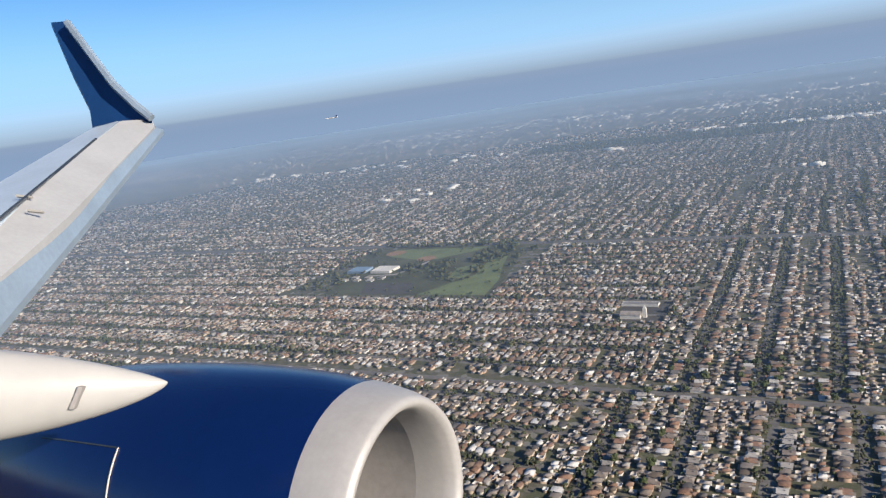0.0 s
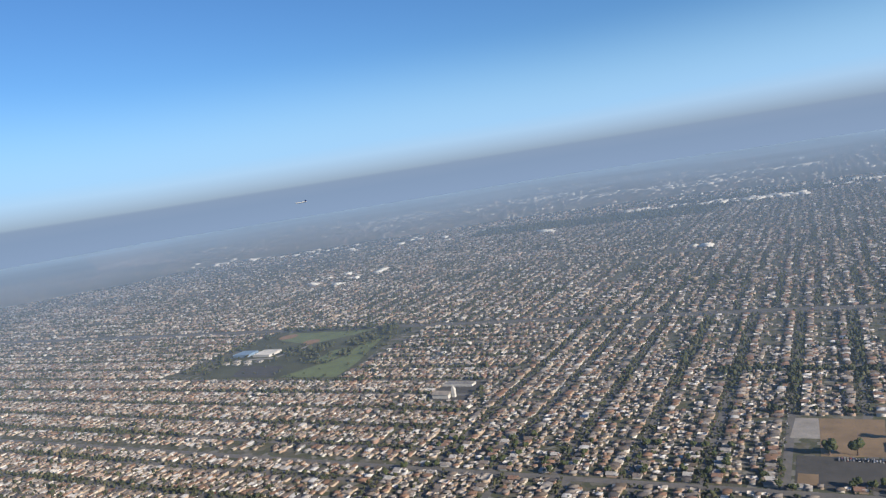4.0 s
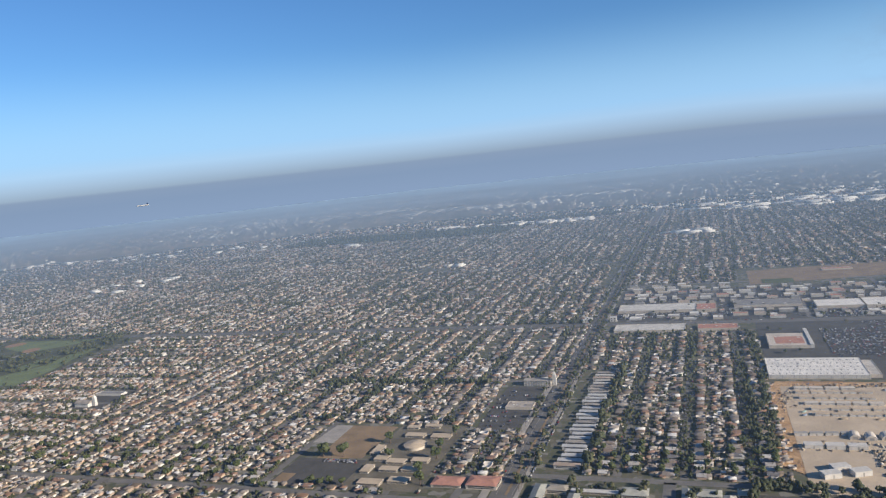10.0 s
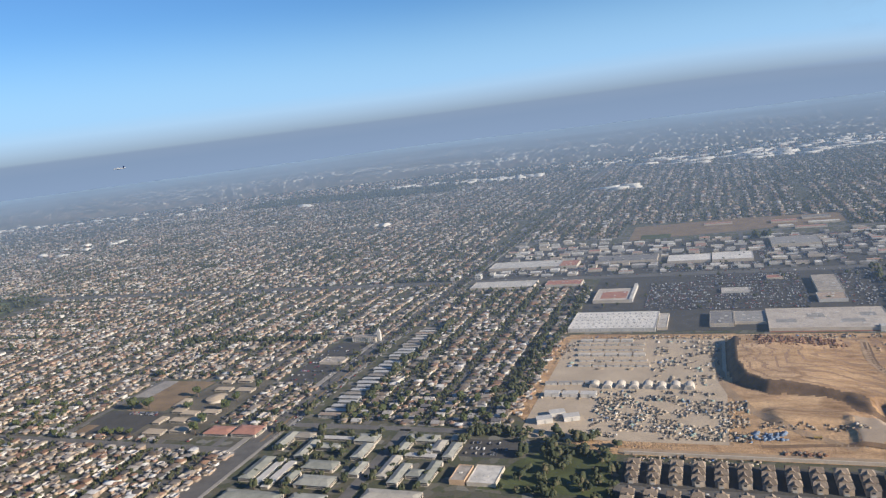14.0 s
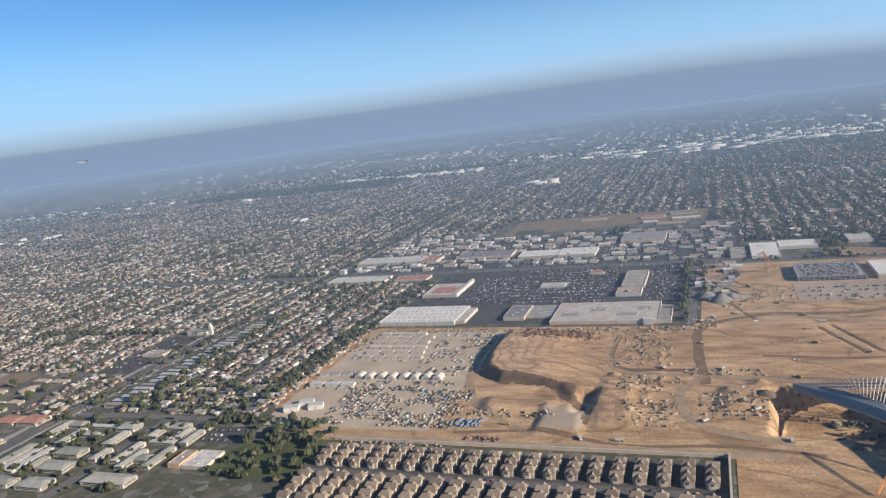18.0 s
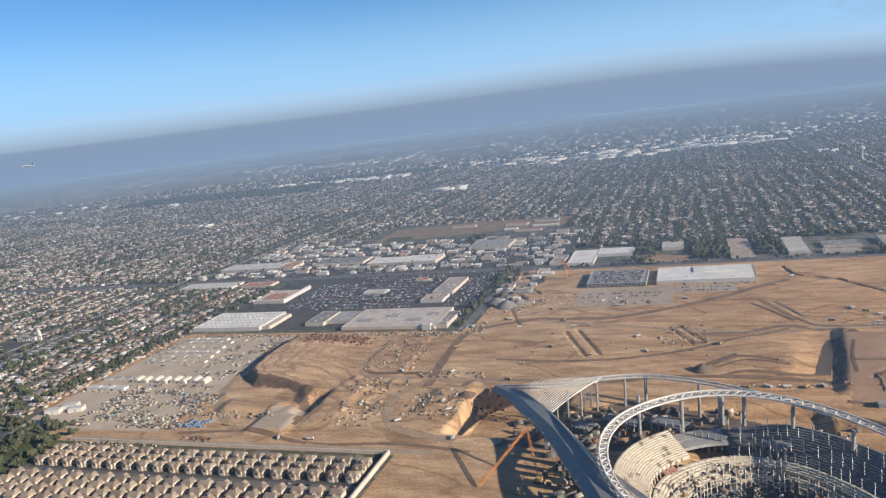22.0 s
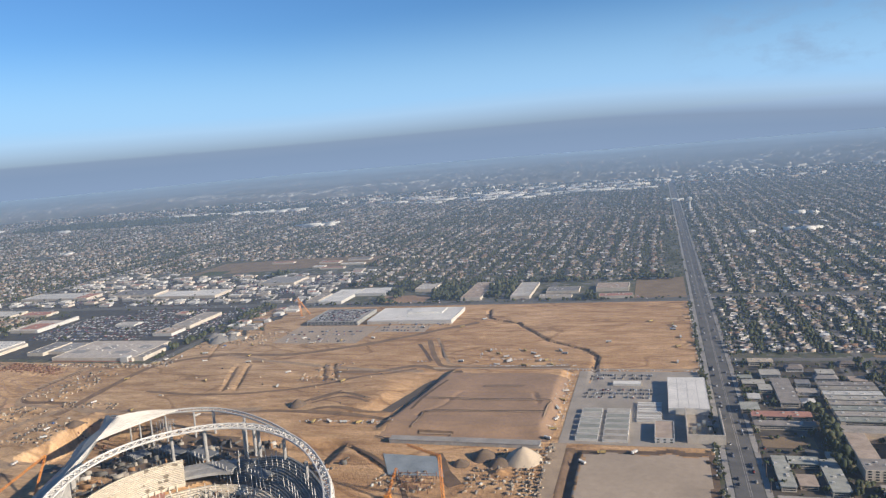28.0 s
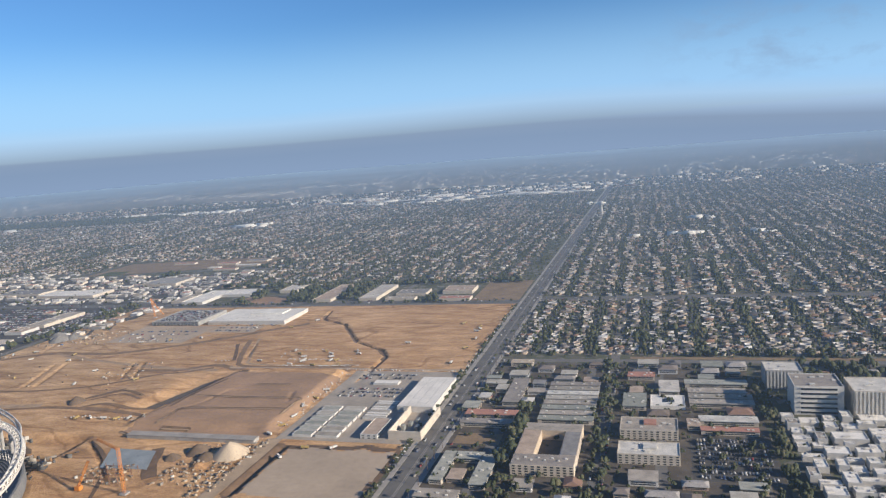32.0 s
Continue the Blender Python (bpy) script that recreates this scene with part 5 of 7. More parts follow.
# storage yard: containers, tents and stacked goods
def container(x, y, w, d, h, roof, label, name="container", turn=0.0, group="yard containers"):
    e = empty(name, (x, y, lift(x, y) + 0.05), turn)
    boxed("body", M_TRIM, e, (-w / 2, w / 2, -d / 2, d / 2, 0, h))
    boxed("roof", roof, e, (-w / 2 - 0.08, w / 2 + 0.08, -d / 2 - 0.08, d / 2 + 0.08, h, h + 0.1))
    boxed("door", M_CONC, e, (-0.4, 0.4, -d / 2 - 0.04, -d / 2, 0, h * 0.8))
    return tagged(e, label, name, group)


for row, (y, x0, x1, n) in enumerate(((541, 397, 432, 4), (534, 397, 440, 5), (524, 398, 440, 5), (514, 400, 442, 5), (505, 402, 444, 4), (496, 403, 446, 5))):
    for i in range(n):
        x = x0 + (x1 - x0) * (i + 0.5) / n
        container(x, y, (x1 - x0) / n * 0.84, 3.6, 1.2, M_SAND if row % 3 else M_PALEROOF, "long low pale yard container", turn=rng.uniform(-2, 2))
for i in range(4):
    container(393 + i * 7.5, 466 + i * 0.6, 6.4, 2.6, 1.4, M_CONC, "grey flat storage shed", "storage_shed", 3)
for i in range(3):
    container(397 + i * 10, 450, 8.4, 4.6, 2, M_TRIM, "white site shed in the storage yard", "storage_shed", 2)
for x, y in ((400, 416), (405, 424), (413, 420)):
    container(x, y, 8, 5, 2.4, M_TRIM, "white workshop shed in the yard", "storage_shed", 20)


def tent(x, y, w, d, h):
    e = empty("tent", (x, y, lift(x, y) + 0.05))
    bm = bmesh.new()
    rows = []
    for i in range(9):
        a = math.pi * i / 8
        rows.append([bm.verts.new((-w / 2 * math.cos(a), s * d / 2, h * math.sin(a) ** 0.8)) for s in (-1, 1)])
    for p, q in zip(rows, rows[1:]):
        bm.faces.new((p[0], q[0], q[1], p[1]))
    for s in (0, 1):
        bm.faces.new([r[s] for r in rows])
    part("cover", bm, M_PALEROOF, e)
    boxed("door", M_CONC, e, (-w * 0.2, w * 0.2, -d / 2 - 0.05, -d / 2, 0, h * 0.6))
    return tagged(e, "white arched storage tent", "tent", "storage tents")


for i in range(8):
    tent(418 + i * 7.2, 464.5 - (i % 2), 5.4, 6.5, 2.6)


def heaps(name, label, spots, material, lo=0.35, hi=1.15, tall=0.8, category="stacked goods"):
    """Counted by nobody: stacks, crates and scrap."""
    soup = Soup()
    for x0, x1, y0, y1, k in spots:
        x, y = rng.uniform(x0, x1, k), rng.uniform(y0, y1, k)
        if y1 - y0 > 9 and k > 60:
            y = np.round(y / 3.4) * 3.4 + rng.uniform(-0.7, 0.7, k)
            x = np.where(rng.random(k) < 0.6, np.round(x / 5.5) * 5.5 + rng.uniform(-1.5, 1.5, k), x)
        z = np.array([lift(a, b) for a, b in zip(x, y)]) - 0.05
        soup.add(BOX, x, y, z, rng.uniform(lo, hi * 1.6, k), rng.uniform(lo, hi, k), rng.uniform(0.3, 1.2, k) * tall, np.where(rng.random(k) < 0.7, 0.1, 1.2) + rng.uniform(-0.3, 0.3, k), 0)
    return soup.build(name, [material], label, category)


heaps("stacked_goods", "stacks of crates, pipes and steel in the yard", [(567, 594, 484, 534, 110), (575, 602, 410, 440, 90), (570, 600, 446, 470, 60), (398, 600, 543, 551, 300), (445, 500, 380, 386, 70), (508, 525, 390, 395, 25), (500, 545, 416, 422, 60), (610, 640, 423, 452, 110), (862, 890, 400, 440, 170), (824, 850, 398, 416, 60), (600, 640, 472, 480, 40), (388, 396, 500, 540, 40), (606, 640, 590, 640, 70), (640, 800, 480, 560, 26), (728, 754, 520, 556, 45), (605, 618, 545, 566, 40), (885, 891, 392, 446, 90), (740, 790, 646, 650, 40), (694, 704, 595, 640, 16), (640, 668, 596, 632, 60)], M_STOCK)
yard = Soup()
for x0, x1, y0, y1, dx, dy, long, wide, keep in ((398, 444, 490, 540, 9.2, 5.0, 5.4, 0.6, 0.4), (448, 484, 488, 542, 2.9, 2.2, 2.6, 0.7, 0.6), (392, 486, 446, 458, 2.6, 2.2, 1.0, 1.8, 0.55), (424, 497, 402, 448, 2.1, 1.7, 1.9, 0.7, 0.8), (446, 486, 468, 484, 4.2, 3.0, 2.8, 0.9, 0.55)):
    gx, gy = (v.ravel() for v in np.meshgrid(np.arange(x0, x1, dx), np.arange(y0, y1, dy)))
    lane = np.array([noise.noise((a * 0.075, b * 0.11, 2.0)) for a, b in zip(gx, gy)])
    k = (rng.random(len(gx)) < keep) & (lane > -0.12)
    m = k.sum()
    gx, gy = gx[k] + rng.uniform(-0.8, 0.8, m), gy[k] + rng.uniform(-0.3, 0.3, m)
    yard.add(BOX, gx, gy, np.array([lift(a, b) for a, b in zip(gx, gy)]), long * rng.uniform(0.5, 1.15, m), wide * rng.uniform(0.6, 1.5, m), rng.uniform(0.25, 0.95, m), rng.choice([0.0, 0.0, 0.5, 1.5], m) + rng.uniform(-0.2, 0.2, m), 0)
yard.build("stacked_rows", [varied("row_goods", [(0, (0.38, 0.32, 0.25)), (0.22, (0.15, 0.12, 0.095)), (0.42, (0.3, 0.24, 0.17)), (0.6, (0.09, 0.085, 0.08)), (0.76, (0.44, 0.37, 0.28)), (0.87, (0.25, 0.32, 0.28)), (0.92, (0.2, 0.25, 0.33)), (0.95, (0.58, 0.55, 0.5))], amount=0.2)], "straight rows of stacked timber, forms and steel", "stacked goods")
heaps("rusty_stock", "rows of rusty steel sections on the fill", [(503, 548, 521, 534, 330), (508, 524, 390, 395, 30), (640, 660, 440, 455, 30)], M_RUST, 0.5, 1.1, 0.9)
heaps("blue_tarps", "blue tarpaulins over stacked goods", [(497, 511, 404, 413, 45)], worn("blue_tarp", (0.2, 0.26, 0.35), 0.4, 0.2), 0.7, 1.7, 0.7)
heaps("white_markers", "white barriers and survey blocks in lines", [(834, 862, 584, 586, 14), (828, 831, 559, 581, 10), (783, 803, 560, 562, 8), (835, 892, 552.5, 554, 40), (840, 884, 552, 553, 40), (838, 884, 563, 566, 40), (880, 956, 545, 547, 60), (955, 957, 380, 700, 160), (885, 892, 455, 540, 50), (600, 606, 545, 575, 40), (760, 812, 462, 466, 40)], M_TRIM, 0.3, 0.5, 0.5, "barriers")


# vehicles
def truck(x, y, turn, paint, master=None):
    if master:
        return copy_thing(master, pose(x, y, lift(x, y) + 0.03, 0, 0, turn))
    e = empty("dump_truck", (x, y, lift(x, y) + 0.03), turn)
    boxed("chassis", M_RUST, e, (-1.6, 1.7, -0.45, 0.45, 0.3, 0.5))
    boxed("cab", paint, e, (0.8, 1.7, -0.5, 0.5, 0.5, 1.4), taper=0.08)
    boxed("tipper", paint, e, (-1.7, 0.6, -0.55, 0.55, 0.5, 1.2))
    for sx in (-1.1, -0.5, 1.2):
        for sy in (-0.5, 0.5):
            bm = bmesh.new()
            bmesh.ops.create_cone(bm, cap_ends=True, segments=12, radius1=0.3, radius2=0.3, depth=0.22, matrix=Matrix.Translation((sx, sy, 0.3)) @ Matrix.Rotation(math.pi / 2, 4, "X"))
            part("wheel", bm, M_PANE, e)
    return tagged(e, "dusty dump truck on the graded earth", "truck", "site trucks")


t1, t2 = truck(577, 396, 5, M_TRIM), truck(610, 520, 30, M_YELLOW)
for i, (x, y) in enumerate(((523, 408), (612, 418), (645, 402), (655, 596), (700, 600), (688, 612), (720, 606), (742, 612), (630, 575), (760, 520), (722, 512), (770, 640), (800, 640), (620, 480), (560, 396), (860, 553), (850, 560), (868, 562), (876, 556), (843, 556), (640, 560), (668, 570), (590, 480), (905, 600), (930, 650), (948, 610), (905, 430), (912, 440), (925, 441), *[(834 + i * 5.2 + (i % 3), 582 - (i % 4) * 6.5) for i in range(10)], (606, 552), (609, 560), (616, 568), (628, 575), (634, 430), (629, 437), (668, 520), (676, 556), (716, 536), (770, 462), (778, 463), (786, 463), (794, 463), (801, 464), (888, 452), (889, 462), (889, 474), (888, 486), (889, 498), (889, 511), (700, 466), (655, 470), (820, 560), (812, 660), (944, 640), (945, 634), (944, 628), (946, 590), (945, 560))):
    truck(x, y, i * 47 % 360, None, t1 if i % 3 else t2)


def car_rows(name, label, rows):
    """Parked cars: x0, x1, y, chance, turn."""
    soup = Soup()
    for x0, x1, y, chance, turn, z in rows:
        x = np.arange(x0, x1, 1.25 if turn else 2.3)
        x = x[rng.random(len(x)) < chance]
        m = len(x)
        zz = np.array([lift(a, y) for a in x]) + 0.1 if z is None else np.full(m, z)
        soup.add(CARBODY, x, y + rng.uniform(-0.15, 0.15, m), zz, rng.uniform(1.9, 2.2, m), 0.85, rng.uniform(0.6, 0.85, m), turn + np.where(rng.random(m) < 0.5, 0, math.pi), 0)
    return soup.build(name, [M_CAR], label, "cars")


Q = math.pi / 2
lot_rows = []
for y in np.arange(612, 712, 8.6):
    for x in range(466, 546, 16):
        for o in (0, 2.4):
            lot_rows.append((x, x + 14.5, y + o, rng.uniform(0.2, 0.85), Q, 0.12))
lot_rows += [] + [(570, 596, y, 0.35, Q, 0.12) for y in np.arange(615, 712, 4.2)] + [(432, 466, y, 0.5, Q, 0.12) for y in np.arange(612, 690, 4.2)]
lot_rows += [(270, 370, y, 0.45, Q, 0.04) for y in np.arange(742, 760, 4.2)] + [(440, 520, y, 0.5, Q, 0.04) for y in np.arange(732, 757, 4.2)] + [(520, 600, y, 0.55, Q, 0.04) for y in np.arange(770, 810, 4.2)] + [(576, 630, y, 0.5, Q, 0.04) for y in np.arange(812, 870, 4.2)]
lot_rows += [(676, 712, y, 0.8, Q, lift(693.5, 668) + 3.14) for y in np.arange(652, 686, 4.4)] + [(900, 932, y, 0.55, Q, None) for y in (504, 509, 514, 532, 537)] + [(1074, 1100, y, 0.75, Q, 0.1) for y in np.arange(432, 466, 4.0)] + [(370, 392, y, 0.35, Q, 0.1) for y in (379, 384, 390)] + [(213, 232, y, 0.3, Q, 0.1) for y in np.arange(468, 540, 8)]
lot_rows += [(672, 726, y, 0.25, Q, None) for y in (604, 610, 622, 630)] + [(740, 770, y, 0.4, Q, None) for y in (632, 640)] + [(137, 158, y, 0.9, Q, 0.12) for y in (408, 409.6)] + [(970, 996, y, 0.7, Q, 0.08) for y in (500, 508, 515)]
car_rows("parked_cars", "rows of small parked cars of many colours", lot_rows)
drive = [(x, x + 600, y, 0.12, 0.0, 0.08) for x in (-400, 200, 800) for y in (CENT - 3.5, CENT + 3.5)]
car_rows("boulevard_cars", "cars driving along the cross boulevard", drive)
soup = Soup()
for x, y0, y1, k in ((CREN - 4.5, 380, 1600, 130), (CREN + 5, 380, 1600, 130), (PRAI - 3, 380, 1800, 120), (PRAI + 3, 380, 1800, 120), (210 - 2.2, 376, 716, 40), (1037 + 2.2, 400, 560, 60), (1037 - 2.2, 400, 560, 60), (PRAI + 9.6, 400, 700, 60), (CREN + 9.8, 400, 700, 70), (CREN - 9, 400, 700, 40)):
    y = rng.uniform(y0, y1, k)
    soup.add(CARBODY, np.full(k, x), y, 0.1, 2.1, 0.85, 0.75, Q, 0)
x, y = rng.uniform(264, 636, 1100), rng.uniform(606, 870, 1100)
free = np.array([not any(a > q[0] - 1 and a < q[1] + 1 and b > q[2] - 1 and b < q[3] + 1 for q in placed) for a, b in zip(x, y)]) & (np.abs(y - CENT) > 8) & ~((x > 380) & (x < 606) & (y < 716)) & ~((x < 386) & (y < 690))
soup.add(CARBODY, x[free], y[free], 0.05, 2.1, 0.85, 0.75, np.where(rng.random(free.sum()) < 0.7, Q, 0), 0)
k = rng.random(len(P)) < 0.55
k &= P[:, 1] < 900
o = -P[k, 3] * (4.3 + rng.uniform(0, 0.5, k.sum()))
soup.add(CARBODY, P[k, 0] + np.cos(P[k, 2]) * o, P[k, 1] + np.sin(P[k, 2]) * o, 0.06, 2.1, 0.85, 0.72, P[k, 2] + Q, 0)
soup.build("street_cars", [M_CAR], "cars on the roads and at the kerbs", "cars")


def heap(x, y, r, h, material, label, seed):
    """A tipped heap with an uneven flank."""
    e = empty("gravel_heap", (x, y, lift(x, y) - 0.1))
    bm = bmesh.new()
    rows = []
    for j in range(7):
        f = 1 - j / 6
        rows.append([bm.verts.new((r * f * (1 + 0.22 * noise.noise((math.cos(a) * 2, math.sin(a) * 2, seed))) * math.cos(a), r * f * (1 + 0.22 * noise.noise((math.cos(a) * 2, math.sin(a) * 2, seed + 5))) * math.sin(a), h * (1 - f ** 1.3) + 0.25 * noise.noise((a * 3, j, seed)))) for a in (2 * math.pi * i / 22 for i in range(22))])
    for p, q in zip(rows, rows[1:]):
        for i in range(22):
            bm.faces.new((p[i], p[(i + 1) % 22], q[(i + 1) % 22], q[i]))
    part("pile", bm, material, e, smooth=True)
    return tagged(e, label, "heap", "tipped heaps")


M_GRAVEL = worn("grey_gravel", (0.27, 0.25, 0.225), 0.6, 0.35, bump=0.5)
for i, (x, y, r, h) in enumerate(((612, 614, 8, 4.5), (621, 606, 8, 4.8), (628, 612, 6, 3.4), (617, 628, 5, 2.6), (613, 645, 5, 2.4))):
    heap(x, y, r, h, M_GRAVEL, "grey heap of tipped gravel", i)
for i, (x, y, r, h) in enumerate(((750, 484, 5, 3.6), (864, 432, 6, 3.6), (872, 426, 5, 3.0), (856, 424, 4, 2.4), (638, 446, 5, 2.4), (566, 470, 4, 1.6))):
    heap(x, y, r, h, M_DARKEARTH if i != 5 else M_BROWN, "dark heap of rubble and earth", i + 9)
heap(881, 431, 8, 5.6, M_SAND, "pale conical heap of sand", 30)


# ---- the stadium under construction ----
def tube(bm, pts, r, seg=6):
    """A round bar swept along points."""
    rings = []
    for i, p in enumerate(pts):
        p = Vector(p)
        d = Vector(pts[min(i + 1, len(pts) - 1)]) - Vector(pts[max(i - 1, 0)])
        q = d.to_track_quat("Z", "Y")
        rings.append([bm.verts.new(p + q @ Vector((r * math.cos(2 * math.pi * k / seg), r * math.sin(2 * math.pi * k / seg), 0))) for k in range(seg)])
    for a, b in zip(rings, rings[1:]):
        for k in range(seg):
            bm.faces.new((a[k], a[(k + 1) % seg], b[(k + 1) % seg], b[k]))
    bm.faces.new(rings[0][::-1])
    bm.faces.new(rings[-1])


def bar(bm, a, b, r, seg=4):
    tube(bm, (a, b), r, seg)


def spline(ctrl, n=10):
    c = [Vector(p) for p in ctrl]
    c = [2 * c[0] - c[1], *c, 2 * c[-1] - c[-2]]
    out = []
    for i in range(1, len(c) - 2):
        a, b, d, e = c[i - 1:i + 3]
        for k in range(n):
            t = k / n
            out.append(0.5 * (2 * b + (d - a) * t + (2 * a - 5 * b + 4 * d - e) * t * t + (3 * b - a - 3 * d + e) * t ** 3))
    out.append(c[-2])
    return out


def ring_at(deg, f=1.0, z=None):
    """A place on the ring, f of the way out from the centre."""
    c, s = math.cos(radians(deg)), math.sin(radians(deg))
    u, v = BOWL[2] * math.copysign(abs(c) ** 0.9, c), BOWL[3] * math.copysign(abs(s) ** 0.9, s)
    top = 14.44 + 0.003 * u + 0.045 * v
    u, v = u * f, v * f
    a, b = math.cos(BOWL[4]), math.sin(BOWL[4])
    return Vector((BOWL[0] + u * a - v * b, BOWL[1] + u * b + v * a, top if z is None else z))


stadium = tagged(empty("stadium", (BOWL[0], BOWL[1], 0)), "half-built stadium with white roof trusses and a concrete bowl", "stadium")
stadium.matrix_world = Matrix()
ring_pts = [ring_at(a) for a in range(0, 361, 4)]
inner = [ring_at(a, 0.95) - Vector((0, 0, 0.9)) for a in range(0, 361, 4)]
lower = [ring_at(a, 1.015) - Vector((0, 0, 1.9)) for a in range(0, 361, 4)]
for line in (ring_pts, inner, lower):
    bm = bmesh.new()
    tube(bm, line, 0.4)
    part("ring_chord", bm, M_STEEL, stadium)
bm = bmesh.new()
for i in range(len(ring_pts) - 1):
    for a, b in ((ring_pts[i], inner[i]), (inner[i], lower[i]), (lower[i], ring_pts[i]), (ring_pts[i], inner[i + 1]), (inner[i], lower[i + 1]), (lower[i], ring_pts[i + 1]), (inner[i], ring_pts[i + 1])):
        bar(bm, a, b, 0.24)
part("ring_bracing", bm, M_STEEL, stadium)
ARCH = spline([(652, 458, 2), (668, 449, 6), (686.2, 443, 9.4), (704.1, 444, 12.3), (725.1, 446.3, 12.8), (749.8, 438.3, 13.3), (774.6, 424.3, 13.2), (794, 407, 14)], 6)
low_arch = [p + Vector((0.4, -1.6, -0.9)) for p in ARCH]
for line in (ARCH, low_arch):
    bm = bmesh.new()
    tube(bm, line, 0.42)
    part("arch_chord", bm, M_STEEL, stadium)
bm = bmesh.new()
for i in range(len(ARCH) - 1):
    bar(bm, ARCH[i], low_arch[i], 0.16)
    bar(bm, ARCH[i], low_arch[i + 1], 0.16)
part("arch_bracing", bm, M_STEEL, stadium)
UP = spline([(652, 456, 3.5), (669, 441, 6.0), (684, 415, 10.4), (697, 393, 11.8), (709, 368, 13.4), (722, 338, 14.2)], 6)
LOW = spline([(650, 454, 1.2), (663, 436, 3.6), (677, 409, 8.2), (690, 388, 9.4), (703, 360, 11.2), (715, 335, 12)], 6)
bm = bmesh.new()
last = None
for u, l in zip(UP, LOW):
    mid = (u + l) / 2 + Vector((-0.3, -0.2, 0.7))
    now = [bm.verts.new(p) for p in (u, mid, l, l - Vector((0, 0, 1.0)), u - Vector((0, 0, 1.2)))]
    if last:
        for k in range(5):
            bm.faces.new((last[k], last[(k + 1) % 5], now[(k + 1) % 5], now[k]))
    last = now
bmesh.ops.recalc_face_normals(bm, faces=bm.faces)
part("roof_edge_cladding", bm, M_GREY, stadium, "smooth grey metal roof edge")
bm = bmesh.new()
for i in range(len(UP) - 1):
    p, q = UP[i], UP[i + 1]
    bar(bm, p + Vector((0, 0, 0.12)), LOW[i] + Vector((0, 0, 0.12)), 0.05)
part("cladding_joints", bm, M_STEEL, stadium)
# open purlins between the arch and the roof edge
rim = spline([(706, 444, 12.3), (700, 432, 12.2), (694, 420, 11.8), (689, 407, 11.4)], 5)
bm = bmesh.new()
tube(bm, rim, 0.3)
part("canopy_rim", bm, M_STEEL, stadium)
A0, A1, B0, B1 = Vector((664, 451, 5.4)), Vector((705, 444, 12.3)), Vector((668, 441, 6.6)), Vector((689, 407, 11.5))
for i in range(24):
    k = i / 23
    p, q = A0.lerp(A1, k), B0.lerp(B1, k)
    p.z += 1.2 * math.sin(k * math.pi)
    bm = bmesh.new()
    tube(bm, (p, (p + q) / 2 + Vector((0, 0, 0.7)), q), 0.2, 5)
    part("purlin", bm, M_STEEL, stadium)
# web of struts between the roof edge and the ring
bm = bmesh.new()
left = [ring_at(a) for a in range(150, 236, 6)]
for i, p in enumerate(left):
    j = min(len(UP) - 1, 13 + i)
    bar(bm, p, UP[j], 0.2)
    bar(bm, p, UP[min(len(UP) - 1, j + 1)], 0.16)
part("edge_struts", bm, M_STEEL, stadium)
# columns
for x, y, top, r in ((724, 414, 16.5, 0.75), (741, 415, 17, 0.85), (756, 423, 16, 0.9), (765, 420, 15.5, 0.8), (757, 429, 13, 0.8), (725, 445, 12.3, 0.7), (748, 436, 12.5, 0.7), (686, 432, 9.5, 0.45), (691, 433, 11, 0.45), (697, 434, 11.5, 0.45), (704, 436, 12.2, 0.5), (716, 442, 12.3, 0.5), (782, 412, 13.5, 0.8), (800, 397, 11.5, 0.7)):
    bm = bmesh.new()
    z = min(-2.0, earth(x, y))
    tube(bm, ((x, y, z), (x + 0.4, y, top)), r, 10)
    part("column", bm, M_CONC, stadium)
for x, y, h in ((688, 397, 9), (692, 390, 9.2), (697, 383, 10), (701, 376, 10.5), (705, 370, 11), (710, 362, 11.5), (715, 352, 12)):
    boxed("pier", M_CONC, stadium, (x - 0.8, x + 0.8, y - 1.2, y + 1.2, -1, h))
bm = bmesh.new()
for i in range(9):  # scaffold tower
    x, y = 698 + (i % 3) * 3, 437 + (i // 3) * 2.4
    bar(bm, (x, y, 0), (x, y, 8.5), 0.14)
    for z in (2, 4, 6, 8):
        bar(bm, (x - 1.5, y, z), (x + 1.5, y, z), 0.1)
part("scaffold", bm, M_CONC, stadium)


def tier(a0, a1, f0, f1, z0, z1, steps, material, label, name="seating_tier", fall=0.0):
    """A stepped bank of seating from the outer edge f0 down to f1."""
    bm = bmesh.new()
    last = None
    for a in np.arange(a0, a1 + 0.1, 2.0):
        row = []
        for i in range(steps):
            fa, fb = f0 + (f1 - f0) * i / steps, f0 + (f1 - f0) * (i + 1) / steps
            z = z0 + (z1 - z0) * i / steps - fall * ease(a1 - 34, a1, a)
            row += [ring_at(a, fa, z), ring_at(a, fb, z)]
        row += [ring_at(a, f1, z1 - 1.2), ring_at(a, f0, min(z1, -4) - 2)]
        now = [bm.verts.new(p) for p in row]
        if last:
            for k in range(len(now)):
                bm.faces.new((last[k], last[(k + 1) % len(now)], now[(k + 1) % len(now)], now[k]))
        else:
            bm.faces.new(now)
        last = now
    bm.faces.new(last[::-1])
    bmesh.ops.recalc_face_normals(bm, faces=bm.faces)
    return part(name, bm, material, stadium, label)


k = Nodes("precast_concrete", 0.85)
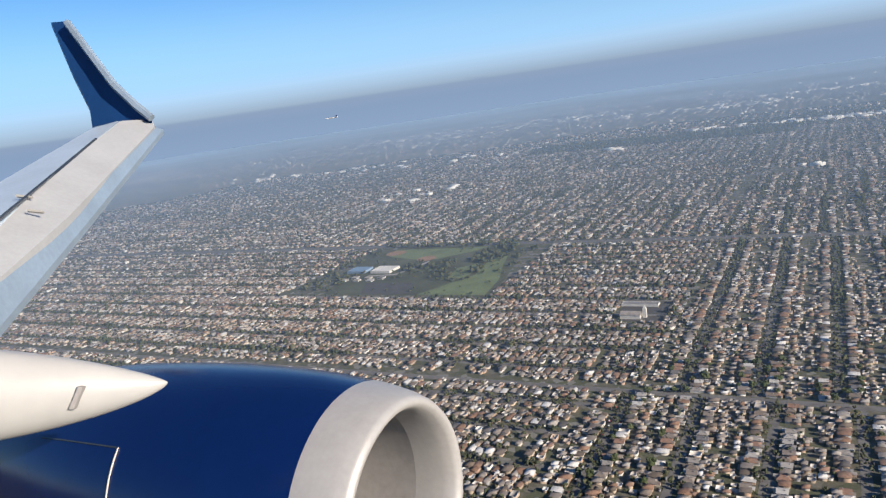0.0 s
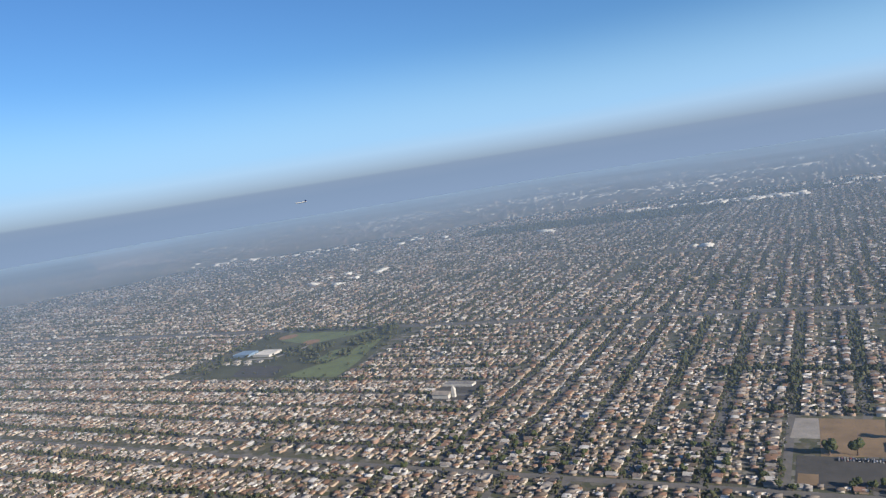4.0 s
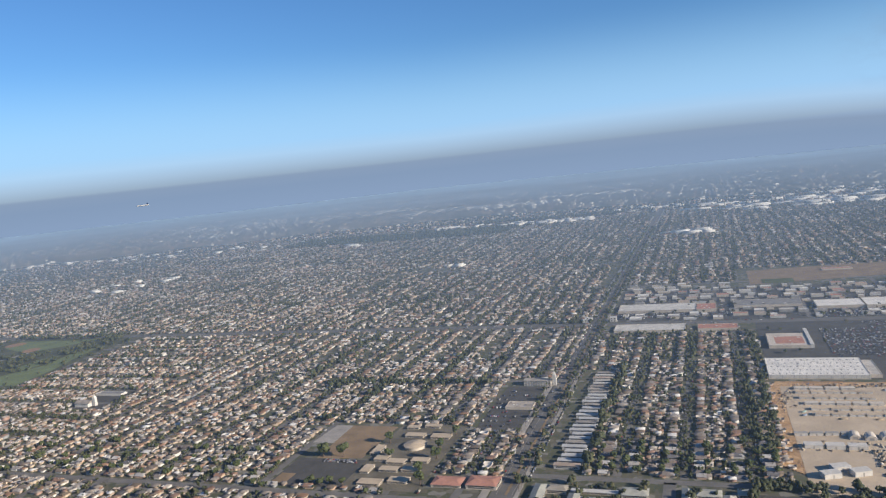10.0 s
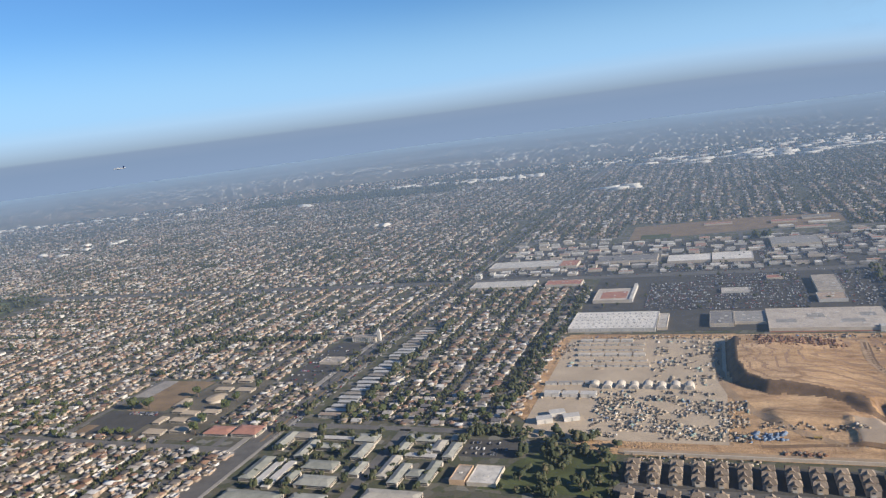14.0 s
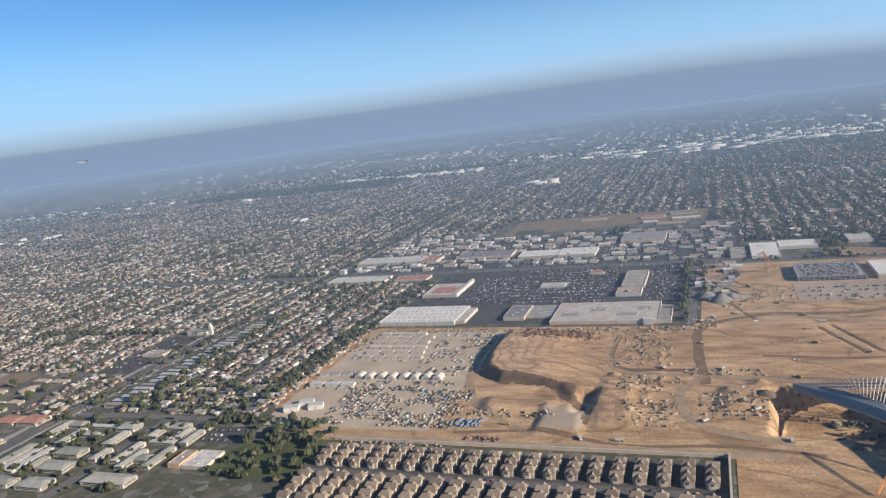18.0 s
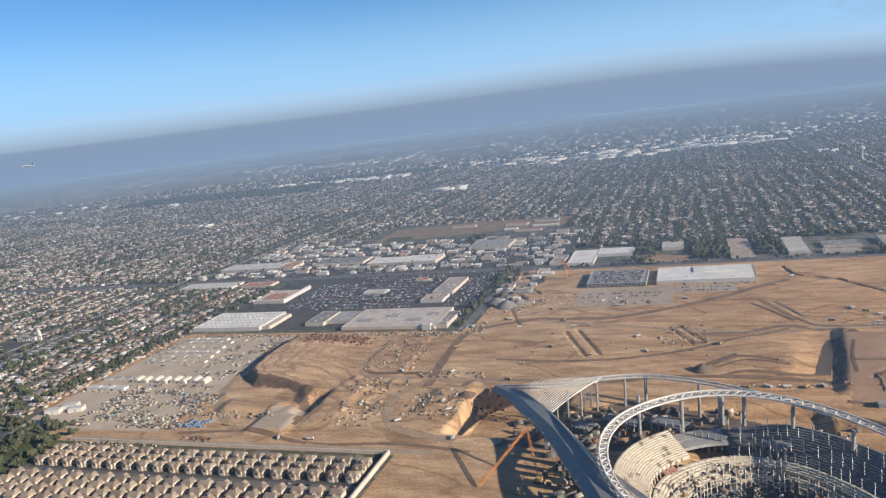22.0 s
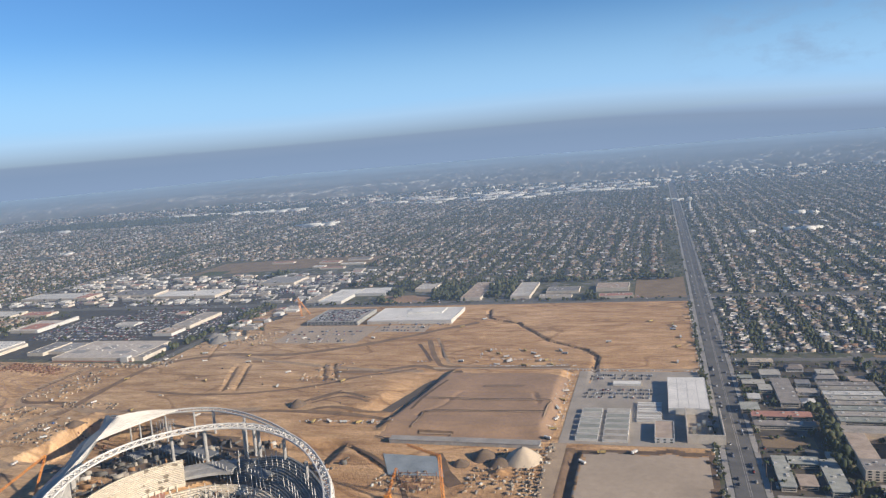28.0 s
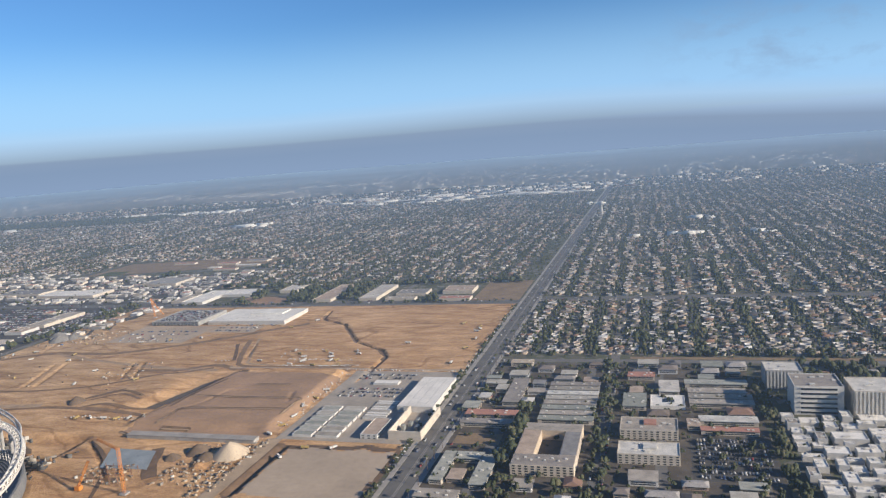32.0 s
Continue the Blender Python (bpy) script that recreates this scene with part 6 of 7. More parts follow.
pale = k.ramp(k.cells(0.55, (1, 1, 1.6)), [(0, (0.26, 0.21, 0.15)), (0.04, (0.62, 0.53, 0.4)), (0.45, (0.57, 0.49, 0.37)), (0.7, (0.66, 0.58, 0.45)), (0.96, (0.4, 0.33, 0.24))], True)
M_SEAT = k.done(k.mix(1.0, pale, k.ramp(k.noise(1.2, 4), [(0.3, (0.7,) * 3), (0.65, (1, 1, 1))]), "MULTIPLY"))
# Darker copy of the seating concrete for shaded banks; shade is in the colour.
M_SEATSHADED = worn("shaded_concrete", (0.235, 0.235, 0.23), 0.12, 0.35)
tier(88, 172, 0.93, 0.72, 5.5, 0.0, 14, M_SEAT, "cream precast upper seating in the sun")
tier(-60, 62, 0.99, 0.70, 5.5, -4.0, 16, M_SEATSHADED, "upper seating bank in the darker shaded grey", fall=5.0)
tier(172, 300, 0.93, 0.72, 3.0, -3.0, 12, M_SEATSHADED, "upper seating bank in the darker shaded grey")
tier(-180, 180, 0.695, 0.62, -2.0, -4.0, 4, M_SEAT, "pale concrete ring of club seats")
tier(-180, 180, 0.60, 0.53, -4.6, -6.6, 4, M_SEAT, "pale concrete ring of lower seats")
tier(-180, 180, 0.51, 0.33, -7.5, -12.0, 10, M_SEATSHADED, "lower seating bank in the darker shaded grey")
bm = bmesh.new()
for a in range(0, 360, 4):
    bm.verts.new(ring_at(a, 0.36, -12.3))
bm.faces.new(bm.verts[:])
part("field_floor", bm, M_DIRT, stadium, "bare earth floor of the bowl")
tier(62, 88, 0.99, 0.80, 0.5, 0.3, 2, M_CONC, "bare concourse slab", "concourse")
for f in (0.47, 0.58, 0.7, 0.8, 0.9):
    for i in range(40):
        a = -72 + i * 5 + (2.5 if f in (0.58, 0.8) else 0)
        if a > 118 or (a > 58 and f > 0.66):
            continue
        z = -4 + (f - 0.7) * 30 if f >= 0.7 else -8 + (f - 0.42) * 18
        foot = ring_at(a + 1.2 * math.sin(i * 7.3), f, 0)
        bm = bmesh.new()
        bar(bm, (foot.x, foot.y, z - 1), (foot.x, foot.y, z + 6.5 + math.sin(i * 3.1)), 0.14)
        part("shoring_post", bm, M_STEEL, stadium)
for i in range(20):
    a = 92 + i * 4
    foot, top = ring_at(a, 0.70, -4), ring_at(a, 0.715, 0.2)
    bm = bmesh.new()
    bar(bm, foot, top, 0.3)
    part("tier_post", bm, M_SEAT, stadium)
# work in progress round the bowl
soup = Soup()
M_WORKS = varied("formwork_and_steel", [(0, (0.14, 0.13, 0.115)), (0.35, (0.26, 0.225, 0.185)), (0.55, (0.08, 0.075, 0.07)), (0.74, (0.36, 0.32, 0.26)), (0.86, (0.28, 0.16, 0.08)), (0.96, (0.5, 0.46, 0.4))], amount=0.3)
for x0, x1, y0, y1, count, tall in ((692, 765, 400, 440, 260, 1.6), (664, 700, 408, 440, 90, 1.0), (765, 806, 398, 425, 90, 1.2), (690, 712, 350, 398, 70, 1.4)):
    x, y = rng.uniform(x0, x1, count), rng.uniform(y0, y1, count)
    out = np.array([bowl_r(a, b) > 1.0 for a, b in zip(x, y)])
    x, y = x[out], y[out]
    m = len(x)
    soup.add(BOX, x, y, np.array([lift(a, b) for a, b in zip(x, y)]) - 0.1, rng.uniform(0.8, 6, m), rng.uniform(0.3, 1.1, m), rng.uniform(0.3, 1.6, m) * tall, rng.choice([0.2, 0.67, 2.24], m) + rng.uniform(-0.1, 0.1, m), 0)
a, f = rng.uniform(-65, 178, 520), rng.uniform(0.36, 0.7, 520)
q = [ring_at(u, v, -8.2 + (v - 0.42) * 19) for u, v in zip(a, f)]
soup.add(BOX, np.array([p.x for p in q]), np.array([p.y for p in q]), np.array([p.z for p in q]), rng.uniform(0.5, 4.0, 520), rng.uniform(0.25, 0.8, 520), rng.uniform(0.2, 1.2, 520), rng.uniform(0, 3, 520), 0)
soup.build("building_material", [M_WORKS], "formwork, rebar bundles and boxes round the bowl", "building material")
for i, (x, y, w, d, z) in enumerate(((716, 424, 16, 7, 0.5), (736, 419, 14, 8, 2.0), (752, 412, 12, 6, 0.2), (700, 420, 9, 8, -0.6), (774, 405, 12, 6, 1.2))):
    deck = boxed("unfinished_deck", M_SEATSHADED, stadium, (-w / 2, w / 2, -d / 2, d / 2, 0, 0.4))
    deck.matrix_local = pose(x, y, z, 0, 0, -24)
    for j in range(5):
        boxed("deck_post", M_CONC, deck, (-w / 2 + 0.4 + j * (w - 1.2) / 4, -w / 2 + 0.8 + j * (w - 1.2) / 4, -d / 2, -d / 2 + 0.4, -5, 2.5))
ramp = boxed("timber_deck", M_ROOFRED, stadium, (-3, 3, -4, 4, 0, 0.4))
ramp.matrix_local = pose(735, 388, -1.5, 12, 0, 35)


# ---- cranes ----
def lattice(bm, a, b, w, n, r=0.09):
    a, b = Vector(a), Vector(b)
    q = (b - a).to_track_quat("Z", "Y")
    off = [q @ Vector((sx * w, sy * w, 0)) for sx, sy in ((-1, -1), (1, -1), (1, 1), (-1, 1))]
    for o in off:
        bar(bm, a + o, b + o, r)
    for i in range(n):
        p, s = a.lerp(b, i / n), a.lerp(b, (i + 1) / n)
        for k in range(4):
            bar(bm, p + off[k], s + off[(k + 1) % 4], r * 0.7)


def crane(name, label, foot, members, material=None):
    e = tagged(empty(name, foot), label, "crane")
    for part_name, a, b, w, n in members:
        bm = bmesh.new()
        lattice(bm, a, b, w, n)
        part(part_name, bm, material or M_ORANGE, e)
    return e


c = crane("crawler_crane", "orange lattice crawler crane beside the stadium", (690, 369, 0.2), [("mast", (0, 0, 1.5), (-7, 16, 14.0), 0.3, 18), ("boom", (-7, 16, 14.0), (-22, -6, 0.8), 0.32, 30)])
boxed("cab", M_YELLOW, c, (-1.2, 1.2, -1, 1, 0.8, 2.2))
for s in (-1.2, 0.8):
    boxed("track", M_PANE, c, (-2, 2, s, s + 0.6, 0, 0.8))
c = crane("tower_crane", "orange tower crane standing on graded earth", (654, 675, 0.2), [("mast", (0, 0, 0), (-2, 0, 17), 0.5, 14), ("jib", (-2, 0, 16), (6, 3, 2), 0.35, 10), ("counter_jib", (-2, 0, 16), (-6, 0, 14), 0.35, 4)])
boxed("base", M_CONC, c, (-1.5, 1.5, -1.5, 1.5, 0, 0.6))
c = crane("tower_crane", "tall orange tower crane beside the fresh slab", (858, 392, 0.2), [("mast", (0, 0, 0), (0, 0, 19), 0.45, 16), ("jib", (0, 0, 18.5), (-14, 5, 20), 0.35, 14)])
boxed("base", M_CONC, c, (-1.5, 1.5, -1.5, 1.5, 0, 0.6))
c = crane("crawler_crane", "orange crawler crane in the yard", (836, 392, 0.2), [("boom", (0, 0, 1.5), (3, 4, 11), 0.35, 12)])
boxed("cab", M_ORANGE, c, (-1.2, 1.2, -1, 1, 0.3, 2))
frame_e = tagged(empty("steel_frame", (842, 404, 0.2)), "rusty steel columns of a building begun", "steel frame")
for i in range(5):
    for j in range(4):
        bm = bmesh.new()
        bar(bm, (-8 + i * 4, -6 + j * 4, 0), (-8 + i * 4, -6 + j * 4, 3.2), 0.16)
        part("post", bm, M_RUST, frame_e)
for j in range(4):
    bm = bmesh.new()
    bar(bm, (-8, -6 + j * 4, 2.2), (8, -6 + j * 4, 2.2), 0.13)
    part("beam", bm, M_RUST, frame_e)


# ---- townhouses beside the site ----
M_TILE = varied("brown_tile", [(0, (0.2, 0.155, 0.115)), (0.5, (0.28, 0.22, 0.165)), (1, (0.36, 0.285, 0.21))], "each", 1.5, 0.45, constant=False)
M_TOWNWALL = varied("townhouse_stucco", [(0, (0.55, 0.44, 0.32)), (0.4, (0.62, 0.52, 0.4)), (0.75, (0.48, 0.4, 0.32))], "each")


def townhouse(kind):
    e = empty("townhouse")
    boxed("wall", M_TOWNWALL, e, (-3, 3, -2.3, 2.3, 0, 2.9), (-1.6, 1.2, -2.9, -2.3, 0, 2.7))
    bm = bmesh.new()
    roof_prism(bm, -3.3, 3.3, -2.6, 2.6, 2.9, 1.5, 1.5 if kind else 0.6)
    part("roof", bm, M_TILE, e)
    bm = bmesh.new()
    v = [bm.verts.new(p) for p in ((-1.9, -3.1, 2.7), (1.5, -3.1, 2.7), (1.5, 0.4, 2.7), (-1.9, 0.4, 2.7), (-0.2, -3.1, 4.1), (-0.2, 0.4, 4.1))]
    for f in ((0, 1, 4), (1, 2, 5, 4), (3, 0, 4, 5), (2, 3, 5), (3, 2, 1, 0)):
        bm.faces.new([v[i] for i in f])
    part("cross_gable", bm, M_TILE, e)
    boxed("window", M_PANE, e, (-0.9, 0.5, -2.95, -2.9, 1.6, 2.3))
    boxed("window", M_PANE, e, (3.0, 3.05, -1, 0.6, 1.6, 2.3))
    boxed("garage_door", M_TRIM, e, (-1.2, 0.8, -2.95, -2.9, 0.05, 1.0))
    return tagged(e, "two-storey townhouse with a brown tiled gable roof", "townhouse", "townhouses")


towns = [townhouse(0), townhouse(1)]
spots = [(448.5 + i * 8.75, y) for y in (374.6, 368.9, 363.2, 349.5, 343.8, 338, 332) for i in range(20)]
for i, (x, y) in enumerate(spots):
    if i < 2:
        towns[i].matrix_world = pose(x, y, 0.1) @ Matrix.Diagonal((0.84, 0.95, 0.95, 1))
    else:
        copy_thing(towns[(i // 3) % 2], pose(x, y, 0.1, 0, 0, 0 if y > 360 else 180))
sheet("town_court", rect(444, 622, 325, 380), 0.06, M_LOT, "dark asphalt courts between townhouses", "court")
sheet("town_street", rect(442, 620, 353, 358.5), 0.12, M_ROAD, "grey townhouse street", "road")
fence = tagged(empty("boundary_wall", (621, 358, 0)), "tan masonry wall at the edge of the townhouses", "wall")
boxed("panel", M_BEIGE, fence, (-0.4, 0.4, -35, 28, 0, 2.2))
boxed("panel", M_BEIGE, fence, (-178, -0.4, 27.4, 28, 0, 1.6))
car_rows("court_cars", "cars parked in the townhouse courts", [(448, 616, y, 0.2, 0.0, 0.14) for y in (354.5, 357)])


# ---- apartments, schools and churches ----
def apartment(x0, x1, y0, y1, h=2.6, roof=None, label="two-storey apartment block with a grey-green roof", flat=False, wall=None, group="apartment blocks"):
    cx, cy = (x0 + x1) / 2, (y0 + y1) / 2
    e = empty("apartment_block", (cx, cy, 0))
    a, b = (x1 - x0) / 2, (y1 - y0) / 2
    boxed("wall", wall or M_BEIGE, e, (-a, a, -b, b, 0, h))
    bm = bmesh.new()
    if flat:
        box(bm, -a - 0.25, a + 0.25, -b - 0.25, b + 0.25, h, h + 0.25)
    elif a >= b:
        roof_prism(bm, -a - 0.3, a + 0.3, -b - 0.3, b + 0.3, h, min(1.2, b * 0.4), b * 0.7)
    else:
        roof_prism(bm, -b - 0.3, b + 0.3, -a - 0.3, a + 0.3, h, min(1.2, a * 0.4), a * 0.7)
        bmesh.ops.rotate(bm, verts=bm.verts, cent=(0, 0, 0), matrix=Matrix.Rotation(math.pi / 2, 3, "Z"))
    part("roof", bm, roof or M_GREEN, e)
    for k in (0.25, 0.62):
        boxed("window_strip", M_PANE, e, (-a * 0.85, a * 0.85, -b - 0.04, -b, h * k, h * (k + 0.2)))
        boxed("window_strip", M_PANE, e, (a, a + 0.04, -b * 0.85, b * 0.85, h * k, h * (k + 0.2)))
    if group == "rows beyond the avenue":
        for i in range(4):
            x, y = a * math.sin(i * 2.3 + x0) * 0.8, b * math.sin(i * 1.7 + y0) * 0.5
            boxed("rooftop_unit", M_STEEL, e, (x - 0.5, x + 0.5, y - 0.4, y + 0.4, h, h + 0.75))
    e.scale = (1, 1, 0.75)
    return tagged(e, label, "apartments", group)


for r in ((266, 272, 372, 390), (272, 282, 384, 390), (308, 320, 383, 391), (315, 321, 366, 381), (284, 289, 364, 382), (290, 304, 374, 379), (268, 275, 340, 362), (295, 312, 353, 361), (300, 318, 338, 347), (292, 297, 340, 350), (270, 300, 322, 330), (305, 322, 322, 331), (335, 340, 374, 393), (341, 352, 386, 393), (353, 358, 377, 388), (359, 366, 389, 395), (361, 366, 371, 386), (336, 341, 350, 370), (344, 349, 345, 363), (350, 357, 352, 358), (358, 363, 347, 367), (338, 364, 330, 339), (322, 327, 350, 362)):
    apartment(*r)
for r in ((284, 306, 385.5, 388.5), (277.5, 281, 337, 362), (284, 288, 335, 360), (341.5, 357, 371.5, 374.5), (350, 353.5, 376, 384)):
    apartment(*r, h=1.5, roof=M_TRIM, flat=True, label="long white-roofed carport among apartments", group="carports")
road(326, 332, 315, 402, 0.07)
sheet("church_lot", rect(367, 394, 376, 394), 0.06, M_LOT, "asphalt church car park with a few cars", "car park")
block("chapel", 372, 379, 350, 364, 3.6, worn("orange_stucco", (0.62, 0.42, 0.26), 0.3, 0.2), M_FLAT_ONE, "orange stucco chapel beside its car park", "church", base=0, units=1)
block("chapel_hall", 380, 393, 350, 366, 2.6, M_BEIGE, M_FLAT_ONE, "low chapel hall with a patched flat roof", "hall", base=0, units=3)
sheet("park_lawn", [(385, 348), (440, 348), (440, 386), (412, 392), (396, 374)], 0.05, M_GRASS, "green lawn below the trees", "lawn")
M_PALE = worn("pale_gravel_roof", (0.55, 0.53, 0.5), 0.2, 0.3)
for i in range(27):
    y = 412 + i * 6.05
    apartment(270.5 + (i * 5 % 4) * 0.9, 284 + (i % 2) * 0.8, y, y + 3.3, 2.4, M_PALE if i % 5 and i < 19 else M_FLAT_ONE, "narrow white-roofed apartment block in a long row", True, M_TRIM, "white apartment row")

# school with its dry field
sheet("school_field", [(129, 412), (158, 414), (160, 463), (128, 463)], 0.08, M_DRYGRASS, "dry brown school field", "field")
sheet("school_court", [(114, 434), (128.8, 434), (127.8, 463), (116, 463)], 0.08, M_PAVE, "pale concrete school court", "court")
sheet("school_lot", rect(118, 162, 377, 411.8), 0.07, M_LOT, "dark asphalt school yard", "car park")
sheet("school_yard", rect(162.2, 206, 377, 467), 0.06, worn("worn_yard", (0.2, 0.175, 0.13), 0.06, 0.5), "worn earth and grass school yard", "yard")
sheet("verge", rect(119, 128, 379, 391), 0.1, M_DRYGRASS, "dry strip beside the school yard", "verge")
for x0, x1, y0, y1 in ((161, 166, 419, 431), (167, 175, 411, 417), (166, 171, 395, 404), (171, 184, 381, 387), (176, 187, 398, 403), (187, 198, 385, 391), (168, 176, 459, 463), (179, 189, 462, 466), (172, 184, 446, 451), (189, 199, 399, 404), (189, 201, 445, 451), (176, 187, 408, 413), (190, 200, 411, 416)):
    apartment(x0, x1, y0, y1, 1.7, M_SAND, "low cream school building with a flat roof", True, M_BEIGE, "school buildings")
dome = tagged(empty("round_hall", (184, 433, 0)), "round cream school hall with a shallow roof", "hall")
bm = bmesh.new()
bmesh.ops.create_cone(bm, cap_ends=True, segments=28, radius1=6.5, radius2=6.5, depth=1.8, matrix=Matrix.Translation((0, 0, 0.9)))
part("wall", bm, M_BEIGE, dome)
bm = bmesh.new()
bmesh.ops.create_cone(bm, cap_ends=True, segments=28, radius1=7, radius2=1.2, depth=1.2, matrix=Matrix.Translation((0, 0, 2.4)))
part("roof", bm, M_SAND, dome)

# churches
def steeple(e, x, y, w, h, material):
    boxed("tower", material, e, (x - w, x + w, y - w, y + w, 0, h * 0.7))
    bm = bmesh.new()
    bmesh.ops.create_cone(bm, cap_ends=True, segments=4, radius1=w * 1.3, radius2=0.05, depth=h * 0.3, matrix=Matrix.Translation((x, y, h * 0.85)) @ Matrix.Rotation(math.pi / 4, 4, "Z"))
    part("spire", bm, material, e)


ch = tagged(empty("church", (-130, 490, 0)), "white church with a slender tower", "church")
boxed("nave", M_TRIM, ch, (-7, 7, -4, 4, 0, 3))
bm = bmesh.new()
roof_prism(bm, -7.4, 7.4, -4.4, 4.4, 3, 2.0, 0)
part("roof", bm, M_FLAT_ONE, ch)
steeple(ch, 9.5, 1, 1.3, 9.5, M_TRIM)
block("church_hall", -143, -116, 514, 521, 2.6, M_TRIM, M_FLAT_ONE, "long pale church hall", "hall", base=0)
sheet("church_lot", rect(-142, -108, 482, 526), 0.05, M_LOT, "asphalt yard round the white church", "car park")
ch = tagged(empty("church", (234, 548, 0)), "cream church with a colonnade and a corner tower", "church")
boxed("nave", M_BEIGE, ch, (-11, 9, -2.5, 4, 0, 3.4))
boxed("roof", M_FLAT_ONE, ch, (-11.3, 9.3, -2.8, 4.3, 3.4, 3.7))
for i in range(11):
    boxed("pilaster", M_TRIM, ch, (-10.4 + i * 1.85, -10 + i * 1.85, -2.8, -2.5, 0, 3.3))
steeple(ch, 11, 0, 1.2, 10.5, M_TRIM)
block("parish_hall", 222, 240, 497, 508, 2.8, M_BEIGE, M_FLAT_ONE, "pale flat-roofed parish hall", "hall", base=0, units=3)
sheet("parish_lot", rect(212, 246, 462, 543), 0.06, M_LOT, "dark asphalt parish car park", "car park")
e = apartment(231, 247, 384, 395, 3, M_ROOFRED, "red-roofed apartment house beside the boulevard", group="")
apartment(212, 228, 384, 394, 2, M_ROOFRED, "low house with a red roof", group="")

# park with ball fields
M_PARK = worn("park_lawn", (0.12, 0.122, 0.068), 0.03, 0.5)
M_FIELD = worn("bright_lawn", (0.19, 0.225, 0.1), 0.05, 0.35)
sheet("park", [(-470, 706), (-375, 724), (-296, 718), (-268, 584), (-264, 537), (-344, 535), (-440, 535), (-452, 576), (-486, 677)], 0.06, M_PARK, "dull green park lawn", "park")
sheet("ball_field", [(-449, 674), (-460, 706), (-385, 707), (-340, 712), (-352, 690), (-381, 660), (-408, 660)], 0.1, M_FIELD, "worn green ball field", "field")
for x, y, r in ((-450, 690, 12), (-395, 664, 11)):
    sheet("infield", [(x + r * math.cos(a * math.pi / 8), y + r * math.sin(a * math.pi / 8)) for a in range(16)], 0.14, worn("infield_earth", (0.36, 0.22, 0.13), 0.1, 0.3), "tan ball field infield", "field")
sheet("lawn", [(-336, 538), (-268, 538), (-274, 584), (-290, 632), (-302, 676), (-314, 650), (-306, 600), (-318, 575)], 0.1, M_FIELD, "bright green lawn along the park's edge", "lawn")
sheet("lawn", [(-337, 624), (-322, 640), (-312, 610), (-314, 588), (-332, 590)], 0.1, M_FIELD, "bright green lawn between trees", "lawn")
sheet("park_lot", [(-416, 574), (-360, 574), (-344, 541), (-364, 538), (-400, 540)], 0.1, M_LOT, "dark asphalt park car park", "car park")
sheet("park_path", [(-430, 600), (-401, 605), (-391, 634), (-387, 654), (-383, 652), (-386, 632), (-397, 601), (-429, 596)], 0.12, M_PAVE, "pale curving park drive", "path")
block("pool_house", -462, -440, 607, 625, 4, worn("blue_wall", (0.2, 0.28, 0.38), 0.3, 0.2), worn("blue_roof", (0.22, 0.32, 0.44), 0.3, 0.2), "blue-roofed pool house in the park", "hall", base=0)
block("park_hall", -432, -408, 607, 628, 4, M_TRIM, M_WHITE, "small white hall in the park", "hall", base=0)
for i in range(6):
    apartment(-450 + i * 8, -443.5 + i * 8, 577 + (i % 2) * 9, 583 + (i % 2) * 9, 2, M_FLAT_ONE, "pale low hall beside the park", True, M_TRIM, "park halls")

# ---- beyond the avenue ----
court = tagged(empty("courtyard_block", (1017, 447, 0)), "four-storey pinkish apartment block round a planted court", "apartments")
for r in ((-12, 12, -21, -11), (-12, 12, 12, 20), (-12, -4.5, -11, 12), (5.5, 12, -11, 12)):
    boxed("wing", M_TOWNWALL, court, (*r, 0, 5.4))
    boxed("roof", M_FLAT_ONE, court, (r[0] + 0.25, r[1] - 0.25, r[2] + 0.25, r[3] - 0.25, 5.4, 5.5))
court.scale = (1, 1, 0.78)
for i in range(10):
    for k in range(4):
        boxed("window", M_PANE, court, (-11.2 + i * 2.4, -10 + i * 2.4, -21.05, -21, 0.5 + k * 1.3, 1.2 + k * 1.3))
for i in range(8):
    boxed("roof_unit", M_STEEL, court, (-10 + i * 2.6, -9.2 + i * 2.6, -17 + (i % 2) * 2, -16.2 + (i % 2) * 2, 5.5, 6.0))
for y0, y1, h in ((440, 452, 5.2), (463, 477, 5.2)):
    e = block("apartment_house", 1044, 1067, y0, y1, h, M_BEIGE, M_FLAT_ONE, "four-storey beige apartment house with balconies", "apartments", base=0, units=5, storeys=4, tall=0.75)
    boxed("stair_head", M_ROOFRED if y0 > 450 else M_TRIM, e, (-2, 3, -1, 4, h, h + 1.0))
e = block("white_pavilion", 1056, 1071, 497, 511, 2.6, M_WHITE, M_WHITE, "low white square building with a dark plate painting a roof hole", "building", base=0)
# Thin dark plate on the closed roof, painting the shade of a hole.
boxed("dark_hole_panel", M_PANE, e, (-2.4, 3, -2, 2, 2.6, 2.66))
sheet("hospital_lot", rect(1071, 1101, 429, 468), 0.06, M_LOT, "dark asphalt car park full of cars", "car park")


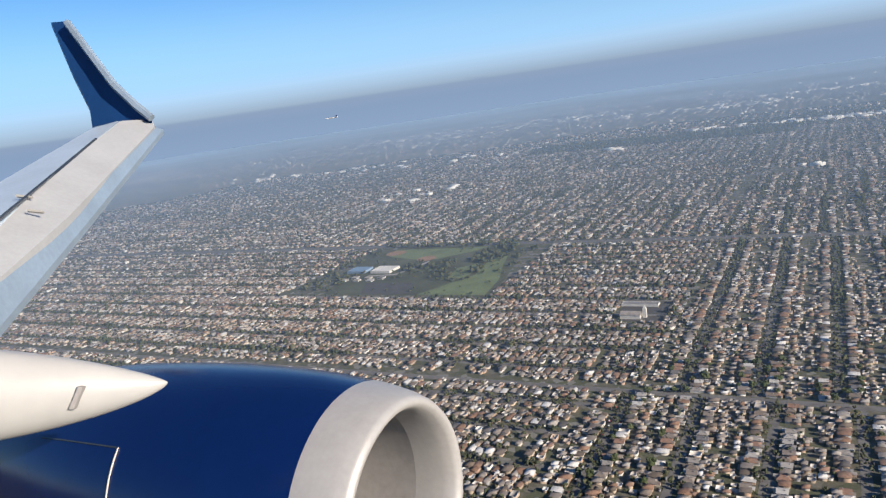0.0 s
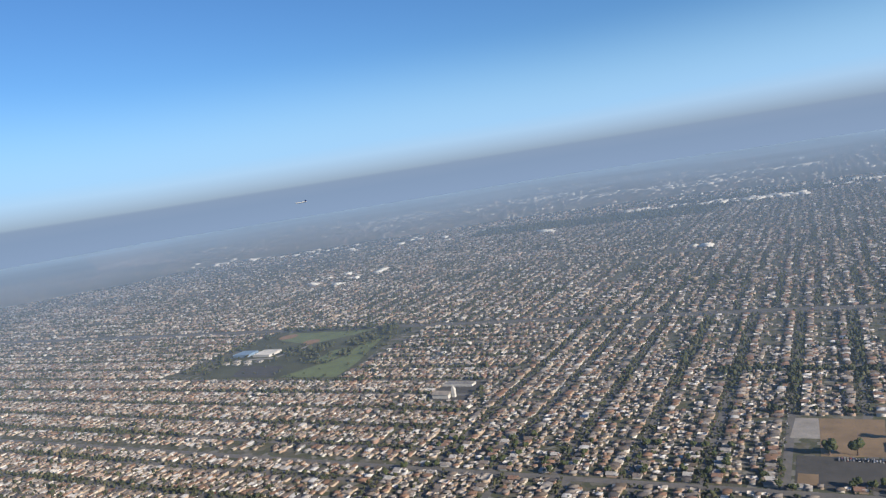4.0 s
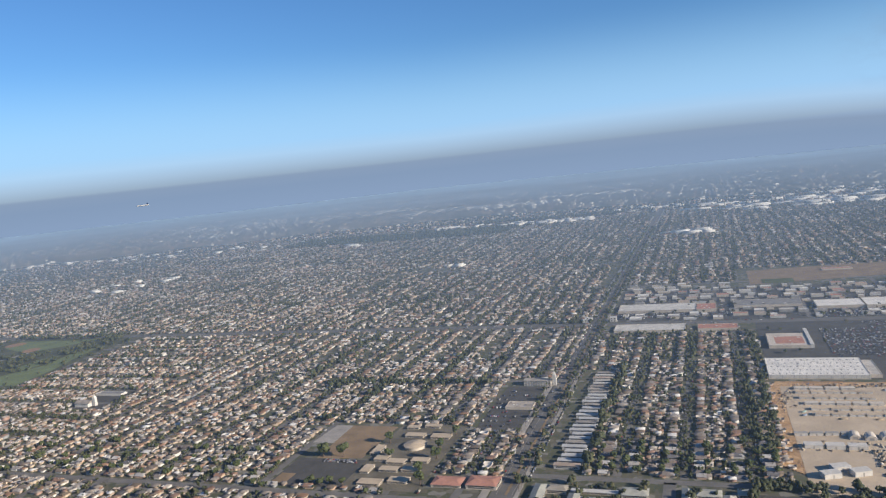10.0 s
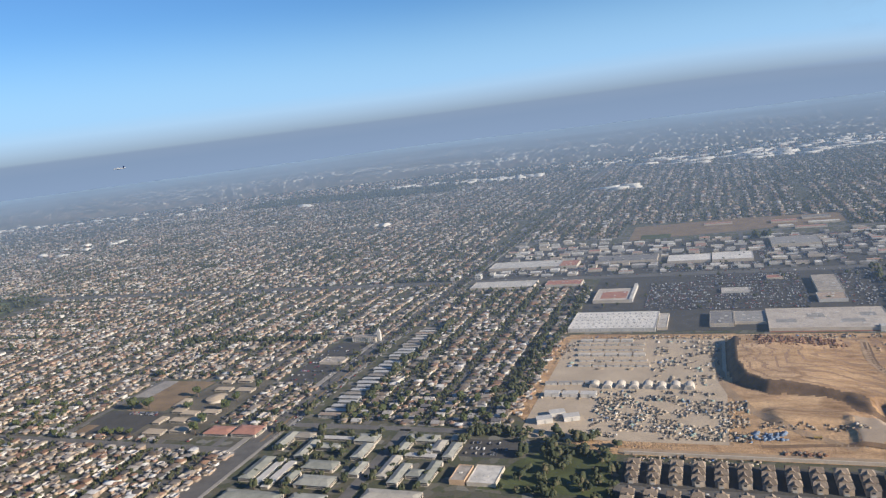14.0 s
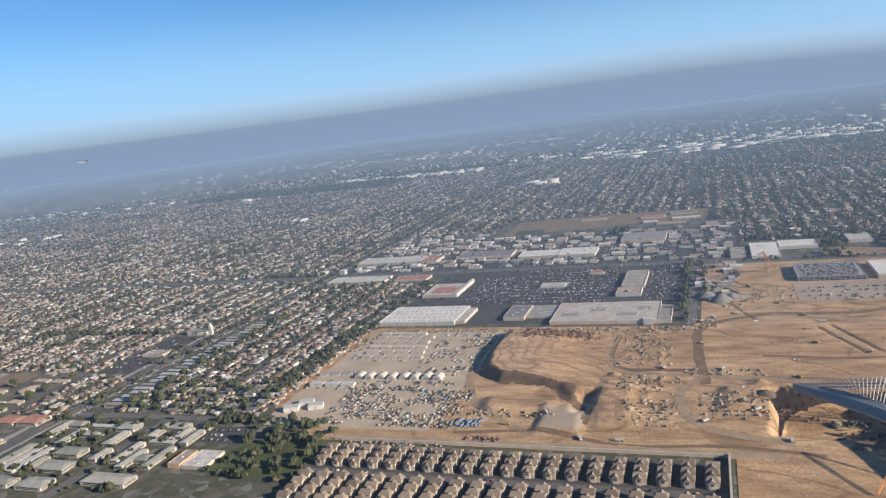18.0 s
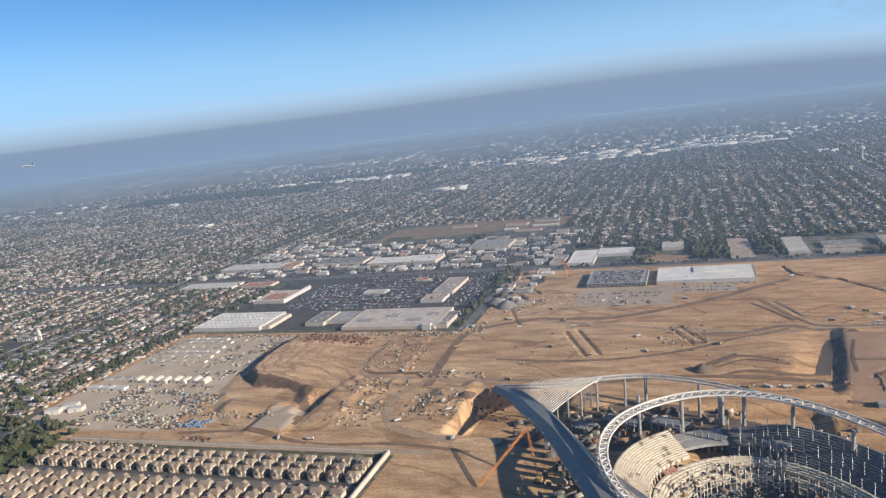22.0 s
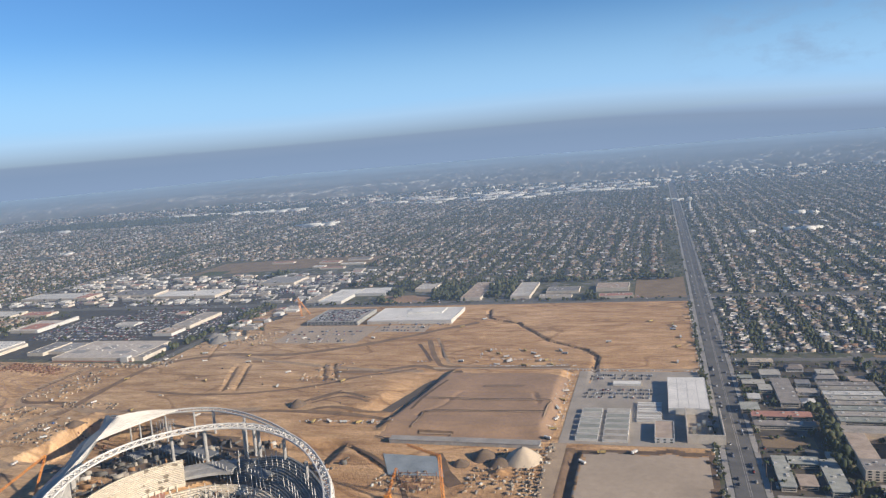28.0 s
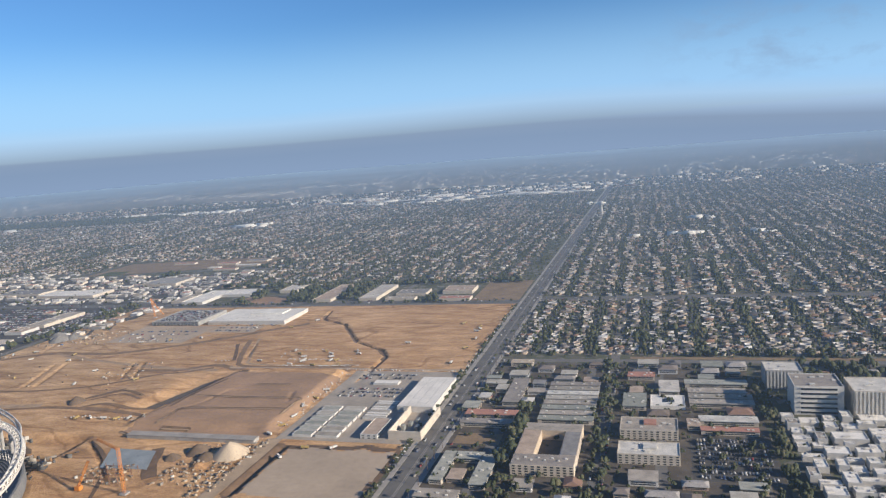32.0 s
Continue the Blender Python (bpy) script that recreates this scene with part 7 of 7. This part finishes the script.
def tower(x0, x1, y0, y1, h, floors, wall, label, ribs=False):
    e = block("hospital_tower", x0, x1, y0, y1, h, wall, M_FLAT_ONE, label, "hospital", base=0, units=5, parapet=0.6, tall=0.8)
    a, b = (x1 - x0) / 2, (y1 - y0) / 2
    if ribs:
        for i in range(int(2 * a / 1.5)):
            boxed("rib", M_TRIM, e, (-a + 0.5 + i * 1.5, -a + 1.2 + i * 1.5, -b - 0.35, -b, 0.5, h))
    else:
        for k in range(floors):
            z = (k + 0.35) * h / floors
            boxed("window_band", M_PANE, e, (-a + 2.5, a - 2.5, -b - 0.05, -b, z, z + 0.5 * h / floors))
            boxed("sun_shelf", M_TRIM, e, (-a + 2.3, a - 2.3, -b - 0.5, -b - 0.05, z + 0.5 * h / floors, z + 0.62 * h / floors))
            boxed("window_band", M_PANE, e, (a, a + 0.05, -b + 1, b - 1, z, z + 0.4 * h / floors))
    return e


tower(1115, 1134, 495, 512, 15.4, 6, M_TRIM, "white hospital tower with dark window bands")
tower(1137, 1160, 492, 510, 14.5, 6, M_BEIGE, "cream hospital tower with vertical ribs", True)
tower(1108, 1124, 526, 540, 11, 4, M_CONC, "grey hospital wing behind the tower", True)
wards = []
for i in range(1500):
    x, y, w, d = rng.uniform(1108, 1166), rng.uniform(420, 490), rng.uniform(3, 12), rng.uniform(3, 9)
    r = (x - w / 2, x + w / 2, y - d / 2, y + d / 2)
    if r[0] < 1107 or any(r[0] < q[1] + 0.4 and r[1] > q[0] - 0.4 and r[2] < q[3] + 0.4 and r[3] > q[2] - 0.4 for q in wards):
        continue
    wards.append(r)
    block("clinic", *r, rng.uniform(2.6, 5.2), M_TRIM, M_WHITE if i % 4 else M_FLAT_ONE, "low white clinic building with rooftop units", "clinic", base=0, units=2, group="clinic buildings")
named = [(974, 998, 480, 486, 2.6, M_ROOFRED), (974, 998, 470, 475, 2.6, M_FLAT_ONE), (976, 981, 415, 440, 2.6, M_GREEN), (992, 998, 413, 438, 2.6, M_GREEN), (981, 992, 434, 440, 2.6, M_GREEN), (974, 990, 402, 408, 2.4, M_FLAT_ONE), (988, 996, 496, 530, 2.8, M_FLAT_ONE), (981, 993, 556, 562, 2.8, M_SAND), (1044, 1054, 495, 512, 2.6, M_GREEN), (1073, 1100, 500, 505, 2.8, M_FLAT_ONE), (1073, 1100, 507, 512, 2.8, M_GREEN), (1073, 1098, 514, 520, 2.8, M_FLAT_ONE), (1076, 1098, 470, 474, 2.6, M_ROOFRED), (1076, 1099, 480, 486, 2.6, M_FLAT_ONE), (1071, 1076, 474, 482, 2.6, M_FLAT_ONE), (1060, 1069, 514, 530, 3, M_FLAT_ONE), (1045, 1058, 536, 543, 2.6, M_ROOFRED), (1072, 1100, 526, 532, 2.8, M_GREEN)] + [(1008, 1032, 476 + i * 6.4, 480.6 + i * 6.4, 2.8, (M_GREEN, M_FLAT_ONE)[i % 2]) for i in range(8)]
for x0, x1, y0, y1, h, roof in named:
    apartment(x0, x1, y0, y1, h, roof, "long low apartment row with a pale flat roof" if roof is M_FLAT_ONE else "apartment row with a weathered roof", True, None, "rows beyond the avenue")
sheet("vacant_lot", rect(975, 995, 452, 463), 0.08, M_DRYGRASS, "sandy vacant lot", "vacant lot")
M_YARDMIX = worn("mixed_yard_ground", (0.15, 0.125, 0.098), 0.12, 0.55)
sheet("row_yard", rect(972.5, 1034, 397, 563), 0.03, M_YARDMIX, "asphalt yards between apartment rows", "yard")
sheet("row_yard", rect(1040, 1102, 397, 563), 0.035, M_YARDMIX, "asphalt yards between apartment rows", "yard")
road(1034.5, 1039.5, 300, 716, 0.08)
filled = [(q[0], q[1], q[2], q[3]) for q in named] + [(1004, 1030, 425, 468), (1043, 1069, 438, 479), (1070, 1102, 428, 469), (1034, 1041, 390, 716), (1055, 1072, 496, 512), (974, 996, 451, 464), (1102, 1170, 390, 540)]
for i in range(500):
    x, y, w, d = rng.uniform(974, 1160), rng.uniform(398, 560), rng.uniform(5, 11), rng.uniform(4.5, 9)
    r = (x - w / 2, x + w / 2, y - d / 2, y + d / 2)
    if any(r[0] < q[1] + 0.8 and r[1] > q[0] - 0.8 and r[2] < q[3] + 0.8 and r[3] > q[2] - 0.8 for q in filled):
        continue
    filled.append(r)
    apartment(*r, rng.uniform(1.8, 3.2), (M_FLAT_ONE, M_ROOF_ONE, M_GREEN, M_ROOF_ONE)[i % 4], "small stucco apartment house", i % 2 == 0, M_WALL_ONE, "small apartment houses")

# ---- far landmarks ----
tank = tagged(empty("water_tower", (982, 1304, 0)), "white water tower above the far houses", "water tower")
bm = bmesh.new()
bmesh.ops.create_cone(bm, segments=12, radius1=2.4, radius2=1.4, depth=15, matrix=Matrix.Translation((0, 0, 7.5)))
part("stem", bm, M_TRIM, tank)
bm = bmesh.new()
bmesh.ops.create_uvsphere(bm, u_segments=20, v_segments=10, radius=4.6, matrix=Matrix.Translation((0, 0, 17)) @ Matrix.Scale(0.75, 4, (0, 0, 1)))
part("tank", bm, M_TRIM, tank)
soup = Soup()
for x0, x1, y0, y1, k, lo, hi in ((-90, 100, 1715, 1790, 46, 8, 26), (-320, -90, 1740, 1790, 24, 8, 22), (130, 300, 1860, 1990, 26, 10, 30), (300, 960, 1740, 1790, 46, 20, 70), (330, 900, 1830, 1900, 40, 20, 70), (560, 960, 1930, 1990, 24, 14, 40), (430, 720, 1690, 1715, 14, 16, 40), (940, 980, 1460, 1480, 4, 8, 16), (-1000, -650, 2500, 2780, 70, 10, 36), (-650, -100, 2330, 2520, 110, 8, 30), (-240, 120, 2620, 2720, 40, 12, 40), (-1700, -1000, 2300, 2700, 80, 10, 36), (285, 368, 1352, 1412, 9, 16, 34), (-48, -6, 1124, 1136, 5, 10, 18), (-430, -390, 1480, 1550, 6, 12, 26), (1102, 1135, 1188, 1208, 5, 8, 16), (1000, 1300, 1040, 1060, 8, 10, 24), (960, 1300, 1850, 2300, 50, 8, 30), (300, 1500, 2300, 2700, 60, 10, 40), (-1500, 900, 2900, 3500, 150, 12, 44), (1000, 2600, 2400, 3300, 110, 10, 40), (-1600, -500, 1500, 1700, 40, 8, 24), (-750, -600, 1040, 1170, 12, 8, 18), (-2200, 2600, 1950, 2900, 460, 6, 20), (300, 2300, 1830, 2300, 160, 8, 26)):
    x, y = rng.uniform(x0, x1, k), rng.uniform(y0, y1, k)
    soup.add(BOX, x, y, 0, rng.uniform(lo, hi, k), rng.uniform(6, 16, k), rng.uniform(2, 4.5, k), 0, 0)
soup.build("far_warehouses", [M_WHITE], "distant pale-roofed warehouses in long bands", "warehouses")
soup = Soup()
k = 46
soup.add(BOX, rng.uniform(-1900, 2400, k), rng.uniform(2600, 4000, k), 0, rng.uniform(8, 20, k), rng.uniform(8, 16, k), rng.uniform(5, 13, k), 0, 0)
soup.build("far_towers", [M_FLAT_ONE], "distant office blocks in the smog", "buildings")


# ---- the aircraft that carries the camera, as it stands at the start of the flight ----
M_NAVY = worn("navy_paint", (0.003, 0.015, 0.082), 1.5, 0.15, 0.2)
M_FIN = worn("winglet_blue", (0.012, 0.05, 0.16), 1.5, 0.2, 0.35)
M_SKIN = worn("pale_blue_skin", (0.46, 0.53, 0.6), 2.0, 0.15, 0.4)
M_ALU = worn("bare_aluminium", (0.4, 0.38, 0.365), 3.0, 0.14, 0.42, 0.2)
M_WINGGREY = worn("wing_grey", (0.38, 0.38, 0.385), 2.0, 0.15, 0.45)
M_WINGBLUE = worn("slat_grey", (0.3, 0.37, 0.45), 2.0, 0.2, 0.35, 0.3)
M_LINER = worn("inlet_liner", (0.34, 0.315, 0.3), 2.0, 0.25, 0.6)
SIZE = 0.444
craft = tagged(empty("airliner"), "navy and white airliner wing and engine in flight", "airliner")
craft.matrix_world = aim(*ROWS[0][1:])


def spot(px, py, far):
    """A place ahead of the first eye: right and down across the view, and its distance in true metres."""
    return Vector(((px - 784) / 1278, -(py - 441) / 1278, -1)) * far * SIZE


def flat(a, b, c):
    """Gives the places where sight lines meet the plane of three spots."""
    a, b, c = spot(*a), spot(*b), spot(*c)
    up = (b - a).cross(c - a)
    return lambda px, py: spot(px, py, 1) * (a.dot(up) / spot(px, py, 1).dot(up))


def slab(name, top, material, thick, label=""):
    """A tapered panel with thickness below its upper face."""
    bm = bmesh.new()
    a = [bm.verts.new(p) for p in top]
    b = [bm.verts.new(p + Vector((0.0, -thick * SIZE, -0.02))) for p in top]
    n = len(a)
    bm.faces.new(a)
    bm.faces.new(b[::-1])
    for i in range(n):
        bm.faces.new((a[i], b[i], b[(i + 1) % n], a[(i + 1) % n]))
    bmesh.ops.recalc_face_normals(bm, faces=bm.faces)
    return part(name, bm, material, craft, label)


skin = flat((-60, 545, 8.3), (274, 224, 16), (0, 392, 10.2))
slab("wing_panel", [skin(-60, 470), skin(-60, 545), skin(120, 385), skin(274, 224), skin(268, 211), skin(215, 214), skin(170, 248), skin(0, 392)], M_WINGGREY, 0.12)
skin = flat((-60, 547, 8.3), (276, 226, 15.9), (-60, 650, 8.0))
slab("slat", [skin(-60, 547), skin(-60, 650), skin(150, 400), skin(289, 229), skin(276, 226), skin(120, 387)], M_WINGBLUE, 0.1, "blue-grey leading edge slat")
skin = flat((0, 391, 10.1), (214, 213, 16.4), (0, 322, 12.5))
slab("aft_panel", [skin(-60, 436), skin(0, 391), skin(170, 247), skin(214, 213), skin(165, 226), skin(0, 322), skin(-60, 356)], M_SKIN, 0.1, "pale blue-grey wing skin aft of the seam")
bm = bmesh.new()
tube(bm, [spot(-40, 420, 9.3), spot(170, 246, 14.6)], 0.012, 4)
part("panel_seam", bm, M_PANE, craft)
for px, py, far in ((60, 372, 10.6), (120, 331, 12.2), (40, 346, 11.0)):
    slab("vent", [spot(px - 14, py - 2, far - 0.05), spot(px + 16, py + 1, far - 0.05), spot(px + 14, py + 4, far - 0.05), spot(px - 12, py + 2, far - 0.05)], M_CONC, 0.02)
skin = flat((163, 224, 16.6), (268, 209, 16.0), (112, 38, 17.1))
slab("winglet", [skin(163, 224), skin(268, 209), skin(240, 188), skin(200, 150), skin(119, 40), skin(112, 38), skin(90, 40), skin(128, 130), skin(158, 190)], M_FIN, 0.1, "navy blue raised winglet")
bm = bmesh.new()
tube(bm, [spot(268, 209, 15.9), spot(240, 187, 16.0), spot(200, 149, 16.2), spot(118, 40, 16.9)], 0.04, 6)
part("winglet_edge", bm, M_WINGBLUE, craft, "pale leading edge of the winglet")

# engine: a body of rings about an axis that runs back and away
axis = Vector((0.88, 0.03, 0.475)).normalized()
mouth = spot(731, 908, 5.6)
side = axis.cross(Vector((0, 1, 0))).normalized()
over = side.cross(axis).normalized()


def turned(name, profile, material, label="", seg=72):
    """A surface turned about the engine's axis; profile of (metres behind the mouth, radius)."""
    bm = bmesh.new()
    last = None
    for s, r in profile:
        c = mouth - axis * s * SIZE
        now = [bm.verts.new(c + (side * math.cos(2 * math.pi * k / seg) + over * math.sin(2 * math.pi * k / seg)) * r * SIZE) for k in range(seg)]
        if last:
            for k in range(seg):
                bm.faces.new((last[k], last[(k + 1) % seg], now[(k + 1) % seg], now[k]))
        last = now
    bmesh.ops.recalc_face_normals(bm, faces=bm.faces)
    return part(name, bm, material, craft, label, smooth=True)


turned("engine_cowl", [(0.44, 0.988), (0.8, 1.03), (1.2, 1.055), (1.8, 1.065), (2.4, 1.05), (3.0, 1.02), (3.6, 0.96), (4.4, 0.85)], M_NAVY, "glossy navy engine cowl")
turned("inlet_lip", [(0.44, 0.989), (0.3, 0.965), (0.15, 0.93), (0.05, 0.895), (0.0, 0.86), (0.01, 0.82), (0.06, 0.79), (0.16, 0.77), (0.3, 0.76), (0.42, 0.757)], M_ALU, "bare aluminium inlet lip")
turned("inlet_duct", [(0.42, 0.757), (0.6, 0.77), (1.1, 0.79)], M_LINER, "grey inlet duct")
turned("fan_hub", [(1.1, 0.79), (1.12, 0.3), (0.95, 0.2), (0.8, 0.02)], M_PANE, "dark fan face")
# panel joints on the cowl: a pale one round it, a dark one along it
around = []
for k in range(240):
    q = math.pi * 2 * k / 240
    around.append((q, mouth - axis * 2.2 * SIZE + (side * math.cos(q) + over * math.sin(q)) * 1.062 * SIZE))
around = [(q, p) for q, p in around if p.z > (mouth - axis * 2.2 * SIZE).z and p.y < 1278 ** -1 * (441 - 787) * -p.z]
around.sort(key=lambda a: -a[1].y)
bm = bmesh.new()
tube(bm, [p for q, p in around[:30]], 0.0035, 4)
part("cowl_joint", bm, M_TRIM, craft, "pale panel joint")
top_turn = around[0][0]
bm = bmesh.new()
tube(bm, [mouth - axis * s * SIZE + (side * math.cos(top_turn) + over * math.sin(top_turn)) * r * SIZE for s, r in ((2.2, 1.06), (2.6, 1.044), (3.0, 1.022), (3.3, 0.995))], 0.004, 4)
part("cowl_joint", bm, M_PANE, craft, "dark panel joint")

# the white wing root fairing in front of it
bm = bmesh.new()
rings = []
for i in range(25):
    k = (i / 24) ** 1.7
    mid = spot(297 - 420 * k, 677 + 28 * k ** 0.6, 4.6 - 0.4 * k)
    r = 0.30 * (1 - (1 - k) ** 1.6) ** 0.72 + 0.001
    rings.append([bm.verts.new(mid + Vector((0, math.sin(2 * math.pi * j / 28) * r, math.cos(2 * math.pi * j / 28) * r * 0.8)) * SIZE) for j in range(28)])
for a, b in zip(rings, rings[1:]):
    for j in range(28):
        bm.faces.new((a[j], a[(j + 1) % 28], b[(j + 1) % 28], b[j]))
bmesh.ops.recalc_face_normals(bm, faces=bm.faces)
part("wing_fairing", bm, worn("fairing_white", (0.4, 0.385, 0.37), 1.0, 0.12, 0.4), craft, "smooth white wing root fairing", smooth=True)
slab("fairing_slot", [spot(138, 684, 4.298), spot(146, 685, 4.302), spot(130, 725, 4.294), spot(121, 725, 4.29)], M_LINER, 0.003)

# a second airliner far off
jet = tagged(empty("distant_airliner", (-1690, 2294, 129.4), 12), "small white airliner flying far off", "airliner")
bm = bmesh.new()
tube(bm, [(-30, 0, 0), (-24, 0, 0.4), (20, 0, 0), (28, 0, 0.8), (31, 0, 1.4)], 2.6, 12)
part("fuselage", bm, M_TRIM, jet)
boxed("wing", M_WINGGREY, jet, (-6, 3, -26, 26, -0.9, -0.4))
boxed("tailplane", M_WINGGREY, jet, (24, 30, -9, 9, 1.2, 1.6))
boxed("fin", M_NAVY, jet, (22, 30, -0.4, 0.4, 1, 10))
for y in (-9, 9):
    bm = bmesh.new()
    tube(bm, [(-8, y, -2.2), (-2, y, -2.2)], 1.5, 10)
    part("engine", bm, M_WINGGREY, jet)
jet.scale = (0.78, 0.78, 0.78)
